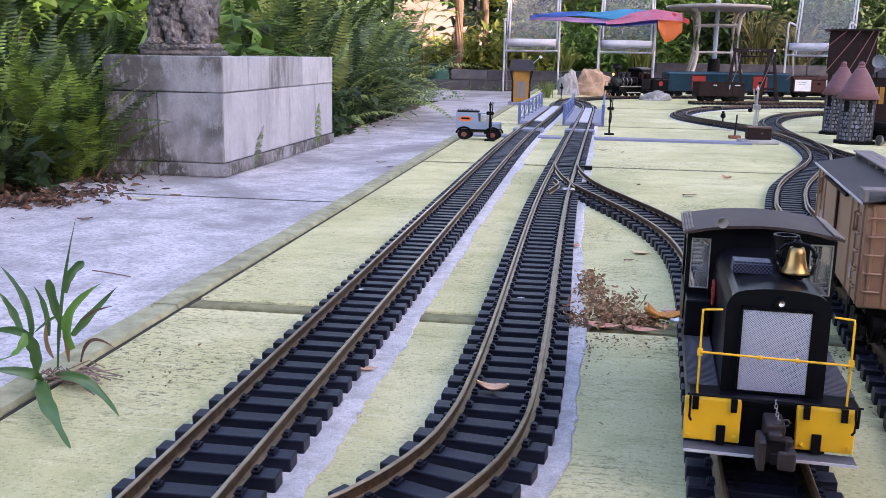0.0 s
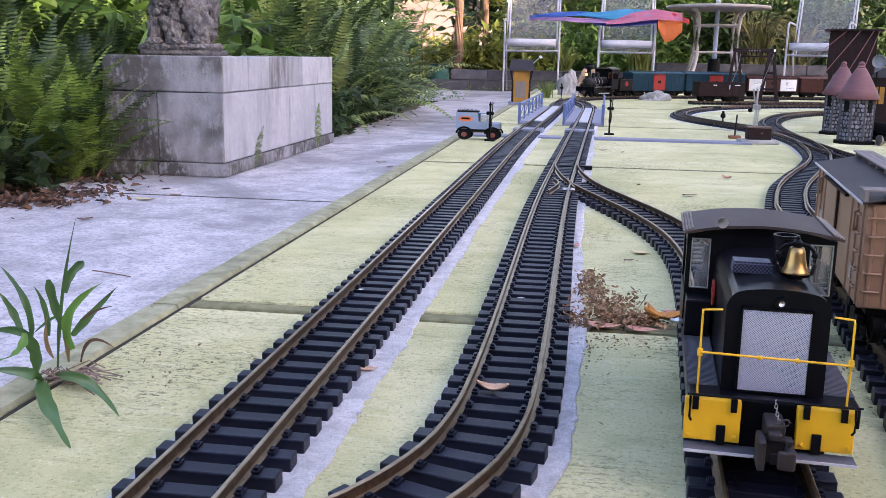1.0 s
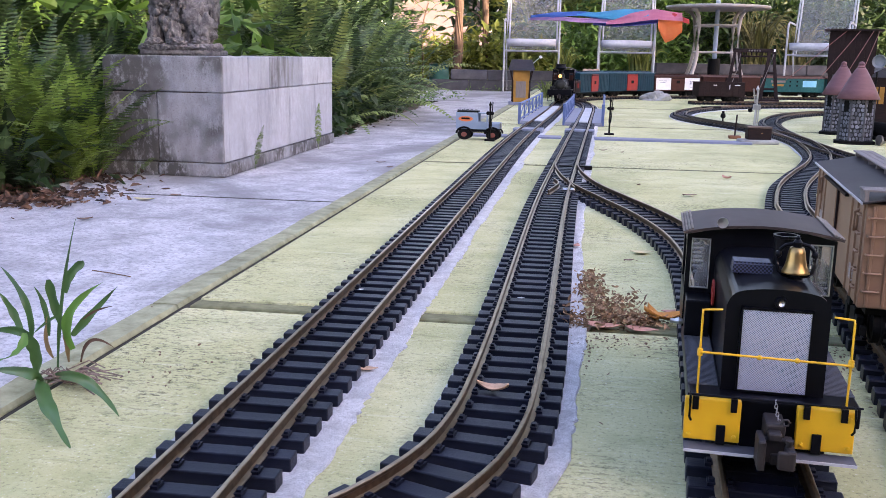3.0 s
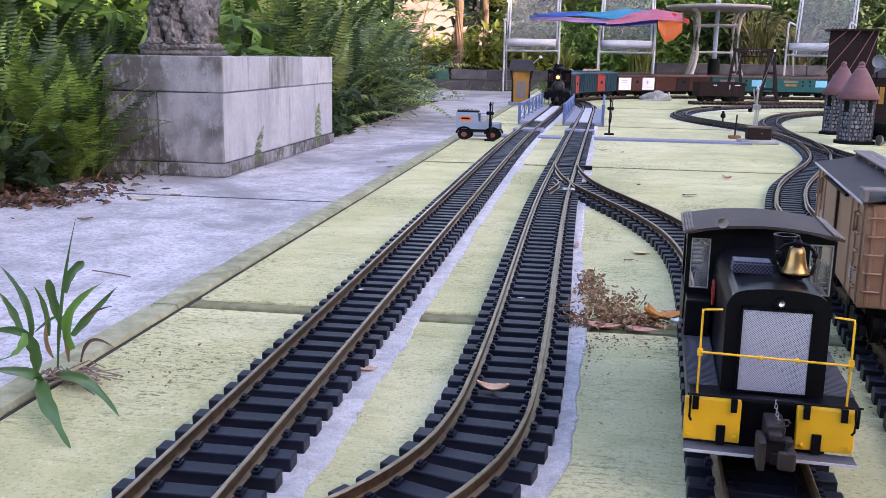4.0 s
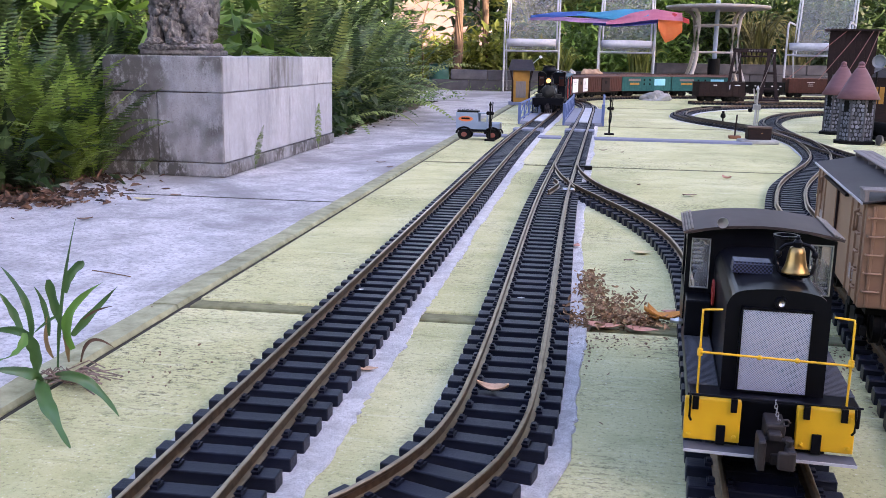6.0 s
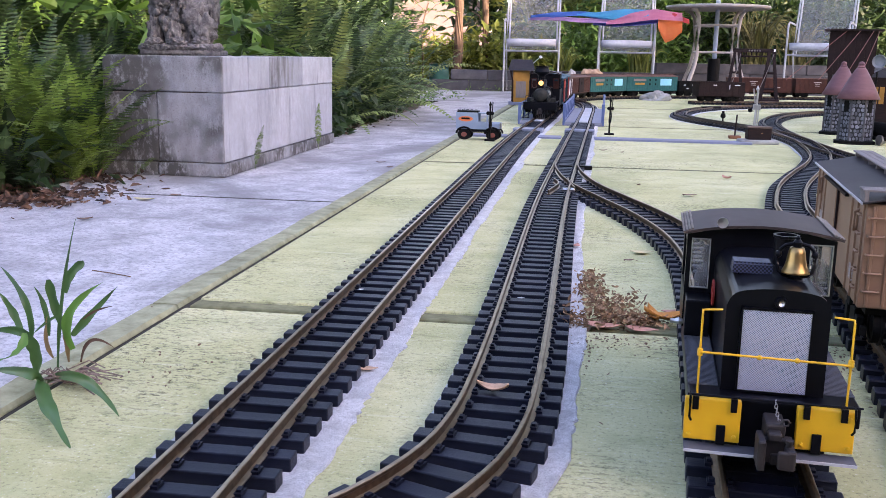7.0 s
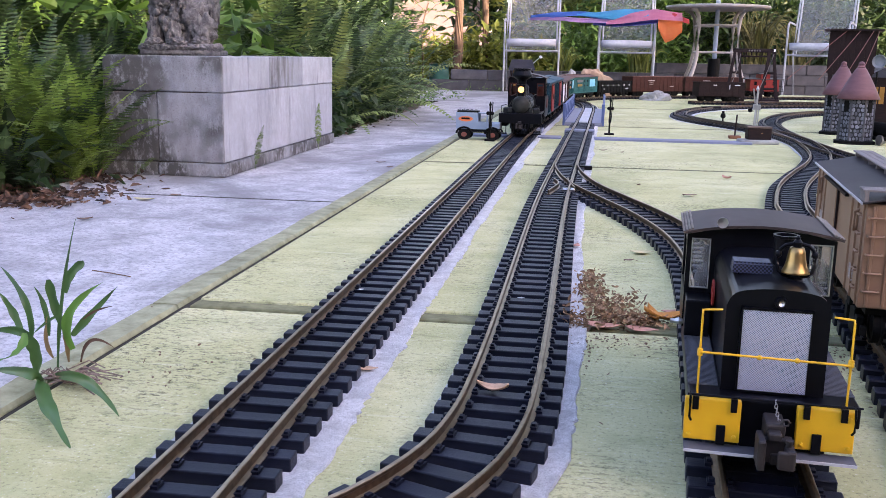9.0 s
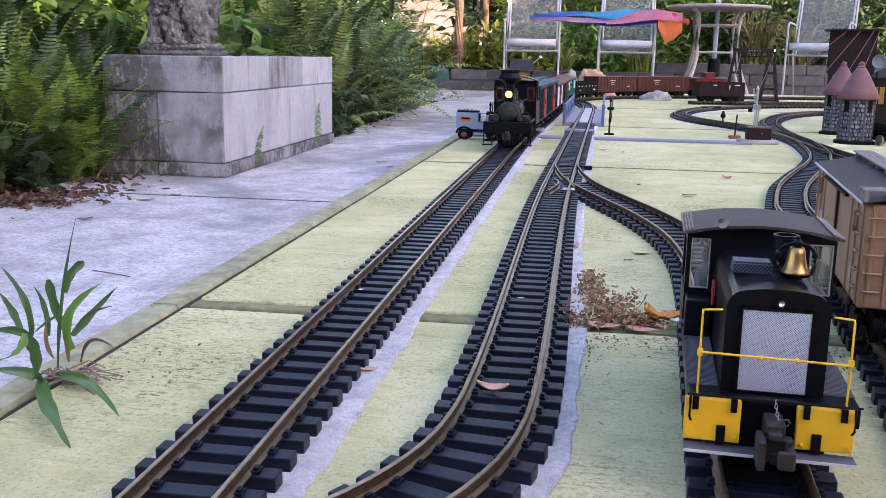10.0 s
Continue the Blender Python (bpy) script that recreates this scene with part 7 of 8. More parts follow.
def parasol():
    """A folded rainbow parasol laid over the arms of two chairs."""
    c = thing("folded_parasol", pose(-0.006, 0.0, -0.012) @ Matrix.Diagonal((1.046, 1.045, 1.046, 1)), "folded rainbow parasol lying across the chair arms", "parasol")

    def gore(name, x0, x1, prof, mat, seed, label):
        bm = nb()
        n, m = 28, 8
        rows = []
        for i in range(n + 1):
            t = i / n
            x = x0 + (x1 - x0) * t
            f = t * (len(prof) - 1)
            k = min(int(f), len(prof) - 2)
            y0, z0, y1, z1 = [prof[k][j] + (prof[k + 1][j] - prof[k][j]) * (f - k) for j in range(4)]
            row = []
            for j in range(m + 1):
                u = j / m
                w = 0.016 * noise.noise(Vector((x * 3 + seed, u * 4, 0))) + 0.010 * math.sin(u * 9 + seed + x * 2)
                row.append(bm.verts.new((x, y0 + (y1 - y0) * u + w, z0 + (z1 - z0) * u + w)))
            rows.append(row)
        for a, b in zip(rows, rows[1:]):
            for j in range(m):
                bm.faces.new((a[j], a[j + 1], b[j + 1], b[j]))
        r = bmesh.ops.solidify(bm, geom=bm.faces[:], thickness=0.004)
        part(name, bm, M[mat], c, label, True)

    gore("gore", -0.58, 0.10, [(9.10, 0.585, 9.16, 0.612), (9.05, 0.60, 9.2, 0.655), (9.04, 0.602, 9.2, 0.662), (9.05, 0.60, 9.2, 0.655)], "midblue", 1, "bright blue cloth gore")
    gore("gore", -0.58, 0.28, [(9.08, 0.575, 9.10, 0.592), (9.02, 0.575, 9.05, 0.608), (9.02, 0.550, 9.05, 0.600), (9.02, 0.548, 9.05, 0.590)], "lilac", 2, "lilac cloth gore")
    gore("gore", -0.15, 0.50, [(9.06, 0.625, 9.22, 0.655), (9.03, 0.598, 9.22, 0.668), (9.02, 0.575, 9.22, 0.690), (9.04, 0.64, 9.2, 0.690)], "cyan", 3, "bright cyan cloth gore")
    gore("gore", 0.12, 0.80, [(9.02, 0.556, 9.03, 0.565), (9.0, 0.570, 9.05, 0.640), (9.0, 0.600, 9.1, 0.672), (9.02, 0.590, 9.1, 0.650)], "pink", 4, "pink cloth gore")
    gore("gore", 0.00, 0.62, [(9.03, 0.545, 9.06, 0.590), (9.04, 0.530, 9.06, 0.575), (9.04, 0.545, 9.06, 0.590), (9.03, 0.57, 9.06, 0.61)], "blue_cloth", 5, "deep blue cloth gore")
    gore("gore", 0.60, 0.86, [(9.02, 0.60, 9.1, 0.655), (9.0, 0.575, 9.1, 0.660), (9.0, 0.545, 9.06, 0.600)], "redcloth", 6, "red cloth gore")
    gore("gore", 0.585, 0.80, [(8.99, 0.50, 9.02, 0.605), (8.98, 0.375, 9.02, 0.60), (8.98, 0.41, 9.02, 0.60), (8.99, 0.48, 9.02, 0.59)], "orangecloth", 7, "hanging orange cloth gore")
    bm = nb()
    tube(bm, [(-0.60, 9.13, 0.587), (0.76, 9.12, 0.598)], 0.011, 8)
    part("pole", bm, M["white_tube"], c)


for x, y, turn, lab in ((-0.594, 9.72, 2, "white tubular sling chair with see-through mesh"), (0.335, 9.78, -2, "white tubular sling chair under the parasol"), (2.14, 9.60, -20, "white tubular sling chair turned aside")):
    sling_chair(pose(x, y, -0.105, 0, 0, turn), lab)
table()
parasol()


# ---------------------------------------------------------------- statue, pot, plants
def statue():
    """A crouching stone lion on its plinth, one plain mesh."""
    bm = nb()

    def lump(c, r, seed, rough=0.42, sub=4):
        made = bmesh.ops.create_icosphere(bm, subdivisions=sub, radius=1.0)["verts"]
        for v in made:
            n = v.co.normalized()
            k = 1 + rough * noise.noise(n * 3 + Vector((seed, 0, 0))) + rough * 0.6 * noise.noise(n * 8 + Vector((seed, 3, 0)))
            v.co = Vector(c) + Vector((n[i] * r[i] * k for i in range(3)))

    box(bm, (-0.132, -0.088, 0.0), (0.132, 0.085, 0.016), 0.005)
    for k in range(11):
        lump((-0.118 + k * 0.0236, -0.070, 0.022), (0.022, 0.022, 0.011), 200 + k, 0.5, 3)
        lump((-0.118 + k * 0.0236, -0.010, 0.024), (0.022, 0.050, 0.012), 220 + k, 0.5, 3)
    lump((0.035, 0.01, 0.095), (0.075, 0.055, 0.075), 1)
    lump((-0.055, -0.005, 0.125), (0.055, 0.055, 0.085), 2)
    lump((-0.075, -0.035, 0.200), (0.060, 0.055, 0.055), 3)
    lump((0.075, -0.020, 0.070), (0.042, 0.038, 0.050), 4)
    lump((-0.085, -0.050, 0.065), (0.026, 0.026, 0.050), 5)
    lump((-0.020, -0.055, 0.060), (0.026, 0.026, 0.048), 6)
    lump((0.000, -0.070, 0.037), (0.034, 0.024, 0.016), 7)
    lump((-0.085, -0.068, 0.037), (0.030, 0.022, 0.015), 8)
    lump((0.080, -0.055, 0.040), (0.030, 0.024, 0.016), 9)
    lump((0.100, 0.020, 0.140), (0.024, 0.022, 0.055), 10)
    rng = random.Random(4)
    for k in range(150):
        a, b = rng.uniform(-2.9, 0.3), rng.uniform(-0.9, 1.0)
        lump((-0.035 + 0.062 * math.cos(a) * math.cos(b), -0.008 + 0.060 * math.sin(a) * math.cos(b), 0.135 + 0.080 * math.sin(b)), (rng.uniform(0.006, 0.012),) * 3, 20 + k, 0.5, 2)
    for k in range(9):
        lump((-0.045 + rng.uniform(-0.03, 0.045), -0.062 + rng.uniform(-0.01, 0.01), 0.095 + rng.uniform(-0.02, 0.03)), (0.012,) * 3, 80 + k, 0.2, 2)
    ob = part("stone_lion", bm, M["statue"], None, "", True)
    ob.matrix_basis = pose(-1.186, 2.70, 0.2275, 0, 0, 4) @ Matrix.Diagonal((0.82, 0.84, 0.98, 1))
    tagged(ob, "weathered grey stone lion statue on the planter", "statue")


def blade(bm, pts, w, fold=0.18, blunt=False, through_middle=True):
    """A strap leaf through three points, folded along its rib; a blunt one is broken off at its end."""
    p = [Vector(a) for a in pts]
    if through_middle:
        p[1] = p[1] * 2 - (p[0] + p[2]) / 2
    whole = (p[2] - p[0]).normalized()
    ref = Vector((0.15, -1, 0.25)) if abs(whole.y) < 0.6 else Vector((0.1, 0.1, 1))
    n = 18
    rows = []
    for i in range(n + 1):
        t = i / n
        c = p[0] * (1 - t) ** 2 + p[1] * 2 * t * (1 - t) + p[2] * t * t
        d = ((p[1] - p[0]) * (1 - t) + (p[2] - p[1]) * t).normalized()
        side = d.cross(ref).normalized()
        nn = side.cross(d)
        end = (1 - max(0.0, t - 0.88) * 4.0) if blunt else max(0.02, 1 - t ** 2.6)
        ww = w * 0.5 * (0.42 + 0.62 * math.sin(min(1, t * 1.9) * math.pi / 2)) * end
        wave = nn * (0.10 * w * math.sin(t * 17 + w * 900))
        rows.append([bm.verts.new(c - side * ww + nn * ww * fold + wave), bm.verts.new(c - side * ww * 0.5 + nn * ww * fold * 0.3), bm.verts.new(c - nn * ww * 0.06), bm.verts.new(c + side * ww * 0.5 + nn * ww * fold * 0.3),
                     bm.verts.new(c + side * ww + nn * ww * fold - wave)])
    for a, b in zip(rows, rows[1:]):
        for k in range(4):
            bm.faces.new((a[k], a[k + 1], b[k + 1], b[k]))


def weed():
    c = thing("weed", pose(-0.382, 0.628, 0.0), "green strap-leaved weed with chewed leaves growing from the kerb joint", "weed")

    def leaf(a, b, d, w, mat="weed", blunt=False):
        bm = nb()
        blade(bm, (a, b, d), w * 0.84, 0.26, blunt)
        part("leaf", bm, M[mat], c, "", True)

    leaf((-0.0038, 0.0, 0.0039), (0.0037, 0.0, 0.0612), (0.0179, 0.0, 0.1201), 0.004, "weed", False)
    leaf((0.0083, -0.003, 0.0647), (0.0147, -0.005, 0.0796), (0.0261, -0.006, 0.0894), 0.0073, "weed", True)
    leaf((0.0097, 0.0, 0.0211), (0.0121, -0.006, 0.0499), (0.0419, -0.01, 0.0765), 0.0098, "weed_light", False)
    leaf((0.0048, 0.008, 0.0286), (0.0146, 0.014, 0.0412), (0.0387, 0.018, 0.0672), 0.0084, "weed", False)
    leaf((0.0009, 0.006, 0.0324), (-0.0071, 0.008, 0.0501), (-0.0114, 0.008, 0.0715), 0.008, "weed", True)
    leaf((-0.009, 0.0, 0.0301), (-0.011, 0.0, 0.052), (-0.0186, 0.0, 0.0675), 0.0058, "weed", False)
    leaf((-0.0234, 0.0, 0.0275), (-0.0265, 0.0, 0.0562), (-0.0516, 0.01, 0.0794), 0.0073, "weed", False)
    leaf((-0.0288, -0.004, 0.0334), (-0.037, 0.0, 0.0471), (-0.0482, 0.0, 0.0625), 0.008, "weed", False)
    leaf((0.0011, -0.004, 0.0474), (-0.0072, -0.006, 0.0421), (-0.0171, -0.008, 0.0333), 0.0033, "weed", False)
    leaf((-0.0191, -0.006, -0.0004), (-0.0156, -0.008, 0.0185), (-0.0213, -0.01, 0.0314), 0.0106, "weed", True)
    leaf((-0.0191, -0.008, 0.0298), (-0.0297, -0.01, 0.036), (-0.0493, -0.015, 0.0353), 0.0084, "weed", False)
    leaf((-0.0228, -0.01, 0.0342), (-0.0217, -0.02, 0.0236), (-0.0337, -0.03, 0.0185), 0.0095, "weed_light", False)
    leaf((0.0013, -0.0301, 0.006), (-0.0079, -0.0361, 0.014), (-0.0547, -0.011, 0.004), 0.0106, "weed", False)
    leaf((0.0013, -0.0301, 0.006), (0.0443, -0.0936, 0.014), (0.0776, -0.1247, 0.001), 0.0142, "weed", False)
    leaf((0.0053, -0.0196, 0.006), (0.0492, -0.0513, 0.016), (0.0823, -0.0719, 0.001), 0.0106, "weed", False)
    leaf((0.0055, 0.0, 0.0105), (0.0048, 0.0, 0.0259), (0.0031, 0.0, 0.0393), 0.0044, "stalk", True)
    leaf((-0.003, -0.006, 0.0153), (-0.0078, -0.006, 0.0286), (-0.0059, -0.006, 0.0472), 0.0047, "stalk", False)
    leaf((0.0188, -0.006, 0.0134), (0.0285, -0.006, 0.0309), (0.0471, -0.006, 0.0254), 0.0036, "litter", False)
    leaf((0.0133, 0.01, 0.0414), (0.0232, 0.012, 0.0483), (0.0368, 0.014, 0.0523), 0.0024, "litter", False)
    bm = nb()
    rng = random.Random(3)
    for k in range(60):
        a = rng.uniform(-2.2, 0.9)
        r = rng.uniform(0.010, 0.052) * (1.0 if a > -0.9 else 0.6)
        x, y = rng.uniform(-0.006, 0.016), rng.uniform(-0.02, -0.004)
        tube(bm, [(x, y, 0.003), (x + r * 0.5 * math.cos(a), y + r * 0.5 * math.sin(a), rng.uniform(0.004, 0.011)), (x + r * math.cos(a + rng.uniform(-0.6, 0.6)), y + r * math.sin(a + rng.uniform(-0.6, 0.6)) * 0.6, rng.uniform(0.001, 0.009))], rng.uniform(0.0003, 0.0009), 4)
    part("dead_stem", bm, M["straw"], c, "tangle of dead brown stems")


def dry_leaf(x, y, z, size, yaw, mat, label, curl=0.5, lift=0.0):
    bm = nb()
    n, m = 10, 6
    rows = []
    for i in range(n + 1):
        t = i / n
        w = math.sin(math.pi * min(1, t ** 0.8)) * 0.26 * size
        rows.append([bm.verts.new(((t - 0.5) * size, w * (2 * j / m - 1), 0.001 + curl * size * (0.55 * ((t - 0.5) ** 2) + 0.35 * ((2 * j / m - 1) ** 2) * 0.26) + lift * t * size + 0.05 * size * noise.noise(Vector((t * 4 + x * 50, j, yaw))) ** 2)) for j in range(m + 1)])
    for a, b in zip(rows, rows[1:]):
        for j in range(m):
            bm.faces.new((a[j], a[j + 1], b[j + 1], b[j]))
    bmesh.ops.remove_doubles(bm, verts=bm.verts, dist=1e-5)
    bmesh.ops.solidify(bm, geom=bm.faces[:], thickness=0.0003)
    ob = part("dry_leaf", bm, M[mat], None, "", True)
    ob.matrix_basis = pose(x, y, z, 0, 0, yaw)
    tagged(ob, label, "dry leaf", "fallen leaves")


M["tanleaf"] = grained("tan_leaf", (0.42, 0.26, 0.16), (0.60, 0.40, 0.27), 300.0, 0.7)
M["paleleaf"] = grained("pale_yellow_leaf", (0.52, 0.44, 0.22), (0.66, 0.58, 0.34), 300.0, 0.7)
M["orangeleaf"] = grained("orange_leaf", (0.50, 0.19, 0.03), (0.68, 0.30, 0.06), 300.0, 0.6)
M["pinkleaf"] = grained("pinkish_leaf", (0.52, 0.23, 0.16), (0.66, 0.34, 0.25), 300.0, 0.7)
M["brownleaf"] = grained("brown_leaf", (0.12, 0.06, 0.03), (0.22, 0.12, 0.07), 300.0, 0.7)


def scatter(name, spots, size, mat, seed, label, category, up=0.6):
    """Litter of small torn leaf bits, lying any way."""
    rng = random.Random(seed)
    bm = nb()
    for x, y, z, rx, ry, rz, n in spots:
        for k in range(n):
            q = Vector((x + rng.gauss(0, rx), y + rng.gauss(0, ry), z + abs(rng.gauss(0, rz))))
            leaf_fan(bm, q, Vector((rng.gauss(0, 1), rng.gauss(0, 1), rng.gauss(0, up * 0.5))), Vector((rng.gauss(0, up), rng.gauss(0, up), 1)), size * rng.uniform(0.5, 1.4), size * rng.uniform(0.3, 0.7), 0.6, rng.uniform(-0.5, 0.6))
    return tagged(part(name, bm, M[mat], None), label, category, "", "stuff")


statue()
weed()
for a in ((-0.058, 0.630, TIE_TOP, 0.024, 170, "tanleaf", "curled tan leaf lying on a tie", 1.2), (-0.160, 0.680, 0.002, 0.018, 5, "tanleaf", "narrow tan leaf beside the ties", 0.3), (0.074, 1.192, 0.001, 0.030, 8, "paleleaf", "pale yellow leaf on the patio", 0.3),
          (0.056, 1.14, 0.001, 0.014, 20, "brownleaf", "small brown leaf on the patio", 0.4), (-0.008, 1.205, 0.003, 0.020, 80, "pinkleaf", "pinkish leaf beside the track", 0.5), (0.076, 0.868, 0.001, 0.036, 195, "orangeleaf", "curled orange leaf beside the debris", 1.3, 0.15),
          (0.068, 0.872, 0.001, 0.026, 110, "orangeleaf", "curled orange leaf beside the debris", 1.3, 0.25), (0.087, 0.905, 0.001, 0.020, 20, "pinkleaf", "pinkish leaf beside the locomotive", 0.6), (0.022, 0.843, 0.001, 0.036, -4, "pinkleaf", "pinkish leaf in the slab joint", 0.3),
          (0.056, 0.838, 0.001, 0.030, -14, "pinkleaf", "pinkish leaf in the slab joint", 0.3), (0.286, 2.01, 0.001, 0.030, 120, "pinkleaf", "pinkish curled leaf on the patio", 1.0), (0.185, 1.735, 0.001, 0.026, 10, "brownleaf", "dark leaf on the patio", 0.4),
          (0.101, 1.85, 0.001, 0.014, 70, "brownleaf", "dark leaf on the patio", 0.9), (0.041, 2.535, 0.001, 0.022, 30, "brownleaf", "dark leaf on the patio", 0.6), (0.09, 2.50, 0.001, 0.016, 70, "brownleaf", "dark leaf on the patio", 0.6),
          (-1.022, 2.066, -0.104, 0.050, 5, "paleleaf", "pale leaf on the grey path", 0.4), (-1.016, 1.788, -0.104, 0.032, 40, "brownleaf", "brown leaf on the grey path", 0.6), (-0.983, 2.152, -0.104, 0.030, 0, "brownleaf", "brown leaf on the grey path", 0.3),
          (-0.605, 2.88, -0.104, 0.030, 60, "brownleaf", "brown leaf on the grey path", 0.4), (-0.66, 3.0, -0.104, 0.030, 20, "brownleaf", "brown leaf on the grey path", 0.4), (-0.216, 0.892, TIE_TOP, 0.007, 20, "white", "white chip lying on a tie", 0.3),
          (-0.057, 0.893, TIE_TOP, 0.007, 0, "white", "white chip lying on a tie", 0.3)):
    dry_leaf(*a)
bm = nb()
tube(bm, [(-0.768, 1.365, -0.1035), (-0.73, 1.352, -0.1030), (-0.69, 1.338, -0.1035)], 0.0009, 5)
tagged(part("twig", bm, M["brownleaf"], None), "thin dark twig lying on the path", "twig")
scatter("plant_debris", [(0.010, 1.02, 0.002, 0.006, 0.012, 0.004, 102), (0.012, 0.97, 0.002, 0.009, 0.022, 0.004, 136), (0.022, 0.91, 0.002, 0.012, 0.020, 0.004, 170), (0.045, 0.925, 0.002, 0.010, 0.010, 0.006, 68),
                         (0.038, 0.865, 0.002, 0.018, 0.010, 0.005, 238), (0.060, 0.862, 0.002, 0.010, 0.008, 0.004, 102), (-0.006, 0.86, 0.002, 0.008, 0.016, 0.004, 102), (0.0, 0.84, 0.001, 0.02, 0.006, 0.003, 68)],
        0.0060, "dry", 21, "dry brown plant debris along the slab joint", "plant debris", 1.0)
scatter("leaf_litter", [(-1.32, 2.02, -0.12, 0.12, 0.14, 0.012, 260), (-1.29, 2.34, -0.104, 0.05, 0.06, 0.006, 90), (-1.36, 1.8, -0.12, 0.09, 0.1, 0.01, 220), (-1.24, 1.98, -0.104, 0.07, 0.035, 0.004, 130), (-1.33, 1.92, -0.104, 0.06, 0.05, 0.006, 160), (-1.20, 2.10, -0.104, 0.06, 0.03, 0.003, 60), (-1.15, 4.6, -0.11, 0.06, 0.5, 0.006, 200), (-1.24, 2.2, -0.104, 0.08, 0.05, 0.003, 22)],
        0.024, "litter", 22, "reddish brown leaf litter at the edge of the bed", "leaf litter", 0.5)
M["moss"] = leafy("dark_moss", (0.035, 0.04, 0.012), (0.10, 0.11, 0.03), 0.9, 0.1)
scatter("moss", [(-0.3795 + random.uniform(-0.002, 0.002), random.uniform(0.4, 3.0), -0.006, 0.0015, 0.05, 0.001, 24) for k in range(40)]
        + [(random.uniform(-0.36, 1.2), y, 0.0003, 0.05, 0.006, 0.001, 12) for y in (2.155, 3.467, 4.78) for k in range(22)], 0.0026, "moss", 24, "dark green moss along the slab joints", "moss", 0.4)
scatter("grit", [(random.uniform(-0.35, 0.5), random.uniform(0.5, 3.0), 0.0005, 0.15, 0.3, 0.0002, 5) for k in range(40)]
        + [(0.03, 0.80, 0.0005, 0.035, 0.018, 0.0004, 150), (0.005, 0.76, 0.0005, 0.012, 0.03, 0.0004, 60), (0.235, 0.72, 0.0005, 0.03, 0.05, 0.0004, 110), (0.21, 0.80, 0.0005, 0.03, 0.03, 0.0004, 90), (-0.31, 0.66, 0.0005, 0.02, 0.03, 0.0004, 40)], 0.0032, "brownleaf", 23, "scattered dark crumbs on the patio", "crumbs", 0.3)


# ---------------------------------------------------------------- garden behind
def foliage(name, blobs, size, aspect, mat, seed, label, category, hang=0.15):
    """Leaves by the thousand in uneven masses: (centre, radii, count) each."""
    rng = np.random.default_rng(seed)
    V, F = [], []
    base = 0
    for (cx, cy, cz), (rx, ry, rz), n in blobs:
        k = max(1, n // 10)
        d = rng.normal(size=(k, 3))
        d /= np.linalg.norm(d, axis=1)[:, None]
        rad = rng.uniform(0.35, 1.0, k) ** 0.5 * (1 + 0.22 * np.sin(d[:, 0] * 5 + seed) * np.sin(d[:, 2] * 4 + d[:, 1] * 3))
        cl = np.array([cx, cy, cz]) + d * rad[:, None] * np.array([rx, ry, rz])
        p = np.repeat(cl, 10, 0) + rng.normal(size=(k * 10, 3)) * size * 0.75
        a = rng.normal(size=(k * 10, 3)) * [1, 1, 0.75] + np.repeat(d, 10, 0) * 0.7 - [0, 0, hang]
        a /= np.linalg.norm(a, axis=1)[:, None]
        s = np.cross(a, rng.normal(size=a.shape) * 0.5 + [0, 0, 1])
        s /= np.linalg.norm(s, axis=1)[:, None] + 1e-6
        nn = np.cross(s, a)
        L = (size * rng.uniform(0.6, 1.3, len(p)))[:, None]
        w = L * aspect * 0.5
        pts = [p, p + a * L * 0.4 - s * w + nn * w * 0.3 - nn * L * 0.03, p + a * L * 0.45 - nn * L * 0.06, p + a * L * 0.4 + s * w + nn * w * 0.3 - nn * L * 0.03, p + a * L - nn * L * 0.25]
        V.append(np.stack(pts, 1).reshape(-1, 3))
        i = base + np.arange(len(p))[:, None] * 5
        F.append(np.concatenate([i + [[0, 2, 1, 1]], i + [[0, 3, 2, 2]], i + [[1, 2, 4, 4]], i + [[2, 3, 4, 4]]], 0)[:, :3])
        base += len(p) * 5
    me = bpy.data.meshes.new(name)
    V, F = np.concatenate(V), np.concatenate(F)
    me.from_pydata(V.tolist(), [], F.tolist())
    me.materials.append(M[mat])
    ob = new(name, me)
    return tagged(ob, label, category, "", "stuff")


foliage("hedge", [((-3.2, 3.4, 0.5), (0.9, 2.2, 0.9), 9000), ((-3.0, 6.6, 0.6), (0.9, 2.0, 1.1), 9000), ((-3.6, 4.8, 1.6), (1.0, 4.0, 0.9), 9000), ((-2.6, 9.2, 0.7), (0.6, 1.3, 1.1), 5000)], 0.15, 0.5, "leaf_shaded", 31,
        "shrubs behind the ferns with shade put into their deep green", "shrubs")
foliage("hedge", [((-5.0, 8.0, 1.8), (1.2, 5.5, 2.2), 14000), ((-5.2, 13.0, 2.2), (1.6, 4.0, 2.4), 9000)], 0.30, 0.55, "leaf_shaded", 32, "tall dark trees along the side of the garden", "trees")
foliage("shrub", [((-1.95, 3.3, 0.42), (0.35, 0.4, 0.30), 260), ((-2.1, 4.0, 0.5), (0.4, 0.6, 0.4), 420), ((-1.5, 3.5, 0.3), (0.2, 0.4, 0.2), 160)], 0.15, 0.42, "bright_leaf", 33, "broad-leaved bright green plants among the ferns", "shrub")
foliage("shrub", [((-1.72, 4.75, 0.10), (0.30, 0.7, 0.34), 700), ((-1.78, 5.6, 0.20), (0.34, 0.7, 0.44), 800)], 0.15, 0.22, "leaf_shaded", 34, "dense arching green shrub with long narrow leaves", "shrub", 0.5)
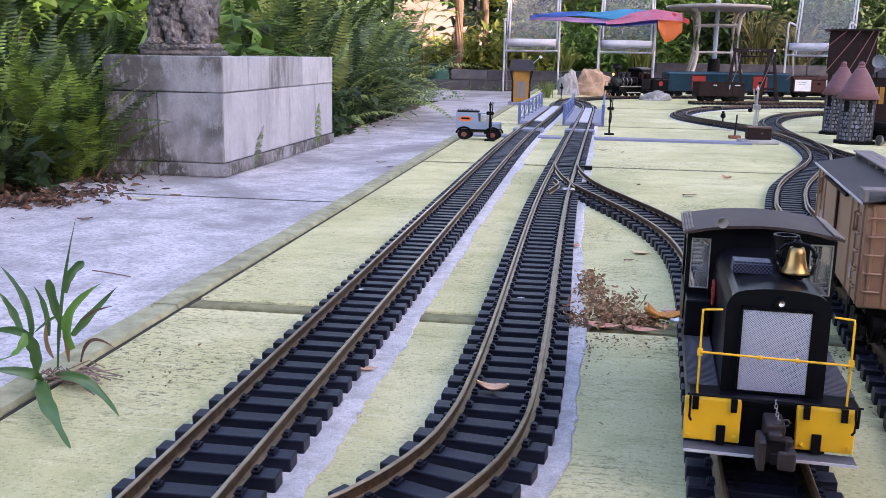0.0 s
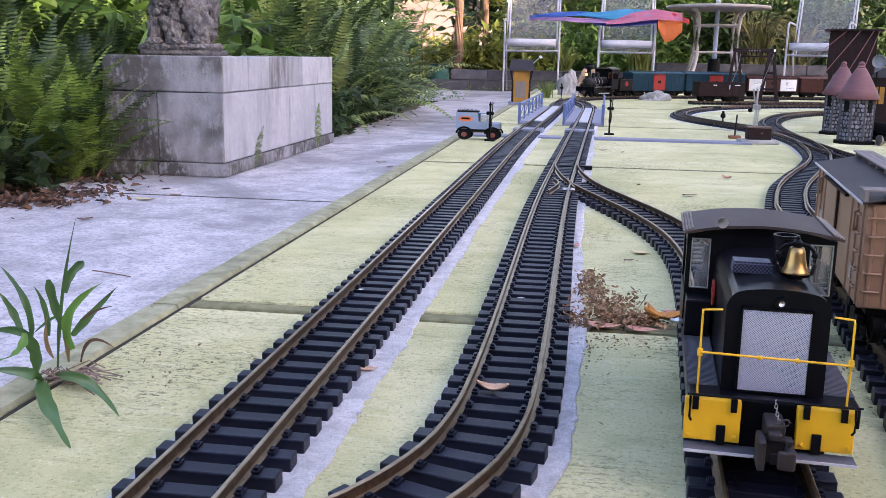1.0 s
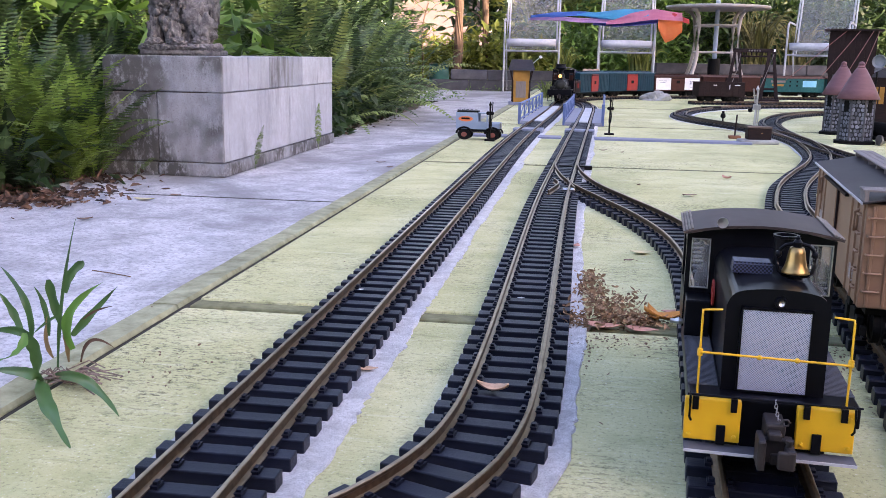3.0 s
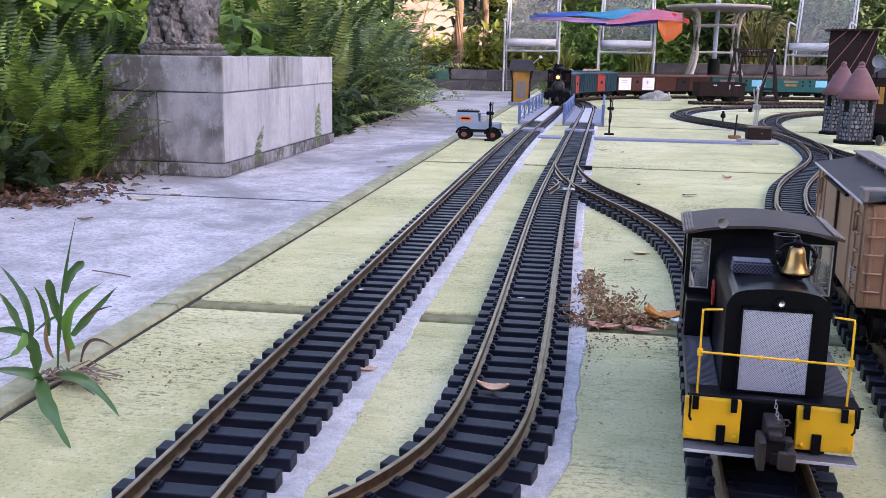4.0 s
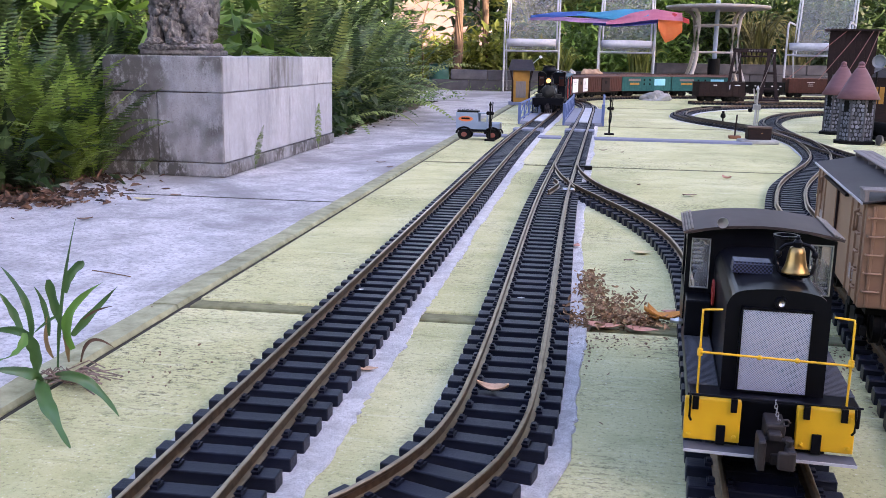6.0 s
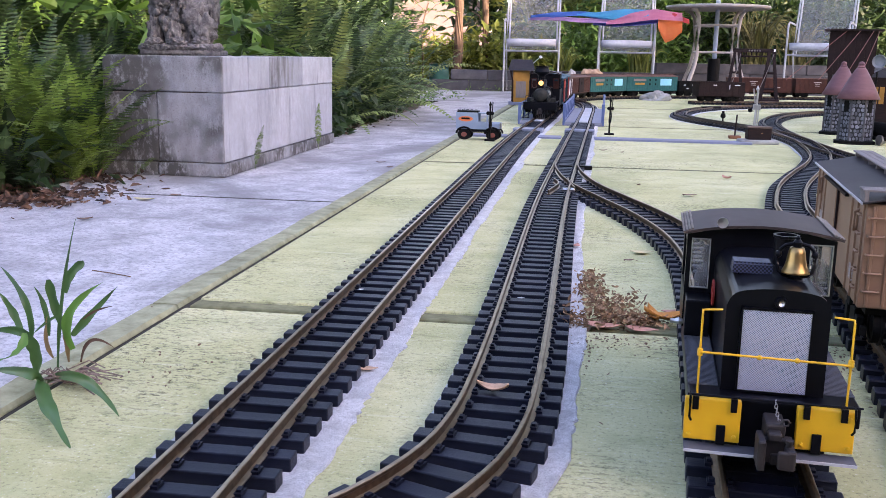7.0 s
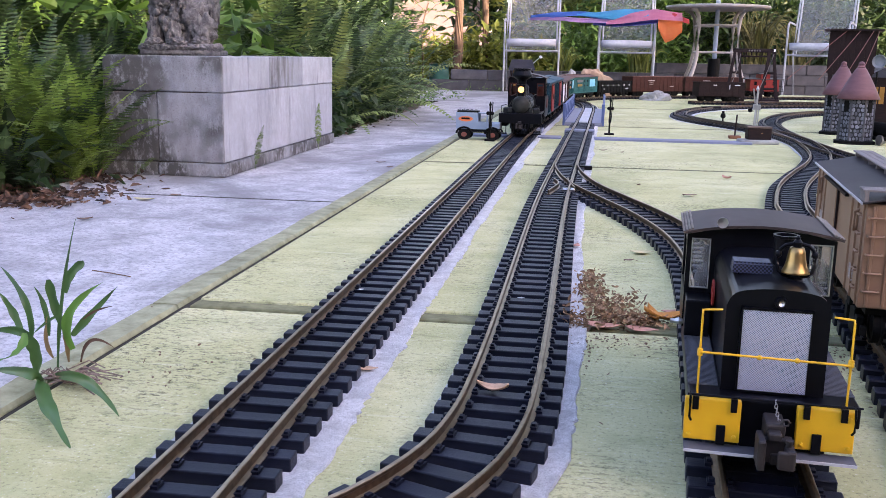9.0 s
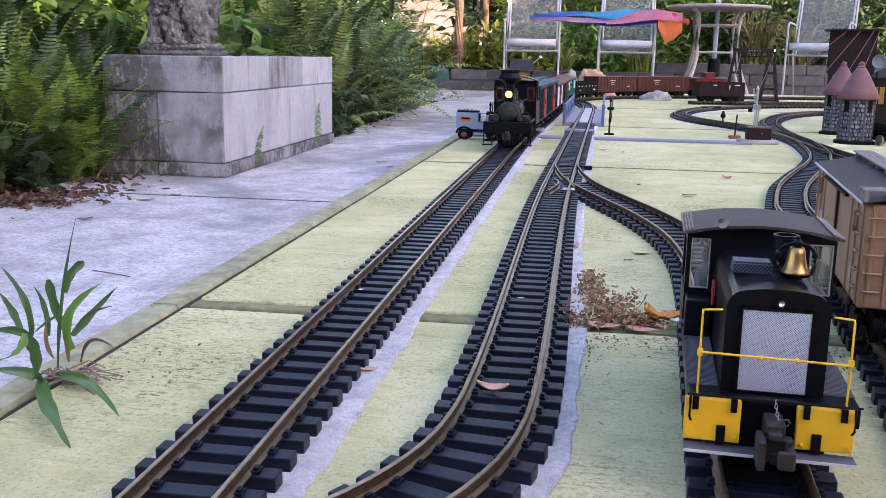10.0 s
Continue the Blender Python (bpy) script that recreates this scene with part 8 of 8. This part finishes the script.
foliage("ground_cover", [((-1.22, 3.95, -0.03), (0.16, 0.3, 0.09), 900), ((-1.25, 4.6, -0.02), (0.16, 0.4, 0.10), 1000), ((-1.28, 5.3, -0.04), (0.14, 0.4, 0.08), 800), ((-1.55, 2.1, -0.05), (0.2, 0.2, 0.06), 500)], 0.06, 0.55, "leaf_shaded", 35,
        "low dark ivy at the foot of the shrubs", "ground cover")
foliage("weeds", [((-1.25, 7.9, -0.09), (0.25, 0.5, 0.03), 300), ((-0.7, 9.6, -0.09), (0.6, 0.1, 0.03), 300), ((0.6, 8.2, -0.08), (1.2, 0.3, 0.05), 600), ((-0.15, 7.6, -0.02), (0.12, 0.2, 0.10), 500), ((-1.25, 7.0, -0.09), (0.12, 0.5, 0.03), 400)], 0.032, 0.3, "leaf", 36,
        "small weeds in the joints of the rear path", "weeds")
foliage("hedge", [((0.3, 12.6, 0.25), (1.0, 0.5, 0.30), 2500), ((1.2, 13.4, 0.7), (1.3, 0.5, 0.6), 4500), ((-0.3, 13.6, 0.35), (0.6, 0.4, 0.4), 1800)], 0.13, 0.42, "leaf", 37,
        "green shrubs behind the garden wall", "shrubs")
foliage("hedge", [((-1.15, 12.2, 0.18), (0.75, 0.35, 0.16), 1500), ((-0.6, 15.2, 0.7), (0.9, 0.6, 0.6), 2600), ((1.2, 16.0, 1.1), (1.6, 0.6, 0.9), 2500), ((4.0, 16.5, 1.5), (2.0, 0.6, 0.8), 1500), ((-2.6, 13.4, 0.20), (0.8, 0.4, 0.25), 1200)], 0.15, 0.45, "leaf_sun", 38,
        "shrubs behind the garden wall with sunlight put into their yellow-green", "shrubs")
foliage("hedge", [((2.6, 13.0, 0.5), (1.6, 0.6, 0.55), 5000), ((4.6, 13.4, 0.6), (1.6, 0.6, 0.7), 4000), ((2.4, 14.6, 1.0), (2.2, 0.5, 0.8), 4000)], 0.13, 0.42, "leaf_shaded", 41, "shrubs behind the garden wall with shade put into their dark green", "shrubs")
foliage("hedge", [((3.0, 21.0, 1.8), (6.5, 1.0, 2.2), 12000), ((10.5, 17.0, 1.8), (3.5, 3.0, 2.4), 6000)], 0.30, 0.5, "leaf_shaded", 39, "tall trees far behind the garden", "trees")


# leaf masses added above the view to block skylight over the back
foliage("tree_crown", [((-2.0, 13.5, 5.4), (2.4, 2.6, 1.3), 6000), ((1.8, 13.0, 5.4), (2.8, 3.0, 1.4), 8000), ((5.2, 12.0, 5.0), (2.6, 3.4, 1.5), 7000), ((2.4, 9.4, 5.6), (3.0, 2.0, 1.0), 6000)], 0.30, 0.5, "leaf_shaded", 47,
        "unseen leaf canopy added overhead to shade the back of the garden", "tree crowns")


def tree(x, y, h, r, lean, label, tufts, leaf="leaf_sun"):
    c = thing("tree", pose(x, y, -0.125), label, "tree", "slim trees behind the wall")
    bm = nb()
    tube(bm, [(lean * t * t + 0.02 * math.sin(t * 7), 0.02 * math.cos(t * 5), h * t) for t in (0, 0.15, 0.3, 0.45, 0.6, 0.75, 0.9, 1.0)], r, 10, r * 0.6)
    part("trunk", bm, M["bark"], c)
    rng = random.Random(int(h * 100))
    for k in range(6):
        bm = nb()
        t = rng.uniform(0.25, 0.9)
        a = rng.uniform(0, math.tau)
        tube(bm, [(lean * t * t, 0, h * t), (lean * t * t + 0.15 * math.cos(a), 0.15 * math.sin(a), h * t + 0.12), (lean * t * t + 0.35 * math.cos(a), 0.35 * math.sin(a), h * t + 0.18)], r * 0.3, 6, r * 0.1)
        part("limb", bm, M["bark"], c)
    bm = nb()
    for k in range(tufts):
        t = rng.uniform(0.2, 1.0)
        a = rng.uniform(0, math.tau)
        q = Vector((lean * t * t + rng.uniform(0.1, 0.4) * math.cos(a), rng.uniform(0.1, 0.4) * math.sin(a), h * t + rng.uniform(0, 0.2)))
        for j in range(9):
            b = j * math.tau / 9
            leaf_fan(bm, q, Vector((math.cos(b), math.sin(b), rng.uniform(-0.2, 0.3))), Vector((0, 0, 1)), rng.uniform(0.10, 0.16), 0.045)
    part("crown", bm, M[leaf], c)


tree(-1.62, 11.6, 3.2, 0.062, 0.05, "slim brown tree trunk behind the garden wall", 10)
tree(-1.37, 12.3, 3.0, 0.050, -0.05, "slim brown tree trunk behind the garden wall", 8)
tree(-1.95, 11.0, 0.95, 0.012, 0.06, "young tree with whorls of leaves above the pot", 16, "leaf")
tree(-2.25, 11.4, 0.85, 0.012, -0.05, "young tree with whorls of leaves above the pot", 14, "leaf")
tree(-1.72, 12.0, 0.8, 0.010, 0.02, "young tree with whorls of leaves behind the wall", 12, "leaf_sun")


def pot_plant():
    c = thing("plant_pot", pose(-1.70, 10.75, -0.125), "green glazed pot with a leafy plant", "plant pot")
    bm = nb()
    lathe(bm, [(0.07, 0), (0.095, 0.04), (0.118, 0.13), (0.115, 0.21), (0.105, 0.255), (0.115, 0.262), (0.115, 0.272), (0.098, 0.272), (0.095, 0.24), (0.0001, 0.24)], 28)
    part("pot", bm, M["pot"], c, "green glazed pot", True)
    rng = random.Random(9)
    bm = nb()
    for k in range(110):
        a = rng.uniform(0, math.tau)
        r = rng.uniform(0.0, 0.16)
        leaf_fan(bm, Vector((r * math.cos(a), r * math.sin(a), 0.25 + rng.uniform(0, 0.22))), Vector((math.cos(a), math.sin(a), rng.uniform(-0.3, 0.8))), Vector((0, 0, 1)), rng.uniform(0.06, 0.13), 0.04)
    part("foliage", bm, M["leaf_sun"], c)


def yucca(x, y, z, n, ln, label, mat="leaf"):
    c = thing("strap_plant", pose(x, y, z), label, "strap-leaved plant")
    rng = random.Random(int(x * 100))
    bm = nb()
    for k in range(n):
        a = rng.uniform(0, math.tau)
        r = rng.uniform(0.15, 0.65) * ln
        h = ln * rng.uniform(0.6, 1.0)
        b0 = Vector((rng.gauss(0, 0.05), rng.gauss(0, 0.05), 0)) * min(1.0, ln * 2.5)
        blade(bm, (b0, b0 + Vector((r * 0.45 * math.cos(a), r * 0.45 * math.sin(a), h * 1.25)), b0 + Vector((r * math.cos(a), r * math.sin(a), h * rng.uniform(0.35, 0.95)))), 0.022 if ln > 0.2 else 0.006, 0.18, False, False)
    part("leaf_tuft", bm, M[mat], c)


pot_plant()
yucca(1.78, 11.0, 0.10, 70, 0.80, "large strap-leaved plant behind the garden wall", "olive")
yucca(2.3, 11.4, 0.10, 50, 0.6, "large strap-leaved plant behind the garden wall", "olive")
yucca(0.55, 11.2, 0.05, 50, 0.42, "strap-leaved plant behind the garden wall", "leaf_sun")
yucca(-0.262, 5.75, 0.0, 46, 0.115, "tuft of thin grass growing from the patio joint", "grass")
yucca(-0.35, 11.3, 0.02, 50, 0.42, "strap-leaved plant behind the garden wall", "leaf_sun")


motions()
